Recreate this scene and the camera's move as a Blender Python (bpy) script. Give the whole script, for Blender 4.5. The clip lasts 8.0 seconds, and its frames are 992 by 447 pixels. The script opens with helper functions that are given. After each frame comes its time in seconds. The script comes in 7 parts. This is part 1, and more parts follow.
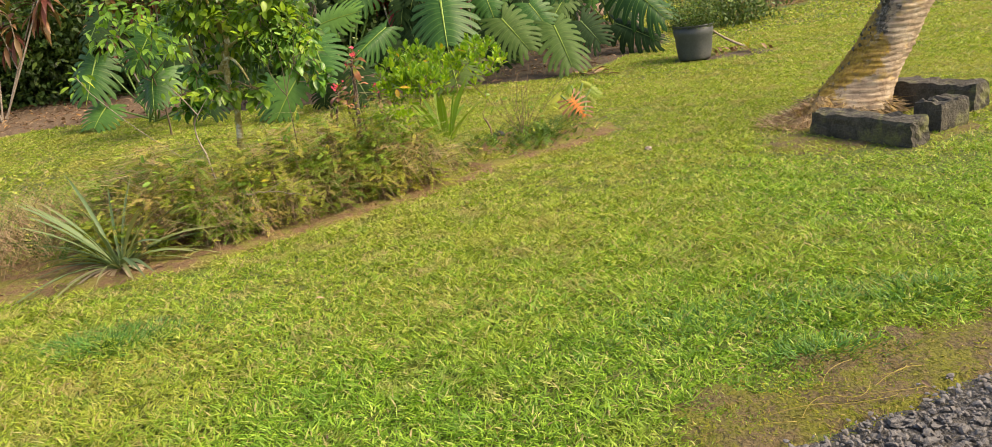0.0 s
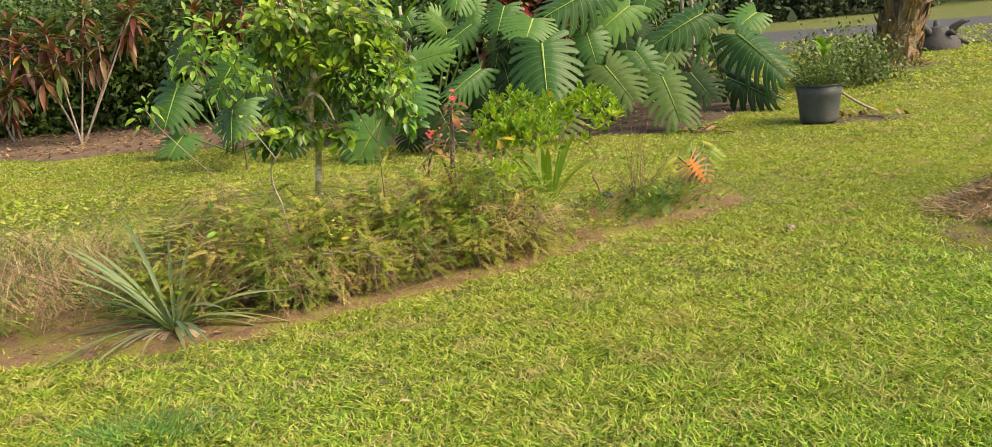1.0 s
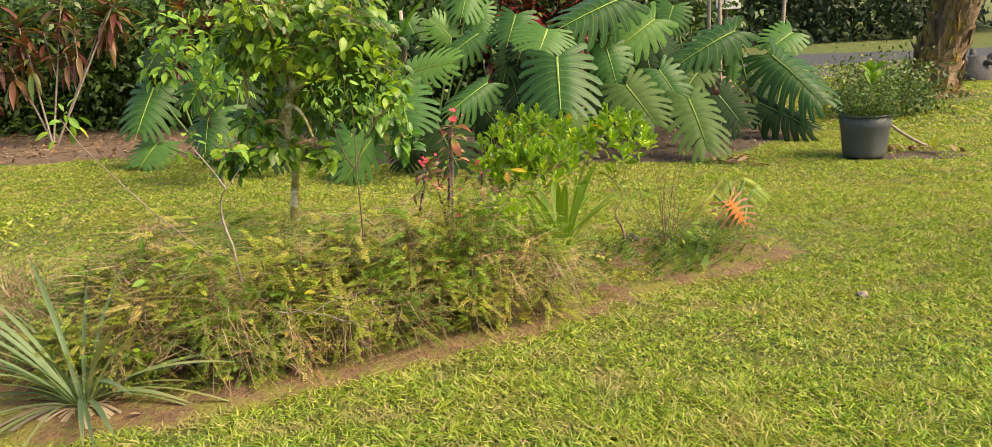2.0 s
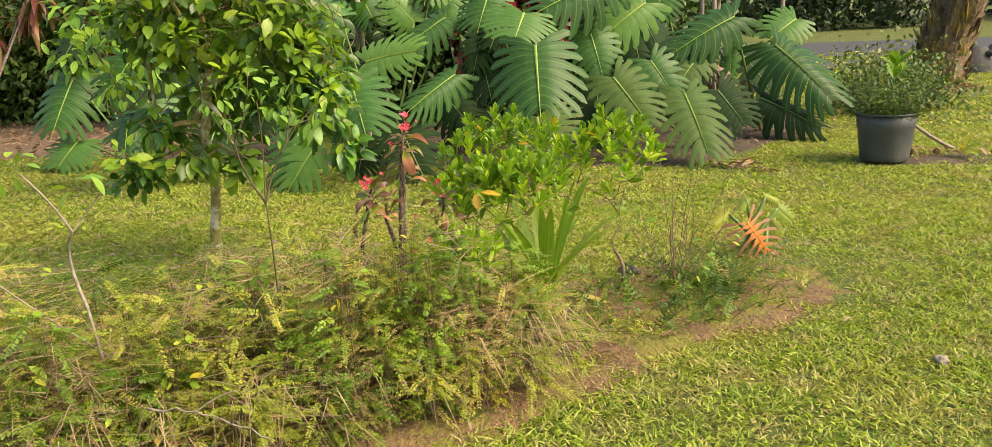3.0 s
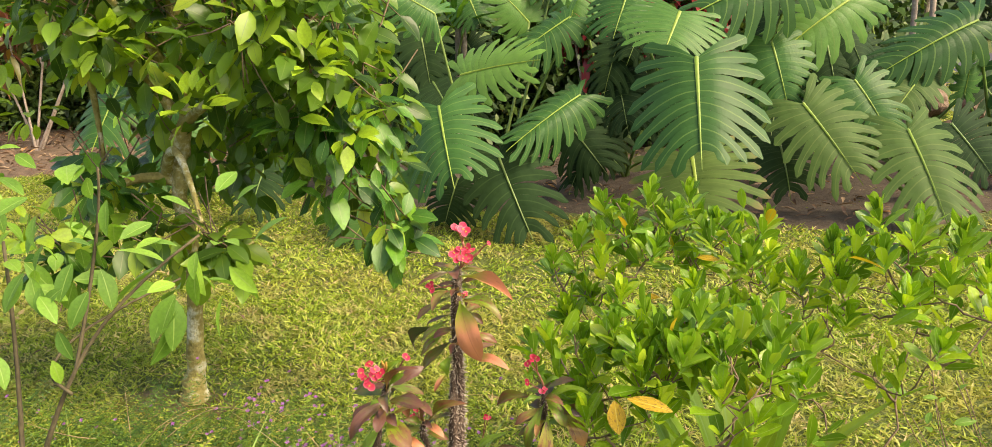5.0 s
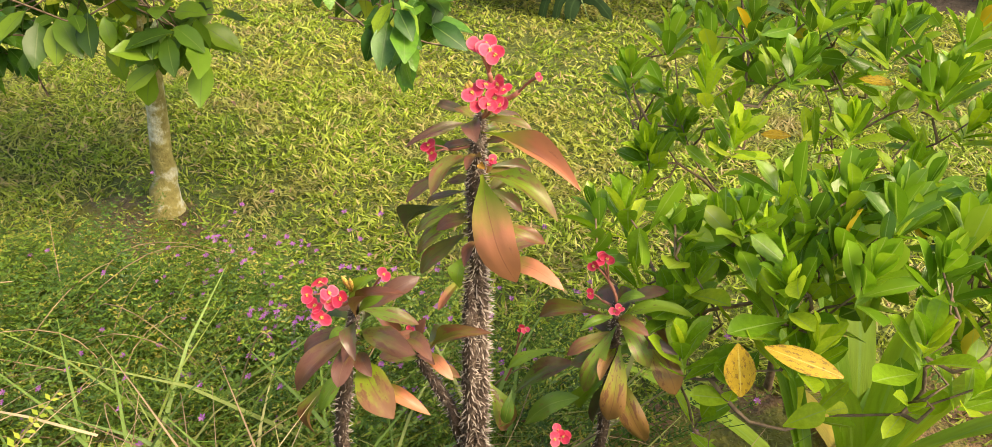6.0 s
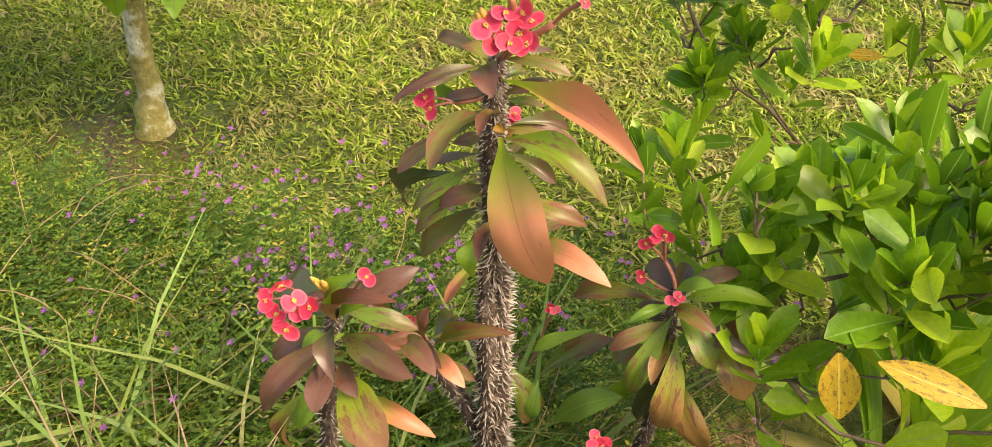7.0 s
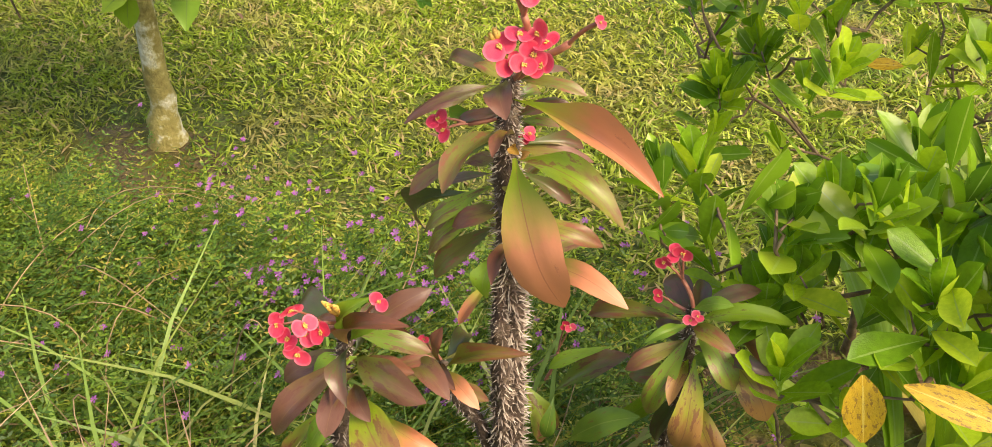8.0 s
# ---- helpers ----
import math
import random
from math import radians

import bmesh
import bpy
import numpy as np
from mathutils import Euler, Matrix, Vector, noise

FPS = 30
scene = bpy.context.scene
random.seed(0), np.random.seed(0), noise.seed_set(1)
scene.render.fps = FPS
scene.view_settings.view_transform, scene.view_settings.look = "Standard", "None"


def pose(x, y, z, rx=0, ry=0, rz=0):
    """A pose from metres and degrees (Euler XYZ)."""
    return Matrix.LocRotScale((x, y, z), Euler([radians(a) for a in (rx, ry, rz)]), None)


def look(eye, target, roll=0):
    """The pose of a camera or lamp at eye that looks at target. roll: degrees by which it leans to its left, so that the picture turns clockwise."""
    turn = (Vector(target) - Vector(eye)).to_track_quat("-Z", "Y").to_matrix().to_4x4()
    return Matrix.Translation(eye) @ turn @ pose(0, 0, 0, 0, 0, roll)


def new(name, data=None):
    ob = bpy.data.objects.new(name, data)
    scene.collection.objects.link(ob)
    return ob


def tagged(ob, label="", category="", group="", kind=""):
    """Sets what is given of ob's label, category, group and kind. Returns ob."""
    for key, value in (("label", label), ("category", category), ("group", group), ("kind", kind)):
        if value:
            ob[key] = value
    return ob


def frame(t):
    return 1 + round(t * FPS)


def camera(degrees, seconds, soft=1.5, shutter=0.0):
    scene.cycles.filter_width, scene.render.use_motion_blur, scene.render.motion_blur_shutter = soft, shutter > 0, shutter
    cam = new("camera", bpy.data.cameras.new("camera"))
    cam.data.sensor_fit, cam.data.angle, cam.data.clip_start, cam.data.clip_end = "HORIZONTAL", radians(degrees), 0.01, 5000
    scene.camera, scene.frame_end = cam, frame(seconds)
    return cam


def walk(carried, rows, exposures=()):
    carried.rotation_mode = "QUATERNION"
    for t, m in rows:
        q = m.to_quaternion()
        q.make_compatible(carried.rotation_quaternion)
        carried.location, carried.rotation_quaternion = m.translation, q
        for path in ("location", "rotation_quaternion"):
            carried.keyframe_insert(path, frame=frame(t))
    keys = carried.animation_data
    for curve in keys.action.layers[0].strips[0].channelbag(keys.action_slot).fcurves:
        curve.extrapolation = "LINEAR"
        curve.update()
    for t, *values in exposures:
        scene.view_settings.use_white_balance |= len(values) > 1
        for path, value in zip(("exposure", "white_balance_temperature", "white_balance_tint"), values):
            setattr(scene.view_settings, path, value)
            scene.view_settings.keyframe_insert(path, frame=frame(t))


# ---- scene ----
cam = camera(60.8, 8.0, soft=0.5)
PATH = [
    (0, (-0.009, 0.434, 1.424), (-0.085, 2.338, 0.815), -8.2),
    (0.5, (-0.165, 0.836, 1.421), (-0.325, 2.758, 0.893), -6.8),
    (1, (-0.291, 1.23, 1.401), (-0.508, 3.155, 0.904), -5.4),
    (1.2, (-0.324, 1.409, 1.413), (-0.551, 3.337, 0.934), -4.7),
    (2.3, (-0.424, 2.446, 1.329), (-0.629, 4.38, 0.861), -2.8),
    (2.5, (-0.434, 2.643, 1.317), (-0.632, 4.578, 0.851), -2.5),
    (3, (-0.481, 3.177, 1.315), (-0.632, 5.108, 0.814), -2.8),
    (3.5, (-0.489, 3.717, 1.295), (-0.717, 5.648, 0.829), -3.1),
    (4, (-0.542, 4.174, 1.294), (-0.828, 6.101, 0.84), -3.3),
    (4.2, (-0.557, 4.344, 1.287), (-0.854, 6.274, 0.857), -3.2),
    (5.3, (-0.773, 5.23, 1.272), (-1.241, 7.088, 0.696), -1.8),
    (5.5, (-0.818, 5.355, 1.24), (-1.286, 7.166, 0.532), -1.4),
    (6, (-0.857, 5.662, 1.161), (-1.338, 7.327, 0.163), -1.5),
    (6.5, (-0.906, 5.836, 1.103), (-1.38, 7.374, -0.084), -2.0),
    (7, (-0.922, 5.881, 1.098), (-1.417, 7.404, -0.101), -2.7),
    (7.5, (-0.927, 5.889, 1.096), (-1.438, 7.408, -0.1), -3.2),
    (8, (-0.928, 5.898, 1.101), (-1.453, 7.417, -0.089), -3.6),
]
walk(cam, [(t, look(eye, target, roll)) for t, eye, target, roll in PATH], exposures=[(0.0, 0.62), (3.0, 0.68), (4.0, 0.72), (5.5, 0.84), (6.5, 0.80), (8.0, 0.78)])

# ---- light ----
world = bpy.data.worlds.new("sky")
scene.world = world
world.use_nodes = True
sky = world.node_tree.nodes.new("ShaderNodeTexSky")
sky.sky_type, sky.sun_disc = "NISHITA", False
SUN_EL, SUN_AZ = 45.0, 107.0  # degrees above the horizon; clockwise from +y
sky.sun_elevation, sky.sun_rotation = radians(SUN_EL), radians(SUN_AZ)
sky.air_density, sky.dust_density = 1.3, 2.5
world.node_tree.links.new(sky.outputs[0], world.node_tree.nodes["Background"].inputs[0])
world.node_tree.nodes["Background"].inputs[1].default_value = 0.145
sun_data = bpy.data.lights.new("sun", "SUN")
sun_data.energy, sun_data.angle, sun_data.color = 3.9, radians(36.0), (1.0, 0.90, 0.64)
sun = new("sun", sun_data)
sx = math.sin(radians(SUN_AZ)) * math.cos(radians(SUN_EL))
sy = math.cos(radians(SUN_AZ)) * math.cos(radians(SUN_EL))
sun.matrix_world = look((0, 0, 20), (-sx, -sy, 20 - math.sin(radians(SUN_EL))))
scene.view_settings.use_white_balance = True
scene.view_settings.white_balance_temperature, scene.view_settings.white_balance_tint = 7200, 16.5


# ---- materials ----
class Nodes:
    def __init__(self, name):
        self.mat = bpy.data.materials.new(name)
        self.mat.use_nodes = True
        self.tree = self.mat.node_tree
        self.bsdf = self.tree.nodes["Principled BSDF"]
        self.out = self.tree.nodes["Material Output"]

    def add(self, kind, **settings):
        n = self.tree.nodes.new("ShaderNode" + kind)
        for k, v in settings.items():
            if k in n.inputs:
                n.inputs[k].default_value = v
        return n

    def join(self, a, b):
        self.tree.links.new(a, b)

    def coords(self):
        return self.add("TexCoord").outputs["Object"]

    def noise(self, scale, detail=4.0, rough=0.55, vec=None):
        n = self.add("TexNoise", Scale=scale, Detail=detail, Roughness=rough)
        self.join(vec if vec else self.coords(), n.inputs["Vector"])
        return n.outputs["Fac"]

    def ramp(self, fac, stops):
        r = self.add("ValToRGB")
        e = r.color_ramp.elements
        while len(e) < len(stops):
            e.new(0.5)
        for el, (p, c) in zip(e, stops):
            el.position, el.color = p, (*c, 1)
        self.join(fac, r.inputs[0])
        return r.outputs[0]

    def mix(self, fac, a, b, mode="MIX"):
        m = self.add("Mix")
        m.data_type, m.blend_type = "RGBA", mode
        for sock, val in ((m.inputs[0], fac), (m.inputs[6], a), (m.inputs[7], b)):
            if isinstance(val, (int, float)):
                sock.default_value = val
            elif isinstance(val, tuple):
                sock.default_value = (*val, 1)
            else:
                self.join(val, sock)
        return m.outputs[2]

    def math(self, op, a, b=0.0):
        m = self.add("Math")
        m.operation = op
        for sock, val in ((m.inputs[0], a), (m.inputs[1], b)):
            if isinstance(val, (int, float)):
                sock.default_value = val
            else:
                self.join(val, sock)
        return m.outputs[0]

    def bump(self, height, strength=0.3, dist=0.01):
        b = self.add("Bump", Strength=strength, Distance=dist)
        self.join(height, b.inputs["Height"])
        self.join(b.outputs[0], self.bsdf.inputs["Normal"])


def foliage(name, stops, rough=0.45, through_light=0.3, per="island", vein=None, gradient=None, blotch=None, scale=12.0, wide=None, spec=0.5, calm=1.0, grain=0.55, relief=0.25):
    """Leaf material. stops: colours picked leaf by leaf; vein: midrib colour and width; gradient: tip colour; blotch: stain colour, scale, amount;
    wide: colour, scale and amount of broad patches over the ground."""
    m = Nodes(name)
    uv = m.add("UVMap").outputs[0]
    sep = m.add("SeparateXYZ")
    m.join(uv, sep.inputs[0])
    if per == "sprig":
        rnd = sep.outputs[0]
    elif per == "island":
        rnd = m.add("NewGeometry").outputs["Random Per Island"]
    else:
        rnd = m.add("ObjectInfo").outputs["Random"]
    col = m.ramp(rnd, stops)
    if gradient:
        tip, start, end = gradient
        wob = m.math("ADD", sep.outputs[1], m.math("MULTIPLY", m.math("SUBTRACT", m.noise(4.0 if per == "object" else 28.0), 0.5), (0.5 if per != "object" else 1.1) * calm))
        wob = m.math("ADD", wob, m.math("MULTIPLY", m.math("SUBTRACT", rnd, 0.5), 0.7 * calm))
        g = m.add("MapRange")
        g.inputs["From Min"].default_value, g.inputs["From Max"].default_value = start, end
        m.join(wob, g.inputs["Value"])
        col = m.mix(g.outputs[0], col, m.ramp(rnd, tip) if isinstance(tip, list) else tip)
    n = m.noise(scale)
    col = m.mix(grain, col, m.ramp(n, [(0.25, (0.35, 0.35, 0.35)), (0.75, (0.72, 0.72, 0.66))]), "OVERLAY")
    for c, s, amount in wide or ():
        w = m.add("MapRange")
        w.inputs["From Min"].default_value, w.inputs["From Max"].default_value = 0.62 - amount, 0.78 - amount * 0.5
        m.join(m.noise(s, 3.0), w.inputs["Value"])
        col = m.mix(m.math("MULTIPLY", w.outputs[0], 0.75), col, c)
    if blotch:
        c, s, amount = blotch
        b = m.add("MapRange")
        b.inputs["From Min"].default_value, b.inputs["From Max"].default_value = 0.70 - amount, 0.74 - amount
        m.join(m.noise(s, 5.0, 0.65), b.inputs["Value"])
        col = m.mix(m.math("MULTIPLY", b.outputs[0], 0.8), col, c)
    if vein:
        c, w = vein
        off = m.math("ABSOLUTE", m.math("SUBTRACT", sep.outputs[0], 0.5))
        edge = m.math("LESS_THAN", off, w)
        col = m.mix(m.math("MULTIPLY", edge, 0.7), col, c)
    m.join(col, m.bsdf.inputs["Base Color"])
    m.bsdf.inputs["Roughness"].default_value = rough
    m.bsdf.inputs["Specular IOR Level"].default_value = spec
    m.bump(m.noise(scale * 5), relief, 0.004)
    tr = m.add("BsdfTranslucent")
    m.join(m.mix(1.0, col, (1.0, 1.0, 0.55), "MULTIPLY"), tr.inputs["Color"])
    sh = m.add("MixShader")
    sh.inputs[0].default_value = through_light
    m.join(m.bsdf.outputs[0], sh.inputs[1])
    m.join(tr.outputs[0], sh.inputs[2])
    m.join(sh.outputs[0], m.out.inputs[0])
    return m.mat


def surface(name, base, second, scale=6.0, rough=0.8, bump=0.4, dist=0.01, third=None, third_scale=1.5, metal=0.0, fine=60.0, cover=0.55):
    """Solid matt material: two tones in grain, a third in broad stains, and relief."""
    m = Nodes(name)
    col = m.ramp(m.noise(scale, 6.0, 0.65), [(0.32, base), (0.68, second)])
    if third:
        w = m.add("MapRange")
        w.inputs["From Min"].default_value, w.inputs["From Max"].default_value = cover - 0.06, cover + 0.06
        m.join(m.noise(third_scale, 5.0, 0.7), w.inputs["Value"])
        col = m.mix(w.outputs[0], col, third)
    col = m.mix(0.35, col, m.ramp(m.noise(fine, 3.0), [(0.3, (0.3, 0.3, 0.3)), (0.7, (0.7, 0.7, 0.7))]), "OVERLAY")
    m.join(col, m.bsdf.inputs["Base Color"])
    m.bsdf.inputs["Roughness"].default_value, m.bsdf.inputs["Metallic"].default_value = rough, metal
    m.bump(m.math("ADD", m.noise(scale * 3, 5.0), m.noise(fine, 3.0)), bump, dist)
    return m.mat


GRASS = foliage("grass", [(0.0, (0.085, 0.19, 0.016)), (0.3, (0.18, 0.34, 0.028)), (0.65, (0.30, 0.49, 0.045)), (0.88, (0.46, 0.62, 0.10)), (0.95, (0.58, 0.52, 0.22)), (1.0, (0.46, 0.34, 0.19))],
                0.5, 0.40, wide=(((0.15, 0.33, 0.04), 4.3, 0.08), ((0.44, 0.36, 0.15), 3.1, 0.05), ((0.40, 0.44, 0.06), 1.1, 0.10)), spec=0.35)
GRASS_DRY = foliage("sunny_grass", [(0.0, (0.12, 0.19, 0.018)), (0.3, (0.25, 0.35, 0.033)), (0.60, (0.38, 0.48, 0.055)), (0.82, (0.51, 0.58, 0.10)), (0.91, (0.56, 0.46, 0.22)), (1.0, (0.44, 0.30, 0.18))],
                    0.5, 0.40, wide=(((0.20, 0.35, 0.04), 3.7, 0.06), ((0.46, 0.35, 0.18), 3.6, 0.10), ((0.46, 0.42, 0.10), 1.0, 0.11)), spec=0.35)
GRASS_DARK = foliage("dark_grass", [(0.0, (0.045, 0.15, 0.025)), (0.7, (0.10, 0.25, 0.035)), (1.0, (0.17, 0.33, 0.045))], 0.5, 0.3)
VERGE_MOSS = foliage("verge_moss", [(0.0, (0.09, 0.11, 0.012)), (0.4, (0.17, 0.20, 0.02)), (0.7, (0.26, 0.26, 0.03)), (0.9, (0.30, 0.23, 0.09)), (1.0, (0.20, 0.12, 0.07))], 0.8, 0.2,
                     wide=(((0.19, 0.13, 0.07), 5.0, 0.08), ((0.22, 0.19, 0.012), 3.0, 0.08)), spec=0.15)
THATCH = surface("lawn_thatch", (0.055, 0.085, 0.014), (0.15, 0.17, 0.034), 30.0, 0.95, 0.8, 0.02, (0.18, 0.16, 0.05), 1.3, cover=0.62)
SOIL = surface("bed_soil", (0.12, 0.070, 0.034), (0.25, 0.145, 0.070), 16.0, 0.95, 0.9, 0.02, (0.19, 0.175, 0.03), 5.0, cover=0.52)
MOSS = surface("mossy_soil", (0.085, 0.062, 0.028), (0.19, 0.135, 0.058), 34.0, 0.95, 0.9, 0.02, (0.15, 0.145, 0.014), 6.0, cover=0.50)
LITTER_SOIL = surface("litter_soil", (0.105, 0.070, 0.042), (0.19, 0.125, 0.078), 9.0, 0.95, 0.7, 0.02)
# brown soil with the shade under big leaves put into its colour
DARK_SOIL = surface("soil_dark_for_shade", (0.055, 0.040, 0.028), (0.11, 0.080, 0.052), 9.0, 0.95, 0.7, 0.02)
ASPHALT = surface("asphalt", (0.045, 0.047, 0.055), (0.065, 0.067, 0.075), 30.0, 0.85, 0.4, 0.01)
STONE = surface("lava_gravel", (0.10, 0.098, 0.10), (0.22, 0.205, 0.20), 18.0, 0.85, 0.5, 0.004, (0.15, 0.13, 0.12), 9.0)
ROCK = surface("brown_rock", (0.16, 0.11, 0.08), (0.28, 0.20, 0.14), 8.0, 0.9, 0.7, 0.02)
TIMBER = surface("weathered_timber", (0.032, 0.029, 0.025), (0.105, 0.092, 0.074), 16.0, 0.9, 0.9, 0.012, (0.14, 0.14, 0.06), 6.0, cover=0.58)
CRUST = foliage("lichen_crust", [(0.0, (0.04, 0.035, 0.028)), (0.5, (0.10, 0.085, 0.065)), (0.7, (0.20, 0.18, 0.15)), (0.82, (0.34, 0.20, 0.03)), (1.0, (0.42, 0.27, 0.03))], 0.95, 0.0, spec=0.1, scale=60.0)


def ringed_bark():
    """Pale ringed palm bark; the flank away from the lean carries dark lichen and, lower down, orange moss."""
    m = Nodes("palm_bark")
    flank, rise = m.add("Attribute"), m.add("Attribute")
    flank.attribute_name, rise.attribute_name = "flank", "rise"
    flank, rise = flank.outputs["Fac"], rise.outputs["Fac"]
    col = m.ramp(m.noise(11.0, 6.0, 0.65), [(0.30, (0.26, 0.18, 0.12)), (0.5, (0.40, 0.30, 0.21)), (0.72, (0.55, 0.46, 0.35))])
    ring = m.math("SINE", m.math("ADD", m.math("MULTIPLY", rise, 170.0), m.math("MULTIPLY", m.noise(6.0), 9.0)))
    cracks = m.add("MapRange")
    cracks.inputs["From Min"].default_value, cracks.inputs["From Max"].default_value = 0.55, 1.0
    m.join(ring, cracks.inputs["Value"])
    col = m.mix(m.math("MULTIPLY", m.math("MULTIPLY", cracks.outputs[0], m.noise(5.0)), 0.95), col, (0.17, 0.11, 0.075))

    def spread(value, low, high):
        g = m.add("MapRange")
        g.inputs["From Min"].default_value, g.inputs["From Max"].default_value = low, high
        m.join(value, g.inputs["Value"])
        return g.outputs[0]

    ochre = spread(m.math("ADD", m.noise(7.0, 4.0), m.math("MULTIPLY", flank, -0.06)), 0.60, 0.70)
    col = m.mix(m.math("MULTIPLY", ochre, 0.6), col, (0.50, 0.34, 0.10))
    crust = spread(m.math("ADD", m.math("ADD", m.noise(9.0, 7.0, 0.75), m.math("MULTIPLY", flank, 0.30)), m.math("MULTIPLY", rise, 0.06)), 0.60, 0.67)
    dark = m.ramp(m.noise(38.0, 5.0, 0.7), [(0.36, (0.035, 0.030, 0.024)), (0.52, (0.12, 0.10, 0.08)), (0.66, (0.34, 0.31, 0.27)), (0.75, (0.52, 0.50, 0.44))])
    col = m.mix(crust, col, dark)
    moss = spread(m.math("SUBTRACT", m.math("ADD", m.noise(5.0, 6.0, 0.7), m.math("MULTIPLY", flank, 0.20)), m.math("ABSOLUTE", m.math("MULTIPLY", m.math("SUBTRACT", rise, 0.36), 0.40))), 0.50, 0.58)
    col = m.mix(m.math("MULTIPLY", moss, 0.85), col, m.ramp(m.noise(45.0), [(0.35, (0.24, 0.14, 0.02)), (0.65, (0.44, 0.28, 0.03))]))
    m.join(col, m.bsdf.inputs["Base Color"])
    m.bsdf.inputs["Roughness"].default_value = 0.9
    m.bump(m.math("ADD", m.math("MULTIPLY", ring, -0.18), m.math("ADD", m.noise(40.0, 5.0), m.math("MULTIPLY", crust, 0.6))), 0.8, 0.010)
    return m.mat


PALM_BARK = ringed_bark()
ROOTS = surface("root_mat", (0.15, 0.10, 0.055), (0.30, 0.22, 0.12), 18.0, 0.95, 0.9, 0.02, (0.36, 0.24, 0.05), 5.0)
BARK = surface("citrus_bark", (0.25, 0.205, 0.06), (0.46, 0.40, 0.14), 22.0, 0.9, 0.8, 0.008, (0.64, 0.63, 0.50), 11.0, cover=0.58)
DARK_TWIG = surface("dark_twig", (0.065, 0.052, 0.028), (0.14, 0.11, 0.060), 40.0, 0.9, 0.5, 0.003)
TWIG = surface("grey_twig", (0.20, 0.16, 0.12), (0.36, 0.30, 0.24), 40.0, 0.9, 0.5, 0.003)
BUSH_BARK = surface("bush_bark", (0.13, 0.085, 0.055), (0.27, 0.185, 0.12), 60.0, 0.9, 0.6, 0.002)
CANE = surface("pale_cane", (0.24, 0.19, 0.15), (0.40, 0.33, 0.27), 20.0, 0.85, 0.4, 0.004)
POT = surface("pot_plastic", (0.052, 0.058, 0.062), (0.075, 0.082, 0.086), 7.0, 0.5, 0.15, 0.003, (0.10, 0.10, 0.095), 4.0, cover=0.6)
POT_SOIL = surface("pot_soil", (0.05, 0.04, 0.03), (0.12, 0.10, 0.06), 25.0, 0.95, 0.8, 0.01)
SPINY = surface("spiny_stem", (0.055, 0.035, 0.027), (0.14, 0.09, 0.065), 120.0, 0.85, 0.9, 0.004, (0.22, 0.165, 0.13), 60.0, cover=0.6)
SPINE = foliage("pale_spine", [(0.0, (0.15, 0.10, 0.08)), (0.6, (0.22, 0.16, 0.13)), (1.0, (0.30, 0.23, 0.19))], 0.6, 0.05, gradient=((0.56, 0.49, 0.43), 0.15, 1.0), scale=90.0)
SHAGGY = surface("shaggy_palm_bark", (0.13, 0.085, 0.05), (0.30, 0.20, 0.12), 26.0, 0.95, 0.9, 0.02, (0.38, 0.27, 0.17), 9.0, cover=0.57)
WALL = surface("white_wall", (0.72, 0.72, 0.72), (0.80, 0.80, 0.80), 5.0, 0.8, 0.2, 0.004)
SCRAP = surface("dark_scrap", (0.03, 0.03, 0.03), (0.07, 0.065, 0.06), 20.0, 0.7, 0.6, 0.01)

MONSTERA = foliage("monstera_leaf", [(0.0, (0.028, 0.082, 0.020)), (0.4, (0.048, 0.132, 0.030)), (0.75, (0.074, 0.178, 0.038)), (1.0, (0.12, 0.24, 0.046))],
                   0.40, 0.20, "object", scale=7.0, spec=0.22, vein=((0.12, 0.21, 0.05), 0.05), relief=0.4)
MONSTERA_OLD = foliage("fading_monstera_leaf", [(0.0, (0.055, 0.105, 0.026)), (1.0, (0.085, 0.14, 0.036))], 0.55, 0.18, "object",
                       scale=7.0, gradient=((0.25, 0.175, 0.09), 0.95, 1.35), calm=0.6, spec=0.15, vein=((0.12, 0.17, 0.05), 0.05))
# dull leaf green, darkened further to paint in the shade deep in the clump
MONSTERA_SHADE = foliage("shade_painted_monstera_leaf", [(0.0, (0.015, 0.036, 0.015)), (1.0, (0.028, 0.058, 0.020))], 0.65, 0.10, "object", scale=7.0, spec=0.1, vein=((0.05, 0.09, 0.03), 0.05))
MIDRIB = foliage("monstera_midrib", [(0.0, (0.20, 0.31, 0.04)), (1.0, (0.27, 0.37, 0.05))], 0.45, 0.1, "object")
PETIOLE = foliage("petiole", [(0.0, (0.10, 0.19, 0.04)), (1.0, (0.17, 0.25, 0.06))], 0.4, 0.1, "object")
DEAD_ORANGE = foliage("dead_orange_leaf", [(0.0, (0.62, 0.18, 0.025)), (1.0, (0.62, 0.18, 0.025))], 0.55, 0.3, "object",
                      gradient=((0.30, 0.14, 0.085), 0.22, 0.60), calm=0.5)
ORANGE_RIB = foliage("orange_midrib", [(0.0, (0.80, 0.30, 0.02)), (1.0, (0.82, 0.33, 0.03))], 0.5, 0.2, "object")
CITRUS = foliage("citrus_leaf", [(0.0, (0.040, 0.095, 0.016)), (0.45, (0.11, 0.22, 0.025)), (0.75, (0.20, 0.35, 0.035)), (0.93, (0.28, 0.42, 0.035)), (1.0, (0.42, 0.48, 0.045))],
                 0.30, 0.50, vein=((0.18, 0.28, 0.06), 0.025))
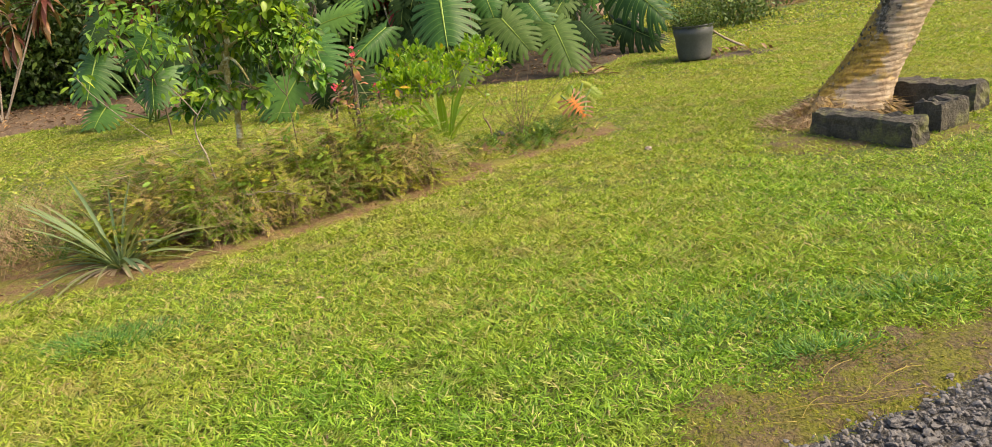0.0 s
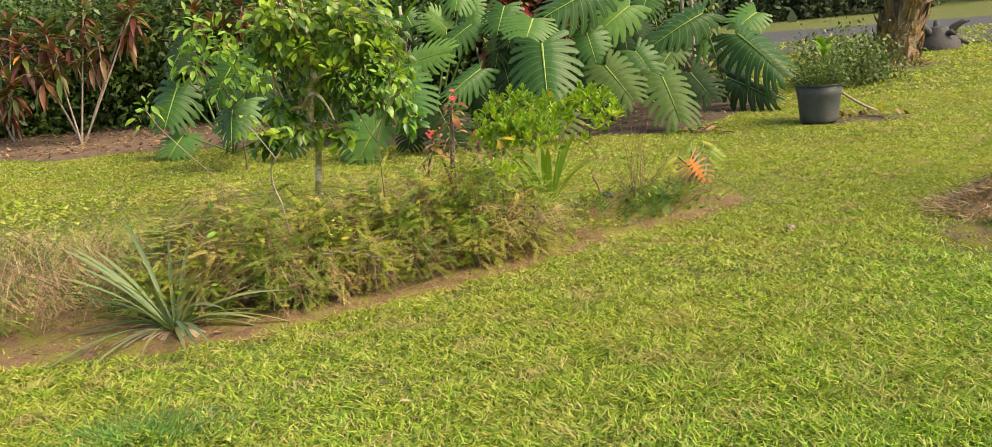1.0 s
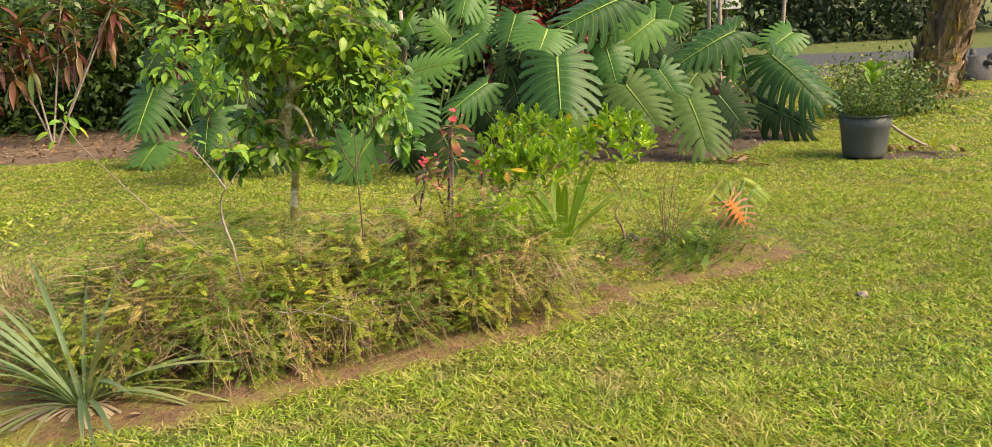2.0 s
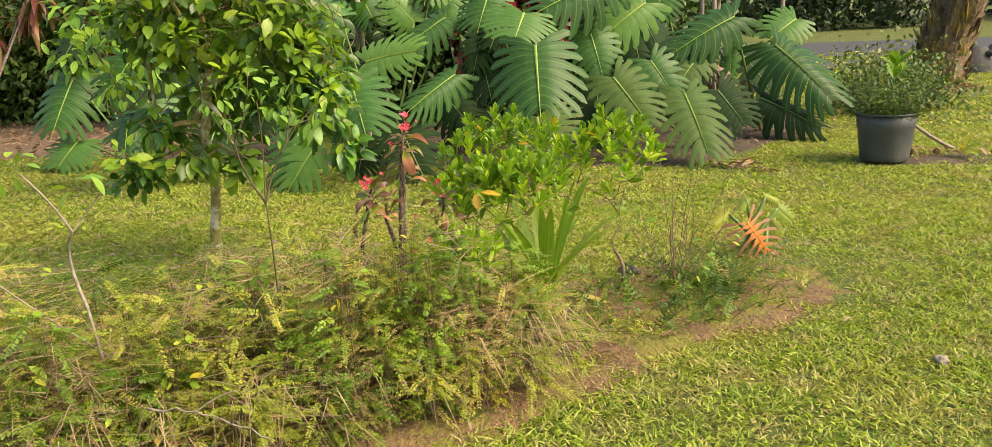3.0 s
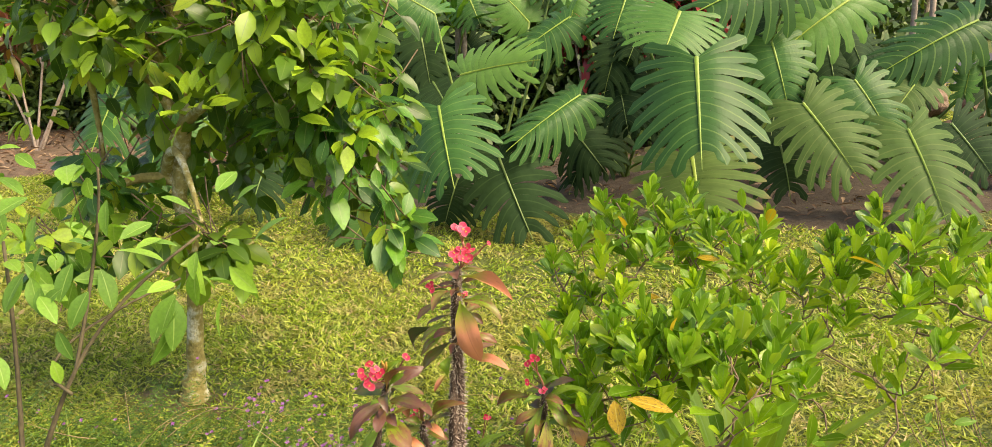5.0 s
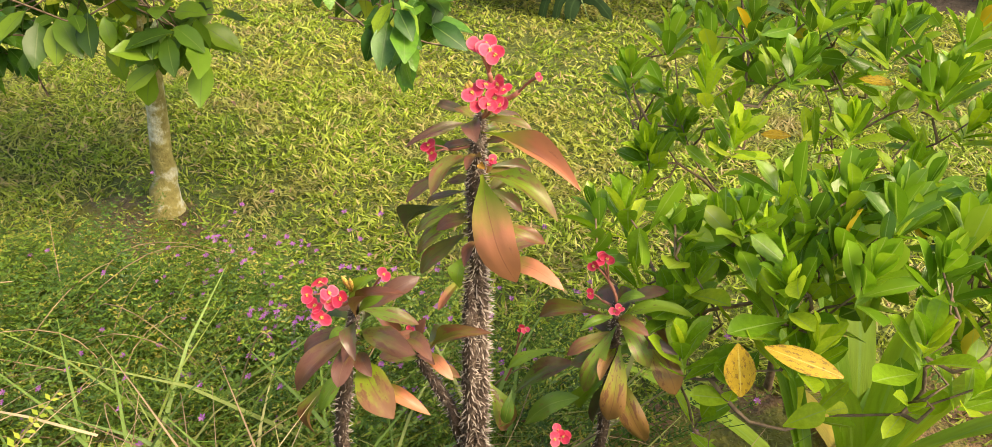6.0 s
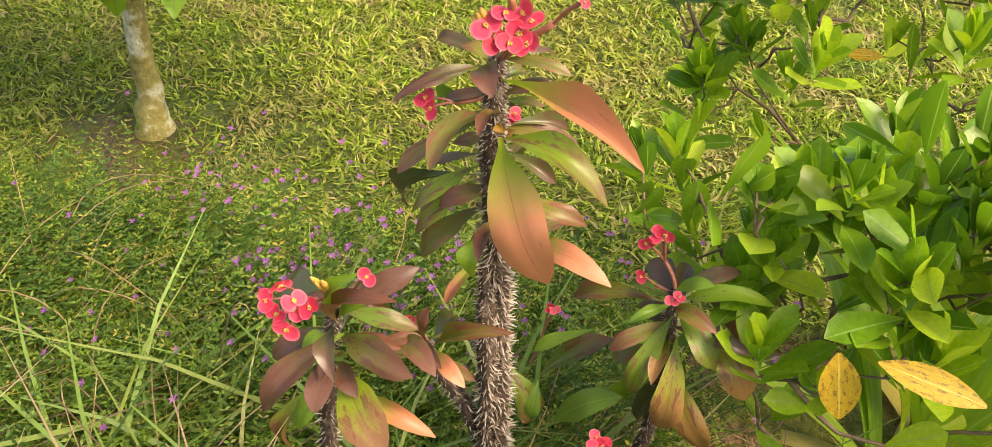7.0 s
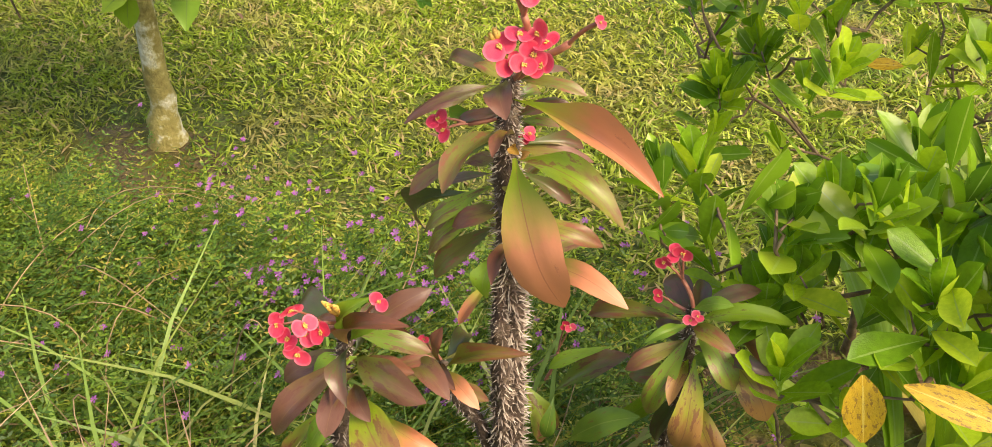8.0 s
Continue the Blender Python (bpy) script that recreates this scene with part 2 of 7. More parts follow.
CITRUS_PART = foliage("citrus_leaf_large", [(0.0, (0.030, 0.10, 0.016)), (0.6, (0.08, 0.21, 0.022)), (0.90, (0.16, 0.35, 0.03)), (1.0, (0.38, 0.48, 0.045))],
                      0.27, 0.28, "object", vein=((0.20, 0.32, 0.07), 0.025))
YOUNG = foliage("young_citrus_leaf", [(0.0, (0.22, 0.40, 0.025)), (0.7, (0.34, 0.50, 0.03)), (1.0, (0.46, 0.54, 0.04))], 0.35, 0.35)
SAPLING = foliage("sapling_leaf", [(0.0, (0.12, 0.26, 0.03)), (0.7, (0.22, 0.40, 0.04)), (0.9, (0.34, 0.50, 0.04)), (1.0, (0.62, 0.50, 0.03))],
                  0.45, 0.35, "object", vein=((0.32, 0.45, 0.12), 0.03))
FRESH = foliage("fresh_sapling_leaf", [(0.0, (0.11, 0.24, 0.035)), (0.5, (0.19, 0.37, 0.045)), (1.0, (0.31, 0.53, 0.06))], 0.45, 0.4, "object", vein=((0.36, 0.52, 0.14), 0.03))
HEDGE = foliage("hedge_leaf", [(0.0, (0.03, 0.065, 0.012)), (0.6, (0.06, 0.12, 0.02)), (1.0, (0.12, 0.19, 0.03))], 0.45, 0.25)
FAR = foliage("far_leaf", [(0.0, (0.014, 0.032, 0.010)), (0.7, (0.03, 0.06, 0.015)), (1.0, (0.06, 0.10, 0.02))], 0.5, 0.2)
TI = foliage("ti_leaf", [(0.0, (0.10, 0.022, 0.022)), (0.25, (0.17, 0.055, 0.035)), (0.5, (0.24, 0.12, 0.05)), (0.65, (0.15, 0.14, 0.04)), (0.92, (0.10, 0.17, 0.035)), (1.0, (0.52, 0.24, 0.03))],
             0.4, 0.3)
TI_RED = foliage("red_ti_leaf", [(0.0, (0.22, 0.02, 0.03)), (1.0, (0.34, 0.05, 0.05))], 0.4, 0.3)
LITTER = foliage("fallen_leaf", [(0.0, (0.13, 0.07, 0.045)), (0.5, (0.22, 0.13, 0.082)), (0.9, (0.36, 0.26, 0.17)), (1.0, (0.48, 0.24, 0.07))], 0.8, 0.15)
BUSH = foliage("bush_leaf", [(0.0, (0.11, 0.25, 0.016)), (0.35, (0.23, 0.41, 0.022)), (0.75, (0.38, 0.56, 0.032)), (1.0, (0.52, 0.66, 0.05))],
               0.26, 0.38, "object", vein=((0.36, 0.50, 0.14), 0.03))
BUSH_BACK = foliage("bush_leaf_small", [(0.0, (0.09, 0.20, 0.015)), (0.5, (0.16, 0.32, 0.02)), (0.8, (0.25, 0.42, 0.03)), (0.97, (0.36, 0.50, 0.04)), (1.0, (0.7, 0.45, 0.03))],
                    0.28, 0.42, vein=((0.36, 0.50, 0.14), 0.03))
BUSH_YELLOW = foliage("yellow_bush_leaf", [(0.0, (0.50, 0.31, 0.015)), (1.0, (0.60, 0.40, 0.02))], 0.4, 0.3, "object", blotch=((0.22, 0.12, 0.02), 9.0, 0.16), scale=6.0,
                      vein=((0.70, 0.55, 0.12), 0.03))
RED_TIPS = [(0.0, (0.14, 0.070, 0.04)), (0.55, (0.22, 0.10, 0.05)), (1.0, (0.34, 0.18, 0.055))]
THORN_LEAF = foliage("thorn_leaf", [(0.0, (0.15, 0.23, 0.02)), (0.5, (0.24, 0.34, 0.02)), (1.0, (0.32, 0.42, 0.02))], 0.42, 0.22, "object",
                     vein=((0.22, 0.10, 0.05), 0.014), scale=5.0, gradient=(RED_TIPS, 0.40, 0.95), relief=0.08, grain=0.35, blotch=((0.20, 0.08, 0.045), 5.0, 0.14))
THORN_SALMON = foliage("salmon_thorn_leaf", [(0.0, (0.27, 0.36, 0.018)), (1.0, (0.27, 0.36, 0.018))], 0.45, 0.22, "object",
                       vein=((0.34, 0.13, 0.07), 0.012), scale=4.0, gradient=((0.54, 0.21, 0.11), 0.22, 0.62), blotch=((0.30, 0.11, 0.07), 3.5, 0.03), calm=0.3, grain=0.2, relief=0.05)
THORN_OLIVE = foliage("olive_thorn_leaf", [(0.0, (0.15, 0.15, 0.035)), (0.5, (0.22, 0.21, 0.03)), (1.0, (0.26, 0.17, 0.045))], 0.42, 0.2, "object",
                      vein=((0.16, 0.10, 0.04), 0.014), scale=5.0, gradient=((0.20, 0.08, 0.05), 0.45, 0.95), relief=0.08, grain=0.35, blotch=((0.26, 0.09, 0.05), 4.0, 0.14))
THORN_DARK = foliage("purple_thorn_leaf", [(0.0, (0.075, 0.095, 0.03)), (0.5, (0.085, 0.12, 0.03)), (1.0, (0.12, 0.10, 0.04))], 0.30, 0.15, "object",
                     vein=((0.12, 0.065, 0.045), 0.014), scale=5.0, gradient=([(0.0, (0.10, 0.055, 0.045)), (1.0, (0.15, 0.075, 0.05))], 0.15, 0.8), relief=0.08, grain=0.35, blotch=((0.09, 0.12, 0.03), 3.5, 0.15))
THORN_MAROON = foliage("maroon_thorn_leaf", [(0.0, (0.13, 0.20, 0.025)), (0.5, (0.20, 0.20, 0.03)), (1.0, (0.20, 0.12, 0.045))], 0.34, 0.2, "object",
                       vein=((0.22, 0.12, 0.06), 0.014), scale=5.0, gradient=([(0.0, (0.21, 0.090, 0.06)), (1.0, (0.15, 0.070, 0.05))], 0.15, 0.75), relief=0.08, grain=0.35, blotch=((0.15, 0.06, 0.045), 5.0, 0.14))
THORN_GREEN = foliage("green_thorn_leaf", [(0.0, (0.10, 0.19, 0.025)), (0.5, (0.19, 0.32, 0.025)), (1.0, (0.26, 0.40, 0.03))], 0.4, 0.25, "object",
                      vein=((0.26, 0.34, 0.07), 0.018), scale=5.0, relief=0.08, grain=0.35, blotch=((0.20, 0.15, 0.03), 5.0, 0.09))
BRACT = foliage("pink_bract", [(0.0, (0.70, 0.030, 0.085)), (1.0, (0.76, 0.055, 0.13))], 0.45, 0.2, "object", scale=4.0, gradient=((0.84, 0.17, 0.24), 0.72, 1.05), calm=0.2, grain=0.25)
WITHERED = foliage("withered_bract", [(0.0, (0.62, 0.26, 0.03)), (0.6, (0.55, 0.33, 0.05)), (1.0, (0.30, 0.12, 0.05))], 0.6, 0.25, "object", scale=4.0, blotch=((0.22, 0.08, 0.04), 4.0, 0.14))
FLOWER_EYE = surface("yellow_flower_eye", (0.66, 0.36, 0.05), (0.72, 0.52, 0.14), 260.0, 0.6, 0.3, 0.001, (0.30, 0.07, 0.03), 220.0, cover=0.55)
STALK = surface("red_flower_stalk", (0.30, 0.10, 0.07), (0.40, 0.16, 0.10), 60.0, 0.5, 0.2, 0.001)
STRAP = foliage("strap_leaf", [(0.0, (0.15, 0.30, 0.02)), (0.7, (0.25, 0.42, 0.03)), (1.0, (0.36, 0.48, 0.05))], 0.4, 0.38, "object", vein=((0.30, 0.48, 0.10), 0.05), scale=5.0)
STRAP_OLD = foliage("yellow_strap_leaf", [(0.0, (0.62, 0.48, 0.08)), (1.0, (0.48, 0.36, 0.14))], 0.5, 0.3, "object", scale=18.0)
STEM = surface("dry_stem", (0.20, 0.13, 0.07), (0.40, 0.29, 0.16), 30.0, 0.9, 0.4, 0.002)
CUPHEA = foliage("cuphea_leaf", [(0.0, (0.034, 0.090, 0.012)), (0.5, (0.095, 0.185, 0.018)), (0.88, (0.20, 0.30, 0.03)), (1.0, (0.42, 0.36, 0.07))], 0.5, 0.3, "sprig")
POT_WEED = foliage("pot_weed_leaf", [(0.0, (0.035, 0.075, 0.014)), (0.6, (0.08, 0.145, 0.022)), (0.9, (0.15, 0.22, 0.035)), (1.0, (0.26, 0.20, 0.08))], 0.5, 0.3)
BROAD_ONE = foliage("seedling_leaf", [(0.0, (0.20, 0.30, 0.03)), (0.6, (0.36, 0.40, 0.05)), (1.0, (0.52, 0.46, 0.07))], 0.5, 0.35, "object", vein=((0.45, 0.48, 0.14), 0.04))
PURPLE = foliage("purple_petal", [(0.0, (0.27, 0.07, 0.34)), (1.0, (0.46, 0.17, 0.50))], 0.5, 0.25)
LIME = foliage("lime_sprig", [(0.0, (0.17, 0.24, 0.02)), (0.6, (0.30, 0.35, 0.03)), (1.0, (0.46, 0.38, 0.06))], 0.5, 0.35, "sprig")
DEEP = foliage("deep_green_sprig", [(0.0, (0.08, 0.17, 0.014)), (0.6, (0.17, 0.30, 0.022)), (0.85, (0.29, 0.40, 0.03)), (1.0, (0.26, 0.15, 0.07))], 0.5, 0.3, "sprig")
FERN = foliage("fern_leaf", [(0.0, (0.14, 0.22, 0.018)), (0.35, (0.30, 0.38, 0.03)), (0.6, (0.44, 0.43, 0.055)), (0.8, (0.50, 0.38, 0.14)), (1.0, (0.34, 0.18, 0.11))], 0.55, 0.3, "sprig")
BRONZE = foliage("bronze_sprig", [(0.0, (0.25, 0.21, 0.055)), (0.5, (0.40, 0.32, 0.10)), (0.85, (0.50, 0.38, 0.18)), (1.0, (0.36, 0.17, 0.12))], 0.6, 0.3, "sprig")
DRY = foliage("dry_grass", [(0.0, (0.17, 0.10, 0.065)), (0.35, (0.31, 0.20, 0.13)), (0.7, (0.44, 0.31, 0.20)), (0.88, (0.54, 0.42, 0.27)), (1.0, (0.33, 0.34, 0.10))], 0.7, 0.3)
TALL = foliage("tall_grass", [(0.0, (0.13, 0.23, 0.04)), (0.7, (0.23, 0.35, 0.07)), (1.0, (0.40, 0.38, 0.14))], 0.5, 0.35)
PINEAPPLE = foliage("pineapple_leaf", [(0.0, (0.09, 0.15, 0.06)), (0.6, (0.15, 0.22, 0.09)), (1.0, (0.24, 0.29, 0.11))], 0.5, 0.2, "object", scale=8.0, gradient=((0.30, 0.29, 0.12), 0.7, 1.3))
PINEAPPLE_DEAD = foliage("dead_pineapple_leaf", [(0.0, (0.33, 0.25, 0.17)), (1.0, (0.48, 0.38, 0.27))], 0.7, 0.2, "object", scale=18.0)
BROAD = foliage("broad_weed_leaf", [(0.0, (0.18, 0.34, 0.02)), (0.6, (0.32, 0.46, 0.03)), (0.85, (0.52, 0.50, 0.04)), (1.0, (0.70, 0.42, 0.03))], 0.45, 0.35, vein=((0.36, 0.46, 0.12), 0.03))
YELLOW_WEED = foliage("yellow_weed_leaf", [(0.0, (0.07, 0.125, 0.014)), (0.4, (0.155, 0.23, 0.022)), (0.75, (0.29, 0.33, 0.04)), (1.0, (0.40, 0.31, 0.12))], 0.55, 0.32, "sprig")
RUNNER = foliage("runner", [(0.0, (0.24, 0.18, 0.03)), (1.0, (0.34, 0.27, 0.07))], 0.7, 0.1)
GRAVEL_SHEET = surface("packed_gravel", (0.045, 0.044, 0.046), (0.19, 0.18, 0.175), 55.0, 0.9, 1.0, 0.02, (0.13, 0.115, 0.10), 12.0, fine=150.0)


# ---- geometry helpers ----
rng = np.random.default_rng(7)


def mesh_np(name, verts, quads=None, tris=None, uv=None, mats=(), slots=None, smooth=True):
    verts = np.asarray(verts, dtype=np.float32)
    quads = np.zeros((0, 4), int) if quads is None else np.asarray(quads, int).reshape(-1, 4)
    tris = np.zeros((0, 3), int) if tris is None else np.asarray(tris, int).reshape(-1, 3)
    loops = np.concatenate([quads.ravel(), tris.ravel()]).astype(np.int32)
    starts = np.concatenate([np.arange(len(quads)) * 4, len(quads) * 4 + np.arange(len(tris)) * 3]).astype(np.int32)
    me = bpy.data.meshes.new(name)
    me.vertices.add(len(verts))
    me.vertices.foreach_set("co", verts.ravel())
    me.loops.add(len(loops))
    me.loops.foreach_set("vertex_index", loops)
    me.polygons.add(len(starts))
    me.polygons.foreach_set("loop_start", starts)
    if slots is not None:
        me.polygons.foreach_set("material_index", np.asarray(slots, dtype=np.int32))
    me.polygons.foreach_set("use_smooth", np.full(len(starts), smooth))
    if uv is not None:
        layer = me.uv_layers.new(name="UVMap")
        layer.data.foreach_set("uv", np.asarray(uv, dtype=np.float32)[loops].ravel())
    for m in mats:
        me.materials.append(m)
    me.update(calc_edges=True)
    return me


def thing(name, at=(0, 0, 0), label="", category="", group="", kind="", data=None):
    ob = new(name, data)
    ob.location = at
    return tagged(ob, label, category, group, kind)


def part(name, data, parent, label="", matrix=None, kind=""):
    ob = new(name, data)
    ob.parent = parent
    if parent is not None:
        here = Matrix.Translation(parent.location) if parent.parent is None else Matrix.Translation(parent.parent.location) @ parent.matrix_basis
        ob.matrix_basis = here.inverted() @ (matrix if matrix is not None else Matrix())
    elif matrix is not None:
        ob.matrix_basis = matrix
    return tagged(ob, label, kind=kind)


def unit(a):
    a = np.asarray(a, float)
    return a / np.maximum(np.linalg.norm(a, axis=-1, keepdims=True), 1e-9)


def frames_at(p, along, up, size, width=None):
    """Poses (K, 4, 4): y along, z near up, scaled by size (x by width)."""
    p = np.atleast_2d(np.asarray(p, float))
    k = len(p)
    y = unit(np.broadcast_to(along, (k, 3)))
    x = unit(np.cross(y, np.broadcast_to(up, (k, 3))))
    z = np.cross(x, y)
    size = np.broadcast_to(size, (k,))
    width = size if width is None else np.broadcast_to(width, (k,))
    m = np.zeros((k, 4, 4))
    m[:, :3, 0], m[:, :3, 1], m[:, :3, 2], m[:, :3, 3], m[:, 3, 3] = x * width[:, None], y * size[:, None], z * size[:, None], p, 1
    return m


def blade(n=4, width=0.4, shape="oval", fold=0.25, bend=-0.2, twist=0.0, wave=0.0):
    """A leaf of length 1 along y, as (verts, quads, uv)."""
    v = np.linspace(0, 1, n + 1)
    if shape == "oval":
        w = np.sin(np.pi * np.clip(v, 0.012, 0.985)) ** 0.75
    elif shape == "obovate":
        w = np.clip(v, 0.004, 1) ** 0.8 * (1 - np.clip(v, 0, 0.985) ** 5) ** 0.55 * 1.15
    elif shape == "lance":
        w = np.sin(np.pi * np.clip(v, 0.03, 0.99) ** 0.8)
    elif shape == "oblong":
        w = np.clip(v, 0.01, 1) ** 0.75 * (1 - np.clip(v, 0, 0.988) ** 4.5) ** 0.6 * 1.18
    elif shape == "elliptic":
        w = np.sin(np.pi * np.clip(v, 0.01, 0.992) ** 1.3) ** 0.75
    elif shape == "rounded":
        w = np.interp(v, [0, 0.06, 0.2, 0.4, 0.6, 0.75, 0.87, 0.95, 1.0], [0.06, 0.16, 0.46, 0.80, 1.0, 0.97, 0.76, 0.44, 0.06])
    elif shape == "strap":
        w = np.minimum(1, (1 - v) * 3.0 + 0.02) ** 0.6 * np.minimum(1, 0.65 + v)
    else:  # spear
        w = np.clip(1.0 - v, 0.01, 1) ** 0.7
    verts, uv, quads = [], [], []
    for i in range(n + 1):
        for j in (-1, 0, 1):
            x = j * w[i] * width / 2
            z = bend * v[i] ** 2 + fold * abs(x) + wave * math.sin(9 * v[i] + j) * abs(x)
            verts.append((x * math.cos(twist * v[i]), v[i], z + x * math.sin(twist * v[i])))
            uv.append(((j + 1) / 2, v[i]))
    for i in range(n):
        for j in (0, 1):
            a = i * 3 + j
            quads.append((a, a + 1, a + 4, a + 3))
    return np.array(verts), np.array(quads), np.array(uv)


def scatter(tpl, mats4):
    """One (verts, quads, uv) out of a leaf at many poses."""
    v, q, uv = tpl
    k = len(mats4)
    vv = np.einsum("kij,nj->kni", mats4[:, :3, :3], v) + mats4[:, None, :3, 3]
    qq = q[None] + (np.arange(k) * len(v))[:, None, None]
    return vv.reshape(-1, 3), qq.reshape(-1, q.shape[1]), np.tile(uv, (k, 1))


def fuse(chunks):
    vs, qs, us, n = [], [], [], 0
    for v, q, u in chunks:
        vs.append(v), qs.append(q + n), us.append(u)
        n += len(v)
    return np.concatenate(vs), np.concatenate(qs), np.concatenate(us)


def tube(points, radii, sides=6):
    """A round stem through points, closed at its end."""
    pts = np.asarray(points, float)
    radii = np.broadcast_to(radii, (len(pts),)).astype(float)
    t = unit(np.gradient(pts, axis=0))
    ref = np.array([0.31, 0.87, 0.21]) if abs(t[0][2]) > 0.7 else np.array([0, 0, 1.0])
    a = unit(np.cross(t, ref))
    b = np.cross(t, a)
    ang = np.arange(sides) * 2 * np.pi / sides
    ring = np.cos(ang)[None, :, None] * a[:, None] + np.sin(ang)[None, :, None] * b[:, None]
    v = pts[:, None] + ring * radii[:, None, None]
    n = len(pts)
    quads = [(i * sides + j, i * sides + (j + 1) % sides, (i + 1) * sides + (j + 1) % sides, (i + 1) * sides + j) for i in range(n - 1) for j in range(sides)]
    v = np.concatenate([v.reshape(-1, 3), pts[-1:]])
    top = (n - 1) * sides
    uv = np.zeros((len(v), 2))
    uv[:n * sides, 0] = np.tile(np.arange(sides) / sides, n)
    uv[:n * sides, 1] = np.repeat(np.linspace(0, 1, n), sides)
    cap = [(top + j, top + j + 1, top + (j + 2) % sides, n * sides) for j in range(0, sides - 1, 2)]
    return v, np.array(quads + cap), uv


def bow(a, b, sag=0.0, side=(0, 0, 0), n=6):
    """Points from a to b on a bowed line."""
    a, b = np.asarray(a, float), np.asarray(b, float)
    s = np.linspace(0, 1, n)[:, None]
    return a + (b - a) * s + 4 * s * (1 - s) * (np.array([0, 0, sag]) + np.asarray(side, float))


def ribbons(root, lean, length, width, droop=0.5, segs=2):
    """Grass blades: root (K, 3), lean (K, 3) unit directions, each bending towards the ground."""
    k = len(root)
    side = unit(np.cross(lean, np.array([0.0, 0.0, 1.0]) + rng.normal(0, 0.35, (k, 3))))
    length, width = np.broadcast_to(length, (k,)), np.broadcast_to(width, (k,))
    cols = []
    for i in range(segs + 1):
        s = i / segs
        c = root + lean * (length * s)[:, None]
        flat = lean * np.array([1, 1, 0.0])
        c = c + flat * (length * droop * 0.6 * s * s)[:, None]
        c[:, 2] -= length * droop * 0.55 * s * s * np.abs(lean[:, 2])
        w = width * (1.0, 0.9, 0.55, 0.4)[i] * 0.5 if i < segs else width * 0.06
        cols += [c - side * w[:, None], c + side * w[:, None]]
    v = np.stack(cols, 1).reshape(-1, 3)
    q = np.array([(2 * i, 2 * i + 1, 2 * i + 3, 2 * i + 2) for i in range(segs)])
    qq = (q[None] + (np.arange(k) * 2 * (segs + 1))[:, None, None]).reshape(-1, 4)
    uv = np.tile(np.array([(j, i / segs) for i in range(segs + 1) for j in (0, 1)], float), (k, 1))
    return v, qq, uv


def spears(root, lean, length, width, droop=0.5):
    """Short broad grass blades: pointed at both ends, widest in the middle, each bending towards the ground."""
    k = len(root)
    side = unit(np.cross(lean, np.array([0.0, 0.0, 1.0]) + rng.normal(0, 0.35, (k, 3)))) * (np.broadcast_to(width, (k,)) / 2)[:, None]
    mid, tip = root + lean * (length * 0.36)[:, None], root + lean * length[:, None]
    tip += lean * [1, 1, 0.0] * (length * droop * 0.6)[:, None]
    tip[:, 2] -= length * droop * 0.55 * np.abs(lean[:, 2])
    v = np.stack([root, mid + side, tip, mid - side], 1).reshape(-1, 3)
    return v, np.arange(k * 4).reshape(-1, 4), np.tile(np.array([(0.5, 0), (1, 0.5), (0.5, 1), (0, 0.5)]), (k, 1))


def within(poly, x, y):
    poly = np.asarray(poly, float)
    inside = np.zeros(np.shape(x), bool)
    for (x0, y0), (x1, y1) in zip(poly, np.roll(poly, -1, 0)):
        cross = ((y0 > y) != (y1 > y)) & (x < (x1 - x0) * (y - y0) / (y1 - y0 + 1e-12) + x0)
        inside ^= cross
    return inside


def from_line(line, x, y):
    d = np.full(np.shape(x), 1e9)
    for (x0, y0), (x1, y1) in zip(line, line[1:]):
        s = np.clip(((x - x0) * (x1 - x0) + (y - y0) * (y1 - y0)) / ((x1 - x0) ** 2 + (y1 - y0) ** 2), 0, 1)
        d = np.minimum(d, np.hypot(x - x0 - s * (x1 - x0), y - y0 - s * (y1 - y0)))
    return d


def wavy(x, y, scale, seed=0.0):
    """Smooth noise over the plan, about -1 to 1."""
    x, y = np.asarray(x) * scale + seed, np.asarray(y) * scale - seed * 0.7
    return (np.sin(x * 1.3 + 1.7 * np.sin(y * 0.9)) + np.sin(y * 1.7 + 1.3 * np.sin(x * 1.1 + 2.0)) + np.sin((x + y) * 2.3 + seed) * 0.6) / 2.6


def patch(name, poly, rough, scale, cell, height, mat, label, z=0.004):
    """A low sheet of ground inside poly that dips under the lawn along a wavering edge."""
    poly = [tuple(p) for p in poly]
    lo, hi = np.min(poly, 0) - 0.3, np.max(poly, 0) + 0.3
    xs, ys = np.arange(lo[0], hi[0] + cell, cell), np.arange(lo[1], hi[1] + cell, cell)
    gx, gy = np.meshgrid(xs, ys, indexing="ij")
    d = from_line(poly + poly[:1], gx, gy)
    d = np.where(within(poly, gx, gy), d, -d) + rough * wavy(gx, gy, scale, 3.0) + 0.4 * rough * wavy(gx, gy, scale * 3.7, 8.0)
    keep = (d > -0.16)[:-1, :-1]
    idx = np.arange(gx.size).reshape(gx.shape)
    q = np.stack([idx[:-1, :-1], idx[1:, :-1], idx[1:, 1:], idx[:-1, 1:]], -1)[keep]
    gz = np.clip(d * 0.30, -0.05, 0.0) + (z + height(gx, gy)) * np.clip(d / 0.08, 0, 1) - 0.010
    v = np.stack([gx, gy, gz], -1).reshape(-1, 3)
    used = np.unique(q)
    remap = np.zeros(len(v), int)
    remap[used] = np.arange(len(used))
    return thing(name, label=label, kind="structure", data=mesh_np(name, v[used], remap[q], mats=[mat]))


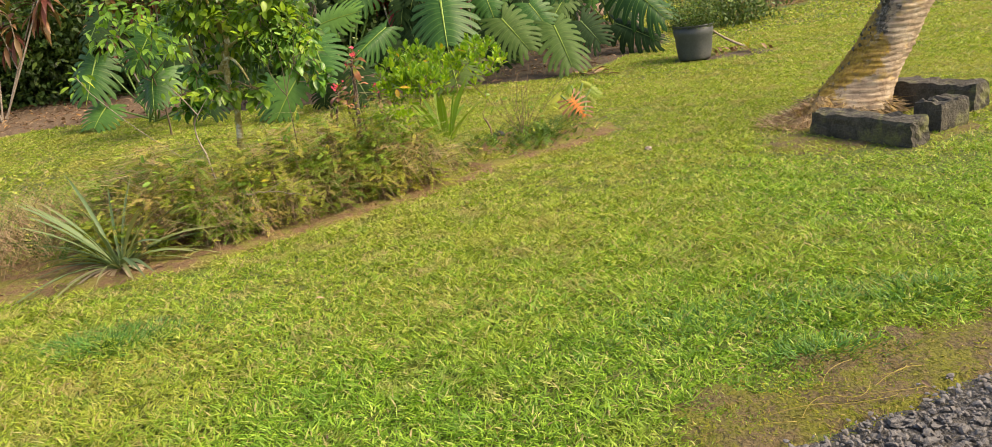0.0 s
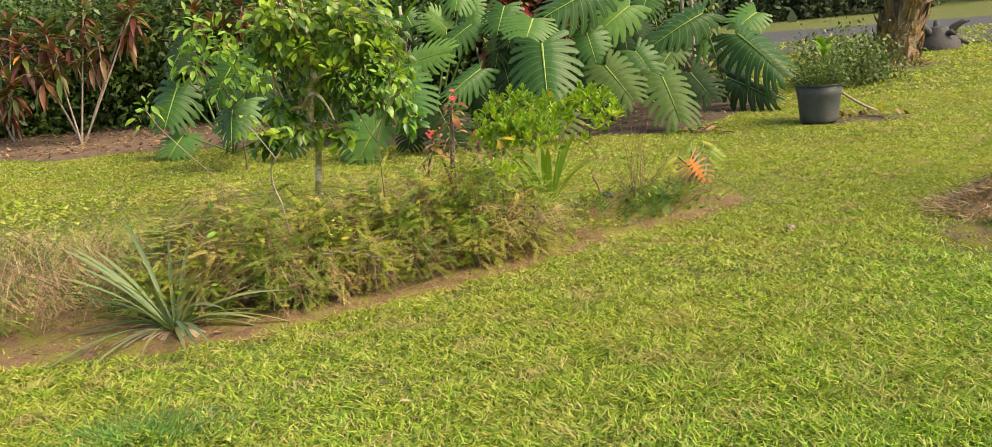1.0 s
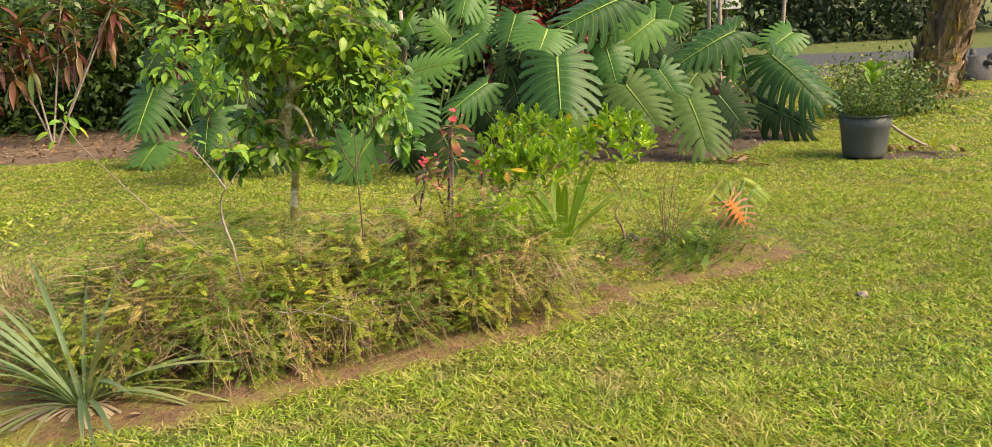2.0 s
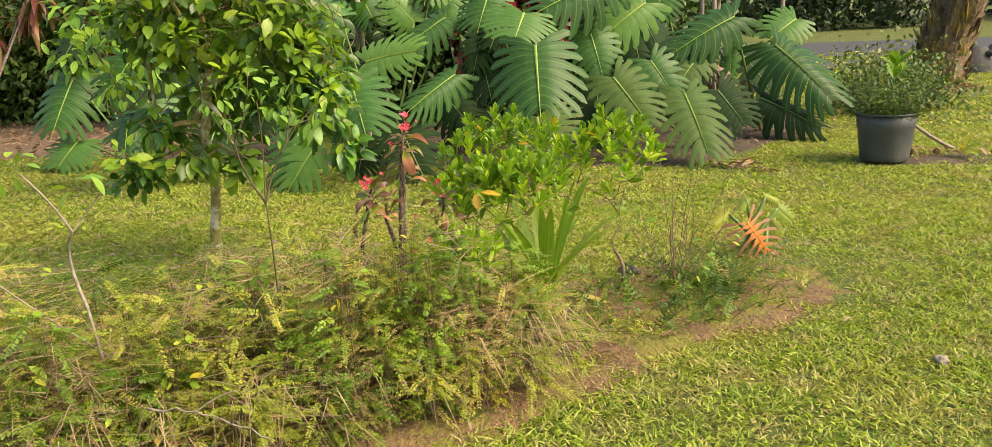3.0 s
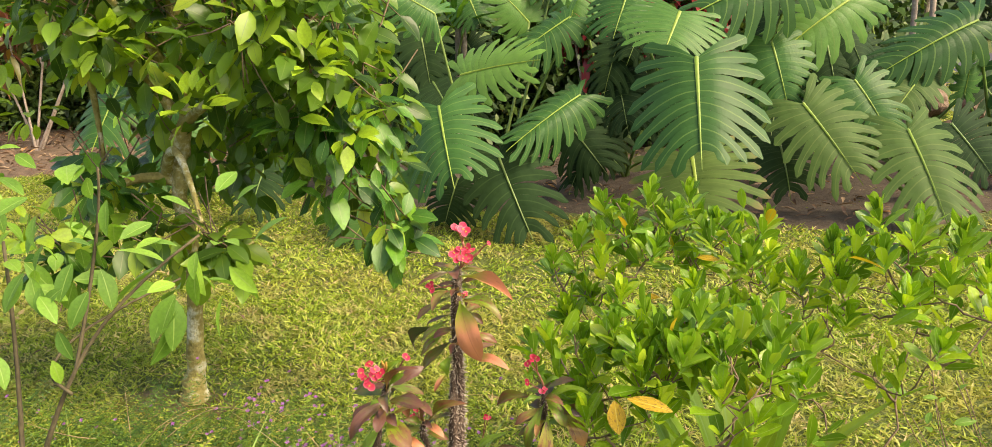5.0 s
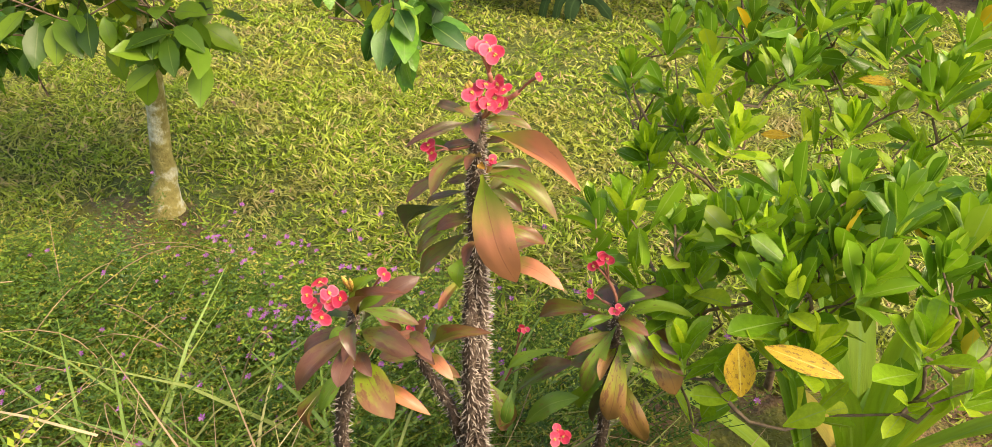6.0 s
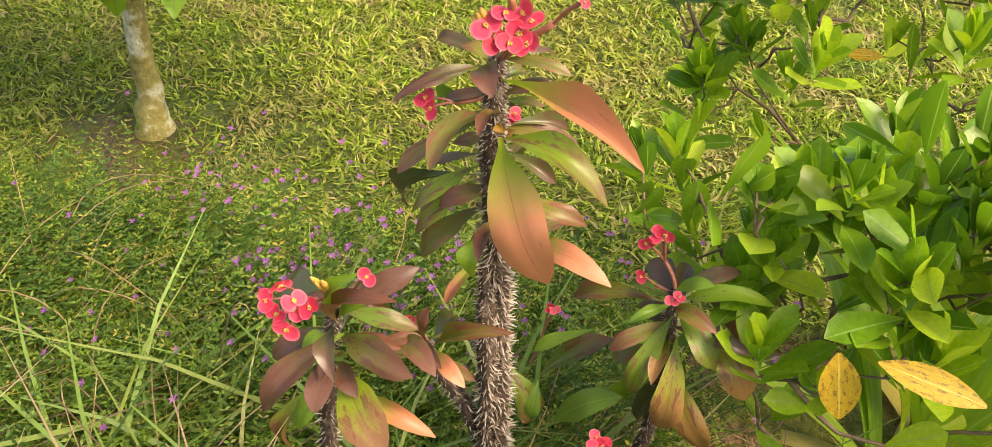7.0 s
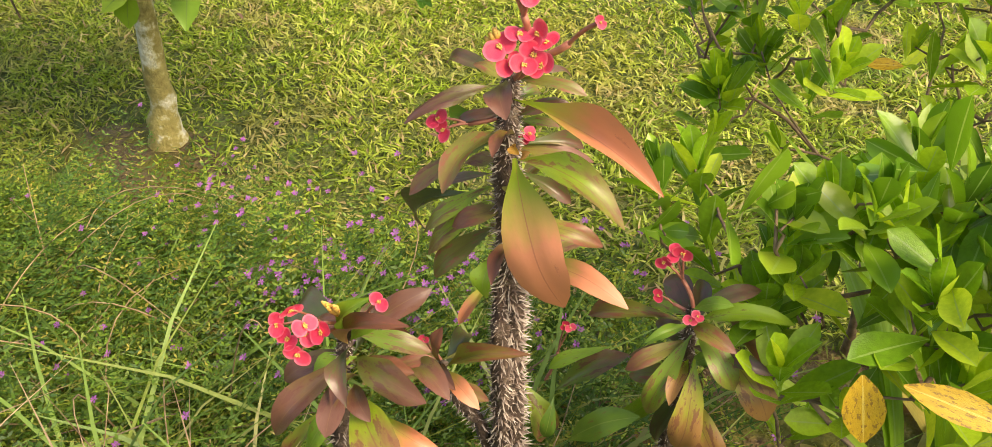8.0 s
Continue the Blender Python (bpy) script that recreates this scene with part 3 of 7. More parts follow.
# ---- plan of the ground ----
FRONT = [(-5.043, 4.387), (-2.874, 4.539), (-1.965, 4.71), (-1.414, 5.137), (-0.754, 5.548), (-0.424, 5.852), (0.041, 6.262), (0.673, 6.692), (0.81, 6.9)]
BED = FRONT + [(0.738, 7.208), (0.427, 7.42), (-0.301, 7.25), (-1.156, 6.92), (-1.946, 6.80), (-2.663, 6.72), (-3.402, 6.55), (-5.074, 6.5)]
MASS = [(-2.012, 4.993), (-1.471, 5.305), (-0.799, 5.676), (-0.515, 5.939), (-0.417, 6.255), (-0.596, 6.56), (-1.259, 6.74), (-1.949, 6.78), (-2.767, 6.75), (-2.977, 5.83), (-2.565, 5.141)]
GRAVEL = [(-7.2, -0.47), (0.052, 2.284), (0.645, 2.511), (0.956, 2.612), (1.358, 2.783), (9.2, 5.58), (9.6, 4.57), (1.818, 1.498), (-6.6, -1.79)]
MOSSY = [(-7.3, 0.07), (-0.396, 2.357), (0.315, 2.587), (0.433, 2.773), (0.802, 2.975), (1.173, 3.112), (1.657, 3.323), (9.0, 6.14), (9.9, 4.45), (1.894, 1.326), (-6.7, -2.05)]
LITTERED = [(-17.711, 14.987), (-7.129, 11.435), (-5.62, 11.523), (-4.313, 11.086), (-3.636, 11.566), (-4.12, 16.435), (-18.321, 21.79)]
SHADED = [(-3.79, 10.967), (-2.455, 10.485), (-1.368, 10.287), (-0.824, 10.16), (0.488, 9.955), (1.125, 10.405), (2.027, 11.421), (2.248, 12.585), (-4.272, 15.027)]


def ragged(poly, amount=0.06, scale=5.0):
    return lambda x, y: within(poly, x + amount * wavy(x, y, scale, 3.0), y + amount * wavy(x, y, scale, 9.0))


xs = np.concatenate([[-600, -200, -80, -40, -22], np.arange(-14, 14.1, 0.25), [22, 40, 80, 200, 600]])
ys = np.concatenate([[-600, -200, -60, -20, -8], np.arange(-4, 24.1, 0.25), [32, 50, 90, 200, 600]])
gx, gy = np.meshgrid(xs, ys, indexing="ij")
idx = np.arange(gx.size).reshape(gx.shape)
quads = np.stack([idx[:-1, :-1], idx[1:, :-1], idx[1:, 1:], idx[:-1, 1:]], -1).reshape(-1, 4)
gz = np.where((np.abs(gx) < 13) & (gy > -3) & (gy < 15), 0.010 * wavy(gx, gy, 1.1) - 0.012, -0.012)
thing("ground", label="mown lawn ground of yellow-green grass and thatch", kind="structure",
      data=mesh_np("ground", np.stack([gx, gy, gz], -1).reshape(-1, 3), quads, mats=[THATCH]))

patch("bed_soil", BED, 0.05, 5.0, 0.05,
      lambda x, y: 0.012 * (1 + wavy(x, y, 6.0)) + 0.004 * wavy(x, y, 23.0), SOIL, "reddish-brown bare soil of the planted bed")
patch("mossy_verge", MOSSY, 0.16, 6.0, 0.04,
      lambda x, y: 0.006 * (1 + wavy(x, y, 9.0)) + 0.010 * np.clip(wavy(x, y, 5.0, 4.0), 0, 1) - 0.02 * within(GRAVEL, x, y), MOSS, "mossy bare verge between lawn and gravel")
patch("gravel_bed", GRAVEL, 0.03, 9.0, 0.05, lambda x, y: 0.004 * wavy(x, y, 9.0) + 0.006, GRAVEL_SHEET, "dark grey gravel drive")
patch("leaf_litter_ground", LITTERED, 0.15, 1.7, 0.08, lambda x, y: 0.02 * (1 + wavy(x, y, 3.0)), LITTER_SOIL, "brown ground under the hedge strewn with leaf litter")
patch("shaded_ground", SHADED, 0.12, 2.1, 0.08, lambda x, y: 0.012 * (1 + wavy(x, y, 3.0)), DARK_SOIL, "bare earth beneath the large-leaved plants, with shade put into its colour")



def disc(cx, cy, rx, ry, n=14):
    return [(cx + rx * math.cos(i * 2 * math.pi / n), cy + ry * math.sin(i * 2 * math.pi / n)) for i in range(n)]


patch("bare_earth", disc(-2.36, 7.40, 0.26, 0.15), 0.10, 7.0, 0.04, lambda x, y: 0.006 * (1 + wavy(x, y, 9.0)), MOSS, "worn bare earth around the citrus trunk")
patch("bare_earth", disc(2.208, 5.778, 0.62, 0.45), 0.16, 5.0, 0.05, lambda x, y: 0.008 * (1 + wavy(x, y, 9.0)), MOSS, "worn earth and moss around the leaning palm")
patch("bare_earth", disc(0.66, 6.88, 0.17, 0.09), 0.09, 8.0, 0.03, lambda x, y: 0.006 * (1 + wavy(x, y, 9.0)), SOIL, "small bare patch at the tip of the bed")
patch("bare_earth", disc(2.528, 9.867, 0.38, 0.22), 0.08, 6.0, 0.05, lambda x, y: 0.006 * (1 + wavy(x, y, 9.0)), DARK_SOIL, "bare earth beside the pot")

# road far behind, with the verge beyond it
def strip(name, a, b, width, z, mat, label):
    a, b = np.array(a, float), np.array(b, float)
    n = np.array([-(b - a)[1], (b - a)[0]]) / np.linalg.norm(b - a) * width
    s = np.linspace(0, 1, 60)[:, None]
    near, far = a + (b - a) * s, a + (b - a) * s + n
    v = np.concatenate([np.c_[near, np.full(60, z)], np.c_[far, np.full(60, z)]])
    q = [(i, i + 1, 61 + i, 60 + i) for i in range(59)]
    return thing(name, label=label, kind="structure", data=mesh_np(name, v, q, mats=[mat]))


strip("road", (-36, 27.0), (36, 10.6), 7.8, 0.01, ASPHALT, "dark grey asphalt road beyond the lawn")


# ---- lawn ----
def lawn_cover(x, y):
    """Share of full grass at each place."""
    d = np.clip(1.0 + 0.25 * wavy(x, y, 1.6, 2.0) + 0.30 * wavy(x, y, 17.0, 5.0) + 0.2 * wavy(x, y, 41.0, 1.0), 0.45, 1.0)
    front = from_line(FRONT, x, y)
    bed = ragged(BED)(x, y)
    tip = bed & (x > -0.5) & (front > 0.10 + 0.12 * wavy(x, y, 5.0, 1.0))
    d = np.where(bed, np.where(tip, 0.95, np.where(front < 0.06, 0.45, np.where(x > -0.3, 0.35, 0.08))), d)
    d = np.where(bed & (y > 6.6) & (x < -0.45), np.where(y > 6.75, 0.9, 0.5), d)
    edge = from_line(MOSSY[:9], x, y)
    d = np.where(ragged(MOSSY, 0.10, 4.0)(x, y), 0.20 + 0.60 * np.exp(-edge / 0.20) + 0.25 * (wavy(x, y, 6.0, 4.0) > 0.1), d * np.clip(0.85 + edge, 0, 1))
    d = np.where(within(GRAVEL, x, y), 0.0, d)
    d = np.where(ragged(LITTERED, 0.2, 1.7)(x, y), 0.0, d)
    d = np.where(ragged(SHADED, 0.12, 2.1)(x, y), 0.03, d)
    for cx, cy, r, low in ((2.233, 5.775, 0.73, 0.25), (-2.39, 7.42, 0.36, 0.42), (0.66, 6.89, 0.19, 0.05), (2.504, 9.901, 0.4, 0.15), (4.315, 14.47, 0.9, 0.1), (2.089, 5.09, 0.5, 0.35)):
        away = np.hypot(x - cx, (y - cy) * 1.2) / r + 0.25 * wavy(x, y, 7.0, cx)
        d = np.where(away < 1, np.minimum(d, low + 0.5 * np.clip(away - 0.6, 0, 1)), d)
    d = np.where((np.hypot(x - 2.05, y - 9.87) < 0.24), 0, d)
    return d


def lawn(box, per_m2, length, width, seed, everywhere=False):
    r = np.random.default_rng(seed)
    n = int((box[2] - box[0]) * (box[3] - box[1]) * per_m2)
    x, y = r.uniform(box[0], box[2], n), r.uniform(box[1], box[3], n)
    keep = r.random(n) < lawn_cover(x, y)
    # thinner away from the stretch of lawn along the walk
    along = (x < 0.5 + 0.66 * np.maximum(y - 0.2, 0)) & (x > -0.7 - 0.72 * np.maximum(y - 0.2, 0)) & (y > 1.2)
    keep &= everywhere | along | (r.random(n) < 0.06)
    x, y = x[keep], y[keep]
    k = len(x)
    # neighbouring blades lie much the same way, in little swirls
    az = 4.0 * wavy(x, y, 9.0, 6.0) + 3.0 * wavy(x, y, 31.0, 2.0) + r.normal(0, 1.5, k)
    up = r.uniform(0.30, 2.2, k)
    lean = unit(np.stack([np.cos(az), np.sin(az), up], 1))
    ln = length * r.uniform(0.5, 1.3, k) * (1 + 0.22 * wavy(x, y, 1.6, 2.0) + 0.30 * wavy(x, y, 11.0, 5.0))
    verge = ragged(MOSSY, 0.10, 4.0)(x, y)
    ln = np.where(verge, ln * (0.38 + 0.5 * np.exp(-from_line(MOSSY[:9], x, y) / 0.10)), ln)
    slot = (r.random(k) < np.clip((y - 3.0 - 0.9 * wavy(x, y, 1.3, 8.0) - 0.5 * x) / 2.2, 0, 1)).astype(int)
    slots.append(slot)
    return spears(np.stack([x, y, np.full(k, -0.012)], 1), lean, ln, width * r.uniform(0.7, 1.3, k), 0.6)


slots = []
v, q, u = fuse([lawn((-3.5, 1.3, 4.2, 5.2), 16800, 0.048, 0.0058, 1), lawn((-4.2, 5.2, 4.8, 8.6), 11500, 0.038, 0.0063, 2), lawn((-8.0, 5.8, -4.2, 8.6), 2200, 0.042, 0.011, 6),
                lawn((-8.0, 8.6, 8.5, 11.5), 4600, 0.042, 0.0085, 3), lawn((-9.0, 11.5, 11.0, 17.0), 800, 0.055, 0.020, 4), lawn((0.0, 17.0, 14.0, 21.5), 140, 0.09, 0.04, 5),
                lawn((-10.0, -3.5, 10.0, 1.3), 260, 0.06, 0.03, 7, True), lawn((4.2, 1.3, 10.0, 8.6), 260, 0.06, 0.03, 8, True), lawn((-10.0, 1.3, -3.5, 8.6), 200, 0.06, 0.03, 9, True)])
thing("lawn_grass", label="short mown yellow-green lawn grass with worn patches", category="grass", kind="stuff", data=mesh_np("lawn_grass", v, q, uv=u, mats=[GRASS, GRASS_DRY], slots=np.concatenate(slots)))

# darker tufts standing in the lawn, thinning outwards
for cx, cy, rx, ry, k in ((-1.985, 3.885, 0.17, 0.09, 1700), (1.42, 3.40, 0.16, 0.07, 700), (0.93, 3.02, 0.09, 0.05, 420), (1.02, 3.35, 0.2, 0.12, 500), (0.55, 3.3, 0.25, 0.10, 450)):
    x, y = rng.normal(cx, rx, k), rng.normal(cy, ry, k)
    a = np.arctan2((y - cy) / ry, (x - cx) / rx) + rng.normal(0, 0.8, k)
    lean = unit(np.stack([np.cos(a) * 0.6, np.sin(a) * 0.6, rng.uniform(0.5, 1.4, k)], 1))
    v, q, u = ribbons(np.stack([x, y, np.full(k, -0.01)], 1), lean, rng.uniform(0.035, 0.066, k), 0.0046, 0.6)
    thing("grass_tuft", label="dark blue-green tuft of finer grass in the lawn", category="grass tuft", group="grass tufts", kind="stuff", data=mesh_np("grass_tuft", v, q, uv=u, mats=[GRASS_DARK]))

# low moss and runners on the verge
r = np.random.default_rng(64)
n = 150000
x, y = r.uniform(-1.9, 3.7, n), r.uniform(0.2, 4.1, n)
d = from_line(GRAVEL[:6], x, y)
keep = ragged(MOSSY, 0.14, 5.0)(x, y) & (~within(GRAVEL, x, y) | (d < 0.05)) & (x < 0.6 + 0.62 * y) & (r.random(n) < 0.75 + 0.5 * wavy(x, y, 7.0, 4.0))
x, y = x[keep], y[keep]
k = len(x)
a = r.uniform(0, 2 * np.pi, k)
height = 0.012 * (1 + wavy(x, y, 9.0)) * 0.6 + 0.010 * np.clip(wavy(x, y, 5.0, 4.0), 0, 1) - 0.006
v, q, u = ribbons(np.stack([x, y, height], 1), unit(np.stack([np.cos(a), np.sin(a), r.uniform(0.2, 1.2, k)], 1)), r.uniform(0.007, 0.018, k), r.uniform(0.003, 0.006, k), 0.6, 1)
thing("verge_moss", label="low olive moss and short weeds along the gravel", category="moss", kind="stuff", data=mesh_np("verge_moss", v, q, uv=u, mats=[VERGE_MOSS]))
for i in range(9):
    x0, y0 = 0.62 + 0.05 * i + r.normal(0, 0.05), 2.60 + 0.022 * i + r.normal(0, 0.03)
    pts = bow((x0, y0, 0.016), (x0 + r.uniform(0.08, 0.22), y0 + r.normal(0.05, 0.04), 0.014), 0.012, (r.normal(0, 0.03), r.normal(0, 0.03), 0), 7)
    thing("grass_runner", label="pale yellow grass runner creeping over the moss", category="grass runner", group="grass runners",
          data=mesh_np("grass_runner", *tube(pts, 0.0011, 5)[:2], mats=[RUNNER]))


# ---- palm trunks, timbers, pot ----
def palm(name, foot, top, r0, r1, flare, rings, label, mat, seed, shaggy=0.0):
    t = thing(name, foot, label, "palm tree")
    n = rings * 4
    s = np.linspace(0, 1, n)
    foot, top = np.array(foot, float), np.array(top, float)
    pts = foot + (top - foot) * s[:, None]
    pts[:, 0] += 0.05 * np.sin(s * 3)
    rad = r1 + (r0 - r1) * np.exp(-s * 5) + (flare - r0) * np.exp(-s * 26)
    rad = rad * (1 + (0.045 if shaggy else 0.006) * ((np.arange(n) % 4) == 0) - (0.03 if shaggy else 0.005) * ((np.arange(n) % 4) == 1))
    v, q, u = tube(pts, rad, 28)
    turn = np.arange(28) * 2 * np.pi / 28
    v[:n * 28] = (pts[:, None] + np.stack([np.cos(turn), np.sin(turn), -0.10 * np.cos(turn)], 1)[None] * rad[:, None, None]).reshape(-1, 3)
    r = np.random.default_rng(seed)
    ang = np.arctan2(v[:, 1] - np.interp(v[:, 2], pts[:, 2], pts[:, 1]), v[:, 0] - np.interp(v[:, 2], pts[:, 2], pts[:, 0]))
    bumpy = 0.008 * np.sin(ang * 4 + v[:, 2] * 5) + 0.006 * np.sin(ang * 9 - v[:, 2] * 17) + r.normal(0, 0.004 if shaggy == 0.0 else 0.01, len(v))
    v[:, 0] += np.cos(ang) * bumpy
    v[:, 1] += np.sin(ang) * bumpy
    if shaggy == 0.0:
        # the foot swells towards the flank that faces away from the lean
        v[:, 0] -= 0.13 * np.exp(-np.maximum(v[:, 2], 0) / 0.22) * np.clip(-np.cos(ang), 0, 1)
    trunk = mesh_np("trunk", v, q, uv=u, mats=[mat])
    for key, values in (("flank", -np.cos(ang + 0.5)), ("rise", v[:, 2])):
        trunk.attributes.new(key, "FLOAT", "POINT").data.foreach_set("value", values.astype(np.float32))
    part("trunk", trunk, t)
    if shaggy == 0.0:
        # crusts of lichen and moss that stand off the bark
        k = 90
        z, a = r.uniform(0.10, 1.5, k), r.normal(3.25, 0.25, k)
        c = foot + (top - foot) * (z / top[2])[:, None]
        o = np.stack([np.cos(a), np.sin(a), -0.1 * np.cos(a)], 1)
        p = c + o * np.interp(z / top[2], s, rad)[:, None] - np.array([1, 0, 0]) * (0.13 * np.exp(-z / 0.22) * np.clip(-np.cos(a), 0, 1))[:, None]
        m4 = frames_at(p, np.cross(o, r.normal(0, 1, (k, 3))), o, r.uniform(0.012, 0.034, k))
        part("lichen_crust", mesh_np("lichen_crust", *scatter(blade(3, 0.9, "oval", 0.25, -0.15, wave=0.3), m4)[:2], mats=[CRUST]), t, "dark grey and orange lichen crust", kind="stuff")
    # root collar of many short rootlets
    k = 700
    a = r.uniform(0, 2 * np.pi, k)
    rr = flare * r.uniform(0.85, 1.25, k)
    root = np.stack([foot[0] + rr * np.cos(a), foot[1] + rr * np.sin(a), r.uniform(0.0, 0.16, k) * (1.3 - rr / flare) * 2], 1)
    lean = unit(np.stack([np.cos(a), np.sin(a), r.uniform(-0.9, 0.3, k)], 1))
    part("root_collar", mesh_np("root_collar", *ribbons(root, lean, r.uniform(0.04, 0.13, k), 0.012, 0.4)[:2], mats=[ROOTS]), t, "fibrous brown surface roots", kind="stuff")
    if shaggy:
        k = 420
        z = r.uniform(0.05, 2.2, k)
        a = r.uniform(0, 2 * np.pi, k)
        away = np.interp(z / top[2], s, rad)[:, None]
        c = foot + (top - foot) * (z / top[2])[:, None]
        p = c + np.stack([np.cos(a), np.sin(a), a * 0], 1) * away
        m4 = frames_at(p, unit(np.stack([np.cos(a) * 0.35, np.sin(a) * 0.35, a * 0 + 1], 1) + r.normal(0, 0.2, (k, 3))), np.stack([np.cos(a), np.sin(a), a * 0], 1), r.uniform(0.12, 0.26, k))
        part("shaggy_cover", mesh_np("shaggy_cover", *scatter(blade(3, 0.55, "spear", 0.5, -0.1), m4)[:2], mats=[ROOTS]), t, "shaggy old leaf bases", kind="stuff")
    return t


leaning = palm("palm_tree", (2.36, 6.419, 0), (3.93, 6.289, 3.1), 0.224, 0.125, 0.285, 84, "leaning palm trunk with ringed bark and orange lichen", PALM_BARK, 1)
palm("palm_tree", (4.357, 14.547, 0), (5.227, 14.377, 3.65), 0.30, 0.235, 0.40, 16, "shaggy brown palm trunk on the lawn before the road", SHAGGY, 2, 1.0)


def root_mound(parent, c, rx, ry, h, seed):
    """A low heap of matted roots and straw at the palm's foot."""
    r = np.random.default_rng(seed)
    n, m = 14, 36
    vs = []
    for i in range(n + 1):
        s = i / n
        for j in range(m):
            a = j * 2 * math.pi / m
            rim = 1 + 0.16 * math.sin(3 * a + 1) + 0.10 * math.sin(7 * a)
            x, y = c[0] + rx * s * rim * math.cos(a), c[1] + ry * s * rim * math.sin(a)
            vs.append((x, y, h * (1 - s) ** 1.4 + 0.03 * (1 - s) * wavy(x, y, 16.0) + r.normal(0, 0.006) - 0.02 * s))
    qs = [(i * m + j, i * m + (j + 1) % m, (i + 1) * m + (j + 1) % m, (i + 1) * m + j) for i in range(n) for j in range(m)]
    mound = part("root_mound", mesh_np("root_mound", vs, qs, mats=[ROOTS]), parent, "matted brown roots and straw")
    k = 1500
    a, s = r.uniform(0, 2 * np.pi, k), np.sqrt(r.random(k)) * 1.05
    p = np.stack([c[0] + rx * s * np.cos(a), c[1] + ry * s * np.sin(a), h * np.clip(1 - s, 0, 1) ** 1.4], 1)
    d = unit(np.stack([np.cos(a), np.sin(a), r.uniform(-0.4, 0.8, k)], 1) + r.normal(0, 0.6, (k, 3)))
    part("straw_cover", mesh_np("straw_cover", *(lambda q: (q[0], q[1], None, q[2]))(ribbons(p, d, r.uniform(0.03, 0.10, k), 0.006, 0.5)), mats=[DRY]), mound, "loose straw and grass", kind="stuff")


root_mound(leaning, (2.109, 6.291), 0.40, 0.31, 0.15, 5)


def timber(foot, size, turn, label, seed, tilt=0.0):
    """A weathered sawn timber with split, uneven faces."""
    r = np.random.default_rng(seed)
    nx, ny, nz = 26, 6, 6
    bm = bmesh.new()
    bmesh.ops.create_cube(bm, size=1.0)
    bmesh.ops.subdivide_edges(bm, edges=[e for e in bm.edges if abs((e.verts[0].co - e.verts[1].co).x) > 0.5], cuts=nx, use_grid_fill=True)
    bmesh.ops.subdivide_edges(bm, edges=[e for e in bm.edges if abs((e.verts[0].co - e.verts[1].co).x) < 0.01], cuts=4, use_grid_fill=True)
    for vert in bm.verts:
        c = vert.co
        edge = (abs(c.y) > 0.49) and (abs(c.z) > 0.49)
        grain = noise.noise(Vector((c.x * 3 + seed, c.y * 9, c.z * 9)))
        c.y *= 0.94 if edge else 1.0
        c.z *= 0.92 if edge else 1.0
        c.x += 0.02 * grain + (0.02 * noise.noise(Vector((c.y * 6, c.z * 6, seed))) if abs(c.x) > 0.45 else 0)
        c.y += 0.045 * grain
        c.z += 0.035 * noise.noise(Vector((c.x * 2.2, c.y * 14 + seed, c.z * 3)))
        if c.z > 0.3:
            c.z += 0.10 * noise.noise(Vector((c.x * 4, c.y * 3, seed))) + 0.13 * noise.noise(Vector((c.x * 7, c.y * 9, seed))) + 0.05 * noise.noise(Vector((c.x * 24, c.y * 17, seed)))
        c.x, c.y, c.z = c.x * size[0], c.y * size[1], (c.z + 0.5) * size[2]
    me = bpy.data.meshes.new("timber_block")
    bm.to_mesh(me)
    bm.free()
    me.materials.append(TIMBER)
    ob = thing("timber_block", label=label, category="timber block", group="timbers round the palm", data=me)
    ob.matrix_basis = pose(*foot, tilt, 0, turn)
    return ob


timber((2.163, 5.632, -0.01), (0.71, 0.165, 0.165), -59.0, "blackened weathered timber lying beside the leaning palm", 1)
timber((2.89, 6.235, -0.01), (0.60, 0.19, 0.185), -53.0, "blackened weathered timber behind the palm", 2)
timber((2.645, 5.68, -0.01), (0.24, 0.20, 0.185), 24.0, "short mossy timber offcut between the two timbers", 3)


def lathe(profile, sides=40):
    ang = np.arange(sides) * 2 * np.pi / sides
    v = np.array([(r * math.cos(a), r * math.sin(a), z) for r, z in profile for a in ang])
    q = [(i * sides + j, i * sides + (j + 1) % sides, (i + 1) * sides + (j + 1) % sides, (i + 1) * sides + j) for i in range(len(profile) - 1) for j in range(sides)]
    return v, np.array(q)


POT_AT = (2.05, 9.87, 0.0)
pot = thing("plant_pot", POT_AT, "large dark grey plastic plant pot standing on the lawn", "plant pot")
part("body", mesh_np("body", *lathe([(0, 0.004), (0.167, 0.004), (0.176, 0.018), (0.18, 0.054), (0.193, 0.144), (0.203, 0.252), (0.211, 0.27), (0.214, 0.36), (0.2, 0.362), (0.196, 0.306), (0, 0.306)]), mats=[POT]), pot, matrix=Matrix.Translation(POT_AT))
part("rim", mesh_np("rim", *lathe([(0.212, 0.362), (0.222, 0.363), (0.225, 0.370), (0.222, 0.378), (0.209, 0.379), (0.2, 0.36)]), mats=[POT]), pot, "rolled plastic rim", matrix=Matrix.Translation(POT_AT))
ang = rng.uniform(0, 2 * np.pi, 40)
v, q = lathe([(0, 0.36), (0.072, 0.356), (0.135, 0.347), (0.199, 0.333)], 24)
v[:, 2] += 0.012 * np.sin(v[:, 0] * 40) * np.cos(v[:, 1] * 33)
part("potting_soil", mesh_np("potting_soil", v, q, mats=[POT_SOIL]), pot, "dark potting soil", matrix=Matrix.Translation(POT_AT))

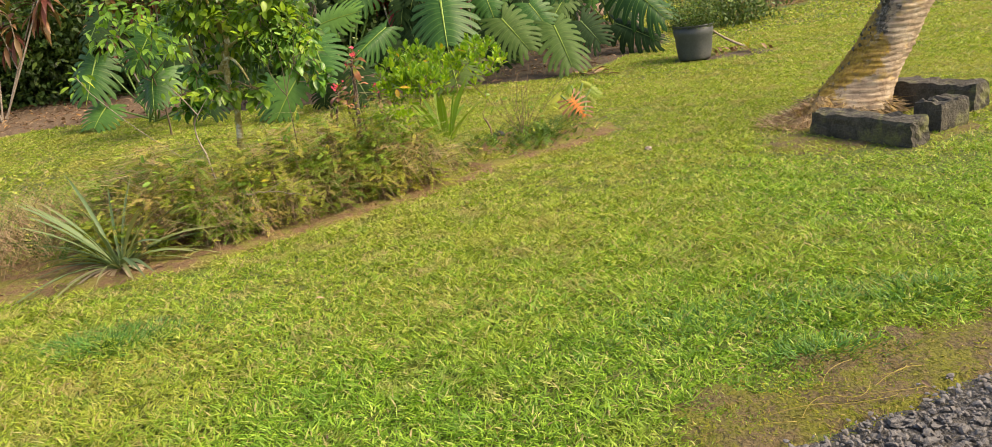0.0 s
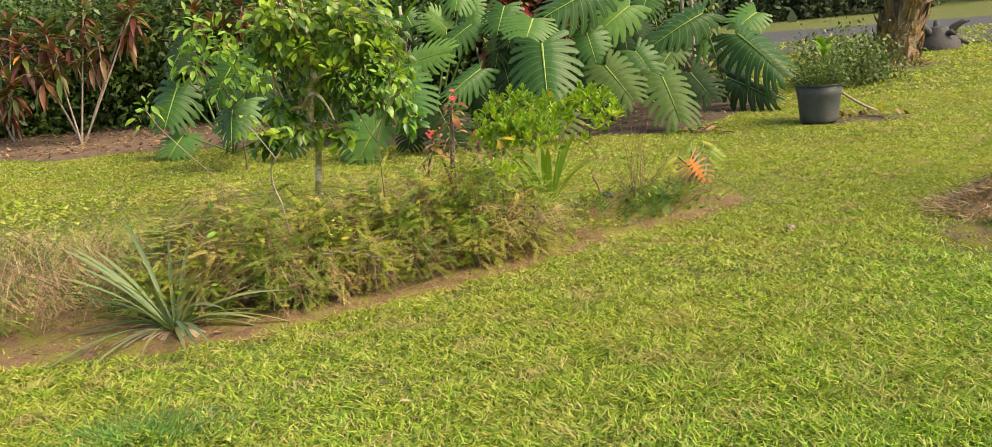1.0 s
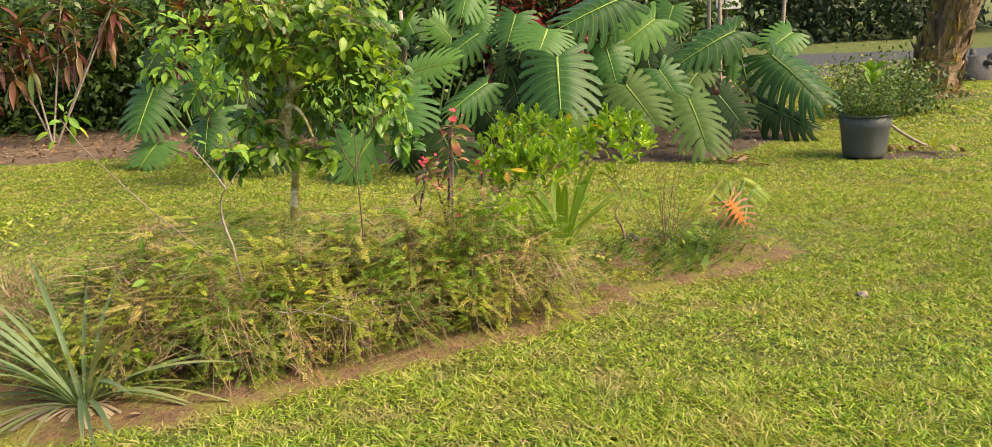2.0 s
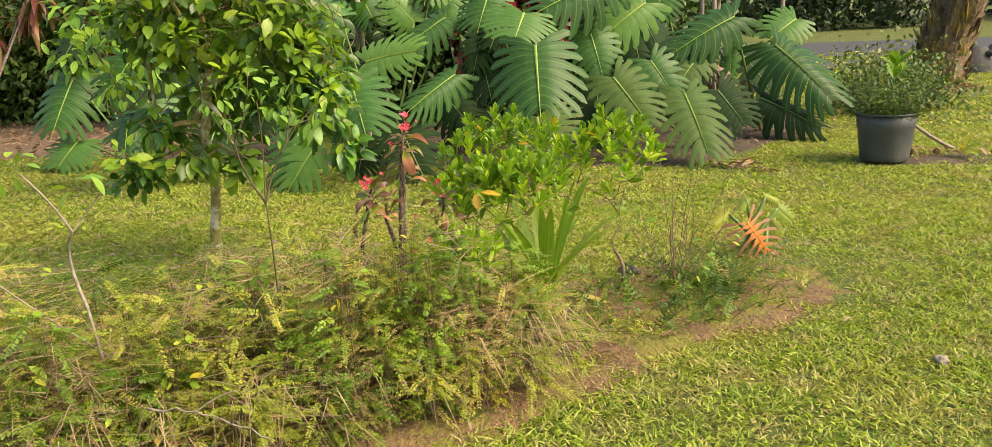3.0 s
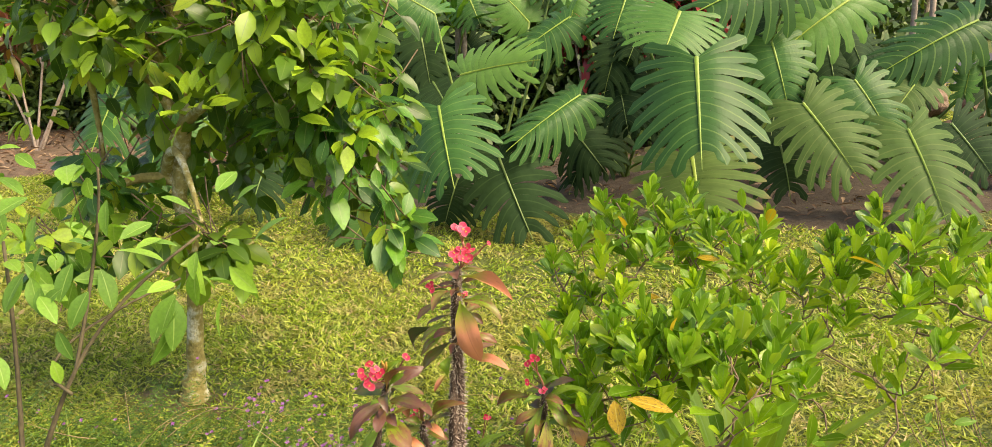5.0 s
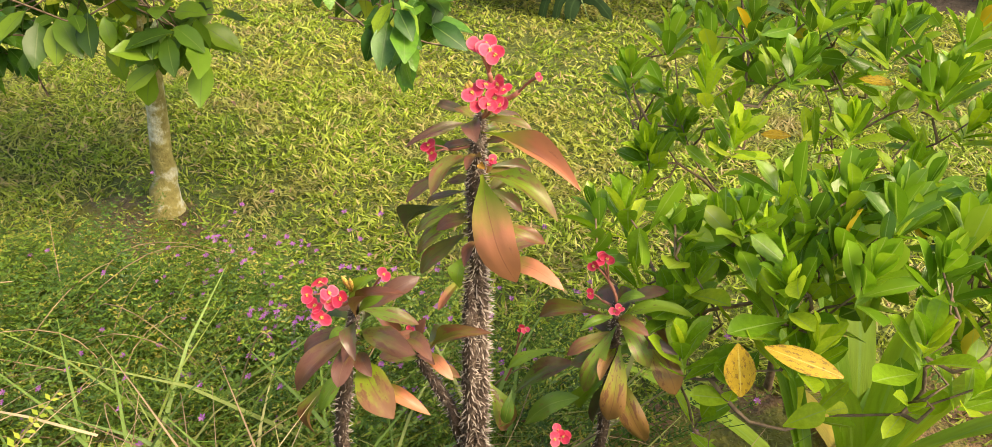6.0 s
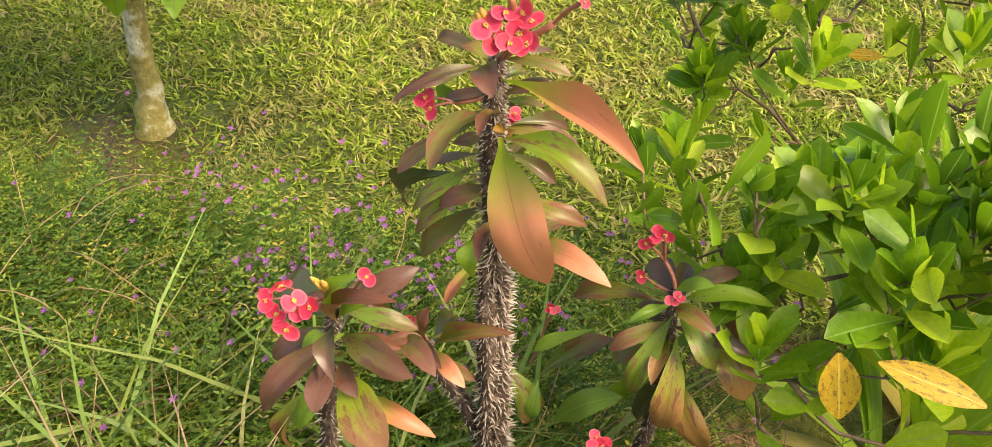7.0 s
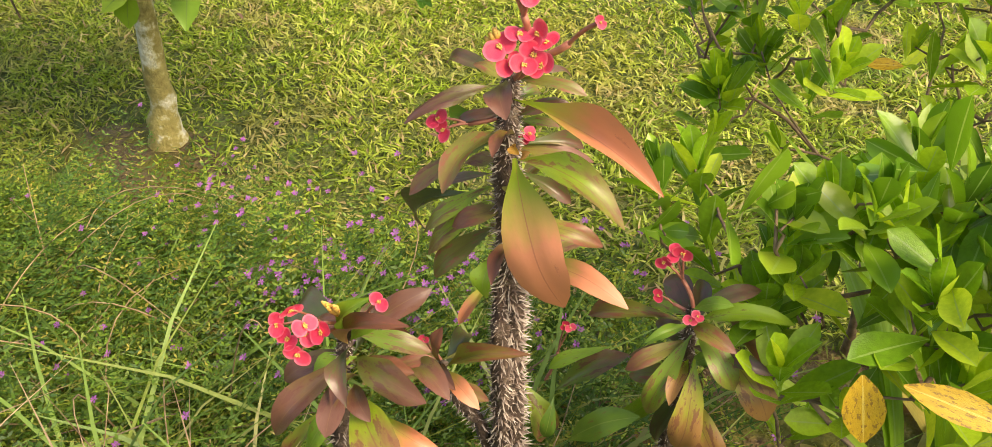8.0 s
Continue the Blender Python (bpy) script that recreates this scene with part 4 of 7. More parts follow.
# young shrub and weeds growing in the pot
OBO = blade(4, 0.46, "obovate", 0.35, -0.12)
leaf_mesh = {}


def leaf_data(key, tpl, mat):
    if key not in leaf_mesh:
        leaf_mesh[key] = mesh_np(key, tpl[0], tpl[1], uv=tpl[2], mats=[mat])
    return leaf_mesh[key]


def to_matrix(m4):
    return Matrix([list(map(float, row)) for row in m4])


potted = thing("potted_shrub", (2.023, 9.843, 0.342), "young broad-leaved green shrub growing in the grey pot", "shrub")
stem_pts = bow((2.023, 9.843, 0.342), (2.07, 9.825, 0.78), 0, (0.02, 0, 0))
part("stem", mesh_np("stem", *tube(stem_pts, np.linspace(0.008, 0.004, 6))[:2], mats=[PETIOLE]), potted)
r = np.random.default_rng(12)
for i in range(22):
    s = r.uniform(0.2, 1.0)
    a = i * 2.4
    p = stem_pts[int(s * 5)] + [0, 0, 0.02]
    d = unit(np.array([math.cos(a), math.sin(a), 0.15 + 0.9 * (s > 0.55)]))
    m4 = frames_at(p, d, (0, 0, 1), 0.10 + 0.07 * (s > 0.5) * r.random() + 0.05 * r.random())[0]
    part("leaf", leaf_data("pot_leaf", OBO, SAPLING if i != 5 else BUSH_YELLOW), potted, matrix=to_matrix(m4))
k = 900
a, rr = r.uniform(0, 2 * np.pi, k), 0.207 * np.sqrt(r.random(k))
root = np.stack([2.05 + rr * np.cos(a), 9.87 + rr * np.sin(a), np.full(k, 0.333)], 1)
lean = unit(np.stack([np.cos(a) * 0.5, np.sin(a) * 0.5, r.uniform(0.5, 1.3, k)], 1) + r.normal(0, 0.25, (k, 3)))
thing("pot_weeds", label="tangle of small green weeds and dry stems in the pot", category="weeds", kind="stuff",
      data=mesh_np("pot_weeds", *(lambda c: (c[0], c[1], None, c[2]))(fuse([ribbons(root, lean, r.uniform(0.04, 0.14, k), 0.005, 0.5),
          ribbons(root[:46], unit(lean[:46] + [0.1, 0, 0.9]), r.uniform(0.22, 0.55, 46), 0.003, 0.3),
          scatter(blade(2, 0.6, "oval"), frames_at(np.repeat(root, 3, 0) + np.repeat(lean, 3, 0) * [0.55, 0.55, 1] * (0.03 + 0.42 * r.random(3 * k) ** 2.2)[:, None], r.normal(0, 1, (3 * k, 3)), (0, 0, 1), r.uniform(0.014, 0.036, 3 * k)))])), mats=[POT_WEED]))
seedling = thing("seedling", (2.64, 9.86, 0), "yellow-green seedling with upright leaves beside the pot", "seedling")
for i, (dx, dy, h, ln) in enumerate(((0.05, 0.0, 0.9, 0.17), (-0.3, -0.2, 0.8, 0.12), (0.5, -0.1, 0.7, 0.15), (0.2, -0.4, 0.15, 0.13), (-0.6, 0.1, 0.4, 0.11), (0.9, 0.1, 0.3, 0.12))):
    part("leaf", leaf_data("seedling_leaf", blade(5, 0.34, "oval", 0.4, -0.3), BROAD_ONE), seedling, matrix=to_matrix(frames_at((2.64, 9.86, 0.03), (dx, dy, h), (-dx, -dy, 1.0), ln)[0]))

# fallen branch and debris by the pot
stick = thing("fallen_branch", label="thin fallen branch leaning from the pot to the ground", category="branch",
              data=mesh_np("fallen_branch", *tube(bow((2.221, 9.933, 0.315), (2.635, 10.005, 0.045), -0.02), np.linspace(0.012, 0.016, 6))[:2], mats=[TWIG]))
k = 26
p = np.stack([r.normal(2.52, 0.14, k), r.normal(9.99, 0.11, k), r.uniform(0.01, 0.05, k)], 1)
c = scatter(blade(3, 0.35, "oval", 0.8, -0.5), frames_at(p, r.normal(0, 1, (k, 3)) * [1, 1, 0.5] + [0, 0, 0.2], (0, 0, 1), r.uniform(0.06, 0.16, k)))
thing("dry_leaf_pile", label="pile of dry curled leaves on bare earth beside the pot", category="leaf pile", kind="stuff", data=mesh_np("dry_leaf_pile", c[0], c[1], uv=c[2], mats=[LITTER]))


# ---- monstera ----
def monstera_blade(seed, lobes=10, droop=0.22, bend=0.20, gap=0.3, whole=(0.36, 0.54)):
    """A broad heart-shaped blade, whole near the midrib and slit into curved fingers outside."""
    r = np.random.default_rng(seed)
    vs, qs, us, n = [], [], [], 0
    steps = 9
    for side in (-1, 1):
        cut = np.linspace(0, 1, lobes + 1)
        for i in range(lobes):
            wander = r.uniform(0.94, 1.05)
            lift = 0.03 * r.uniform(-1, 1)
            deep = r.uniform(*whole)
            for k in range(steps):
                s = k / (steps - 1)
                narrow = gap * min(1.0, max(0.0, (s - deep) / 0.18)) + (1 - gap) * max(0.0, (s - 0.90) / 0.10) ** 2 * 0.8
                for j in (-1, 0, 1):
                    u = cut[i] + (cut[i + 1] - cut[i]) * (0.5 + 0.5 * j * (1 - narrow))
                    foot = np.array([0.0, 0.82 * u ** 1.4])
                    ang = -1.22 + 2.79 * u ** 0.9
                    rim = np.array([side * 0.52 * max(0.0, math.cos(ang * 0.985)) ** 0.60, 0.31 + 0.67 * math.sin(ang)]) * wander
                    rim[1] = rim[1] if j else rim[1] + 0.012
                    mid = foot * 0.45 + rim * 0.55 + np.array([side * 0.07 * (1 - 0.5 * u), -0.07 * (0.4 + u)])
                    p = (1 - s) ** 2 * foot + 2 * s * (1 - s) * mid + s * s * rim
                    z = -droop * abs(p[0]) ** 1.5 * 1.6 - bend * max(p[1], 0) ** 2 + 0.22 * min(abs(p[0]), 0.12) - (0.005 if j else 0.0) + lift * s * s
                    vs.append((p[0], p[1], z))
                    us.append(((j + 1) / 2, s))
            for k in range(steps - 1):
                for j in (0, 1):
                    o = n + k * 3 + j
                    qs.append((o, o + 1, o + 4, o + 3) if side < 0 else (o + 1, o, o + 3, o + 4))
            n += steps * 3
    slots = [0] * len(qs)
    s = np.linspace(0, 1, 9)
    for k in range(9):
        y = s[k] * 0.97
        w = 0.016 * (1 - 0.8 * s[k])
        for j in (-1, 0, 1):
            vs.append((j * w, y, -bend * y * y + 0.012 + (0.008 if j == 0 else -0.004)))
            us.append(((j + 1) / 2, s[k]))
    for k in range(8):
        for j in (0, 1):
            o = n + k * 3 + j
            qs.append((o, o + 1, o + 4, o + 3))
            slots.append(1)
    return np.array(vs), np.array(qs), np.array(us), slots


MONSTERA_MESH = []
for seed, (lobes, droop, bend, gap) in enumerate(((10, 0.18, 0.14, 0.40), (9, 0.30, 0.22, 0.42), (10, 0.40, 0.16, 0.38), (9, 0.14, 0.28, 0.44), (9, 0.46, 0.10, 0.40))):
    v, q, u, slots = monstera_blade(seed + 3, lobes, droop, bend, gap)
    MONSTERA_MESH.append([mesh_np("monstera_leaf", v, q, uv=u, mats=m, slots=slots) for m in ([MONSTERA, MIDRIB], [MONSTERA_OLD, MIDRIB], [MONSTERA_SHADE, PETIOLE], [BROAD_ONE, MIDRIB])])
v, q, u, slots = monstera_blade(21, 7, 0.3, 0.25, 0.66, (0.02, 0.10))
DEAD_MESH = mesh_np("dead_monstera_leaf", v, q, uv=u, mats=[DEAD_ORANGE, ORANGE_RIB], slots=slots)


def monstera(foot, leaves, label, face=(0.05, -0.85, 0.62), group="monstera clump"):
    """leaves: rows of the leaf's foot, its tip, its width and its kind (0 green, 1 fading, 2 dead, 3 dull with shade
    painted in, 4 young).
    """
    t = thing("monstera_plant", foot, label, "monstera", group)
    foot = np.array(foot, float)
    for i, (bx, by, bz, tx, ty, tz, width, kind) in enumerate(leaves):
        b, tip = np.array([bx, by, bz]), np.array([tx, ty, tz])
        size = np.linalg.norm(tip - b) * 1.04
        up = np.array(face) + 0.12 * np.array([math.sin(i * 2.1 + bx), 0, math.cos(i * 1.7 + by)])
        m4 = frames_at(b, tip - b, up, size, width)[0]
        part("leaf", DEAD_MESH if kind == 2 else MONSTERA_MESH[(i * 2 + int(abs(bx) * 7)) % 5][(0, 1, 0, 2, 3)[kind]], t, ("", "yellowing leaf with browned edges", "dead orange leaf", "dull green leaf with shade painted into its colour", "young yellow-green leaf")[kind], to_matrix(m4))
        start = foot + np.array([0.06 * math.sin(i * 2.2), 0.06 * math.cos(i * 2.2), 0.02])
        side = (b - start) * [0.12, 0.12, 0]
        pts = bow(start, b, 0.10 * min(1.0, bz), side, 8)
        part("petiole", mesh_np("petiole", *tube(pts, np.linspace(0.014, 0.008, 8), 6)[:2], mats=[PETIOLE]), t, matrix=Matrix())
    return t


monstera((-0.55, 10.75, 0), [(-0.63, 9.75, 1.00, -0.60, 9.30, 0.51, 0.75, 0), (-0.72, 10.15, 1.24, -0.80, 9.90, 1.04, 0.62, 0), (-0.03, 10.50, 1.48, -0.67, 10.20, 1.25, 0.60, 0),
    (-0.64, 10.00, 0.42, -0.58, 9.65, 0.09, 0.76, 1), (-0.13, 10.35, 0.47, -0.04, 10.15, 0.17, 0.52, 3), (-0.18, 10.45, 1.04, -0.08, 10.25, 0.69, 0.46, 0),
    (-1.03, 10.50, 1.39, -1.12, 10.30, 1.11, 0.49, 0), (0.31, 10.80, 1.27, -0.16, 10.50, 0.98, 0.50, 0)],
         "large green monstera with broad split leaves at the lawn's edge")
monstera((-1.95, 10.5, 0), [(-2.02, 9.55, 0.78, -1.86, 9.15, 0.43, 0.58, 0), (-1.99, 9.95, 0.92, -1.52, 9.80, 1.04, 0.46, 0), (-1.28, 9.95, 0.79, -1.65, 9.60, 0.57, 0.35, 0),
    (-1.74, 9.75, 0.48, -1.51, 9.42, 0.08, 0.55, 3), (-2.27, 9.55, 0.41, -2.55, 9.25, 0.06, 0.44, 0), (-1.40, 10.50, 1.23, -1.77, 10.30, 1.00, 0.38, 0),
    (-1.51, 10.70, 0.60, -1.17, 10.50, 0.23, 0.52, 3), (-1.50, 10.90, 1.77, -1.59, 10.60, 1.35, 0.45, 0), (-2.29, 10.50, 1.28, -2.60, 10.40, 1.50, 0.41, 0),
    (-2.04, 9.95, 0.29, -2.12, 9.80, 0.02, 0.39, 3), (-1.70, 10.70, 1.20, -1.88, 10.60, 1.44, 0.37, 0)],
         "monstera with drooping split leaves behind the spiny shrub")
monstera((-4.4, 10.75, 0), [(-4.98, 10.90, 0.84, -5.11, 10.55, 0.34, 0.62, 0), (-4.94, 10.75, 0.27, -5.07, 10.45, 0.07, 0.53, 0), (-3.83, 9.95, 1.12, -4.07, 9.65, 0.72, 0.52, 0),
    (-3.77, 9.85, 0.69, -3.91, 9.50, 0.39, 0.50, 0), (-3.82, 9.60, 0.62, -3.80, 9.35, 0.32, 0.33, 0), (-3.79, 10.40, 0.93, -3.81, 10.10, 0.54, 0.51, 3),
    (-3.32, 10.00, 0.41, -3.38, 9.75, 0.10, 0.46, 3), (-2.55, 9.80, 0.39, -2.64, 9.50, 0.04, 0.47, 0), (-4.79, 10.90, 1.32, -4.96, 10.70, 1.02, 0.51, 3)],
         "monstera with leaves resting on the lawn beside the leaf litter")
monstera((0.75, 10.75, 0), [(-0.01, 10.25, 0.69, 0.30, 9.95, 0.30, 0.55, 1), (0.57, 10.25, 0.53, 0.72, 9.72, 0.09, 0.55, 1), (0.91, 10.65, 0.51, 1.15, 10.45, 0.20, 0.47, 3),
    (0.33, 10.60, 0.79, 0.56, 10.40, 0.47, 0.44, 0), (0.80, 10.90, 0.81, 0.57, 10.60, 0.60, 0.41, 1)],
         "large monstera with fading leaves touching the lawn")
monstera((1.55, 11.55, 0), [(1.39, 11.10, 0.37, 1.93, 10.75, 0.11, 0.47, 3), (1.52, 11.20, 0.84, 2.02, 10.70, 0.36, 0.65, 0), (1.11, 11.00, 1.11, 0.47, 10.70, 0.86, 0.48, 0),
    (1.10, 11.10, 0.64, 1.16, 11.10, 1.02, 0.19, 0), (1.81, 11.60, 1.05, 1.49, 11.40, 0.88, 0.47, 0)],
         "sprawling monstera with broad split leaves near the pot")
# fuller foliage deeper in the clump; leaves below 1.25 m painted for shade
r = np.random.default_rng(31)
for cx, cy, n in ((-1.15, 11.5, 10), (0.1, 11.5, 9), (-2.7, 11.4, 10), (-3.7, 11.4, 9), (0.95, 12.1, 4)):
    rows = []
    for i in range(n):
        a = r.uniform(-2.9, -0.2)
        h, d = r.uniform(0.35, 1.50), r.uniform(0.25, 0.75)
        bx, by = cx + d * math.cos(a), cy + d * math.sin(a)
        ln = r.uniform(0.30, 0.46)
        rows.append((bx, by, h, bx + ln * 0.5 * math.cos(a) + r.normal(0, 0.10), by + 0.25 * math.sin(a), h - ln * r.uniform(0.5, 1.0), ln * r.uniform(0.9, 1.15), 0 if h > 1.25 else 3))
    monstera((cx, cy, 0), rows, "dense monstera deep in the planting, lower leaves coloured for shade", face=(0.0, -0.7, 0.75))


# ---- citrus tree ----
def citrus():
    r = np.random.default_rng(41)
    t = thing("citrus_tree", (-2.39, 7.46, 0), "small citrus tree with lichened trunk and glossy dark leaves", "tree")
    pts = np.array([(-2.36, 7.46, -0.02), (-2.345, 7.46, 0.10), (-2.315, 7.45, 0.30), (-2.285, 7.45, 0.50), (-2.32, 7.47, 0.72), (-2.31, 7.48, 0.86), (-2.25, 7.47, 1.02), (-2.26, 7.47, 1.25), (-2.28, 7.5, 1.5), (-2.29, 7.5, 1.72)])
    rad = np.array([0.052, 0.034, 0.027, 0.024, 0.024, 0.029, 0.024, 0.022, 0.016, 0.009])
    fine = np.linspace(0, 1, 40)
    old = np.linspace(0, 1, len(pts))
    pts = np.stack([np.interp(fine, old, pts[:, i]) for i in range(3)], 1) + r.normal(0, 0.003, (40, 3))
    part("trunk", mesh_np("trunk", *tube(pts, np.interp(fine, old, rad) * r.uniform(0.93, 1.07, 40), 12)[:2], mats=[BARK]), t, "pale lichen-spotted trunk")
    limbs = [((-2.34, 7.48, 0.90), (-1.75, 7.35, 1.10), 0.05), ((-2.30, 7.47, 1.0), (-2.58, 7.38, 1.28), 0.06), ((-2.28, 7.47, 1.1), (-2.2, 6.95, 1.45), 0.05), ((-2.28, 7.47, 1.2), (-2.4, 7.8, 1.5), 0.08),
             ((-2.3, 7.48, 1.35), (-1.8, 7.7, 1.55), 0.08), ((-2.3, 7.48, 1.4), (-2.5, 7.25, 1.55), 0.06), ((-2.34, 7.47, 0.78), (-2.56, 7.24, 0.62), 0.10), ((-2.36, 7.47, 0.80), (-2.05, 7.15, 0.72), 0.12),
             ((-1.75, 7.35, 1.10), (-1.55, 7.45, 0.62), 0.12), ((-2.58, 7.38, 1.28), (-2.55, 7.42, 0.82), 0.08)]
    for a, b, sag in limbs:
        part("limb", mesh_np("limb", *tube(bow(a, b, sag, r.normal(0, 0.02, 3), 9), np.linspace(0.02, 0.006, 9), 7)[:2], mats=[BARK]), t)
    # leafy bunches: centre, spread, number
    bunches = [(-2.10, 7.58, 1.28, 0.44, 0.34, 0.32, 560), (-2.50, 7.38, 0.78, 0.10, 0.14, 0.11, 90), (-2.16, 7.62, 0.88, 0.30, 0.16, 0.15, 200), (-1.70, 7.42, 0.98, 0.17, 0.18, 0.25, 340),
               (-1.55, 7.36, 0.66, 0.06, 0.07, 0.10, 55), (-2.60, 7.24, 0.58, 0.11, 0.09, 0.08, 80), (-2.30, 7.24, 0.64, 0.18, 0.09, 0.06, 75), (-2.05, 7.26, 0.60, 0.10, 0.09, 0.06, 50),
               (-2.48, 7.45, 1.32, 0.14, 0.22, 0.24, 200), (-2.15, 7.50, 1.55, 0.42, 0.30, 0.14, 160), (-2.30, 7.18, 1.36, 0.28, 0.14, 0.18, 200), (-1.82, 7.22, 1.30, 0.20, 0.15, 0.20, 180)]
    P, D, S = [], [], []
    for cx, cy, cz, sx, sy, sz, n in bunches:
        o = unit(r.normal(0, 1, (n, 3))) * (r.random((n, 1)) ** 0.45)
        p = np.array([cx, cy, cz]) + o * [sx, sy, sz] * 1.25
        d = unit(o * [1, 1, 0.2] + r.normal(0, 0.6, (n, 3)) + [0, 0, -0.50])
        P.append(p), D.append(d), S.append(r.uniform(0.055, 0.108, n))
    P, D, S = np.concatenate(P), np.concatenate(D), np.concatenate(S)
    up = unit(np.array([0.2, -0.3, 1.0]) + r.normal(0, 0.35, P.shape))
    m4 = frames_at(P, D, up, S)
    near = (P[:, 1] < 7.40) & (P[:, 2] < 1.05)
    pick = np.flatnonzero(near)[:290]
    rest = np.ones(len(P), bool)
    rest[pick] = False
    tpl = blade(4, 0.56, "oval", 0.28, -0.26, wave=0.2)
    v, q, u = scatter(tpl, m4[rest])
    twigs = [tube(np.array([p - d * s * 2.2 + [0, 0, 0.02], p - d * s, p]), [0.003, 0.0025, 0.0015], 3) for p, d, s in zip(P[::7], D[::7], S[::7])]
    part("foliage", mesh_np("foliage", v, q, uv=u, mats=[CITRUS]), t, kind="stuff")
    # bunches of fresh lime-green shoots
    for cx, cy, cz in ((-1.98, 7.05, 1.06), (-1.66, 7.12, 1.16), (-2.52, 7.2, 1.36), (-2.35, 7.0, 1.48), (-1.6, 7.2, 0.98), (-2.62, 7.22, 1.05), (-2.58, 7.1, 0.70), (-2.2, 7.05, 1.25), (-2.75, 7.3, 1.22)):
        n = 16
        o = unit(r.normal(0, 1, (n, 3)))
        m5 = frames_at(np.array([cx, cy, cz]) + o * 0.05, unit(o + [0, 0, 0.3]), unit(np.array([0, -0.3, 1.0]) + r.normal(0, 0.3, (n, 3))), r.uniform(0.045, 0.085, n))
        for m in m5:
            part("young_leaf", leaf_data("young_leaf", tpl, YOUNG), t, "fresh lime-green leaf", to_matrix(m))
    part("twig_growth", mesh_np("twig_growth", *fuse(twigs)[:2], mats=[BUSH_BARK]), t, kind="stuff")
    data = leaf_data("citrus_leaf", tpl, CITRUS_PART)
    for i in pick:
        part("leaf", data, t, matrix=to_matrix(m4[i]))


citrus()


# ---- red ti plants and the hedge behind ----
def ti_plant(foot, canes, label, seed, mat=TI):
    r = np.random.default_rng(seed)
    t = thing("ti_plant", foot, label, "ti plant", "ti plants along the hedge")
    foot = np.array(foot, float)
    chunks = []
    for dx, dy, h in canes:
        top = foot + [dx, dy, h]
        part("cane", mesh_np("cane", *tube(bow(foot + r.normal(0, 0.04, 3) * [1, 1, 0], top, -0.05, r.normal(0, 0.04, 3), 9), np.linspace(0.015, 0.010, 9), 7)[:2], mats=[CANE]), t)
        fork = top * 0.45 + foot * 0.55
        side = fork + [r.normal(0, 0.22), r.normal(0, 0.1), h * 0.33]
        part("cane", mesh_np("cane", *tube(bow(fork, side, -0.03, n=6), np.linspace(0.011, 0.008, 6), 6)[:2], mats=[CANE]), t)
        n = 46
        a = np.arange(n) * 2.4 + r.uniform(0, 6)
        rise = np.linspace(-1.3, 1.5, n)
        d = unit(np.stack([np.cos(a), np.sin(a), rise], 1))
        p = np.where((np.arange(n) % 3 == 0)[:, None], side, top) + np.stack([a * 0, a * 0, np.linspace(-0.26, 0.10, n)], 1)
        chunks.append(scatter(blade(5, 0.22, "lance", 0.35, -0.45, wave=0.3), frames_at(p, d, (0, 0, 1), r.uniform(0.24, 0.42, n))))
    v, q, u = fuse(chunks)
    part("foliage", mesh_np("foliage", v, q, uv=u, mats=[mat]), t, kind="stuff")


ti_plant((-7.494, 12.821, 0), [(0.845, 0.225, 1.633), (1.07, 0.113, 1.825), (-0.282, 0.113, 1.577), (-0.62, 0, 1.408), (0.225, 0.338, 1.915)], "tall ti plant with pale canes and bronze-red leaves", 1)
ti_plant((-9.102, 13.624, 0), [(-0.351, 0.234, 1.169), (0.234, -0.117, 0.877), (0.117, 0.351, 1.753)], "ti plant with maroon and green leaves", 2)
ti_plant((-5.528, 13.437, 0), [(0.163, 0, 1.464), (-0.271, 0.108, 1.681), (0.434, 0.108, 1.736)], "bronze-leaved ti plant over the leaf litter", 3)
ti_plant((-4.331, 13.308, 0), [(0.106, 0, 1.584), (-0.317, 0.106, 1.426)], "bronze-leaved ti plant behind the monstera", 4)
ti_plant((-10.623, 14.813, 0), [(0.182, 0, 1.575), (-0.303, 0.121, 1.818), (0.485, 0.121, 1.333)], "bronze-leaved ti plant against the hedge", 5)
ti_plant((-1.417, 12.779, 0), [(0.101, 0, 1.565), (-0.303, 0.101, 1.434), (0.454, -0.101, 1.515)], "red ti plant rising behind the monstera", 6, TI_RED)
ti_plant((-0.455, 12.707, 0), [(0.098, 0, 1.575), (-0.197, 0.098, 1.477)], "dark red ti plant behind the monstera", 7, TI_RED)


def thicket(name, box, n, size, label, mat, seed, clump=0.35):
    """Leafy wall without countable leaves."""
    r = np.random.default_rng(seed)
    lo, hi = np.array(box[:3]), np.array(box[3:])
    m = max(6, n // 60)
    c = lo + (hi - lo) * r.random((m, 3))
    p = c[r.integers(0, m, n)] + r.normal(0, clump, (n, 3)) * [1, 0.8, 0.8]
    p[:, 2] = np.abs(p[:, 2]) + 0.03
    d = unit(r.normal(0, 1, (n, 3)) + [0, -0.4, -0.2])
    simple = (np.array([(0, 0, 0), (-0.24, 0.42, 0.07), (0.24, 0.42, 0.07), (0, 1.0, -0.14)]), np.array([(0, 2, 3, 1)]), np.array([(0.5, 0), (0, 0.5), (1, 0.5), (0.5, 1.0)]))
    v, q, u = scatter(simple, frames_at(p, d, unit(np.array([0, -0.6, 1]) + r.normal(0, 0.5, (n, 3))), size * r.uniform(0.6, 1.4, n)))
    return thing(name, label=label, category="hedge", kind="stuff", data=mesh_np(name, v, q, uv=u, mats=[mat]))


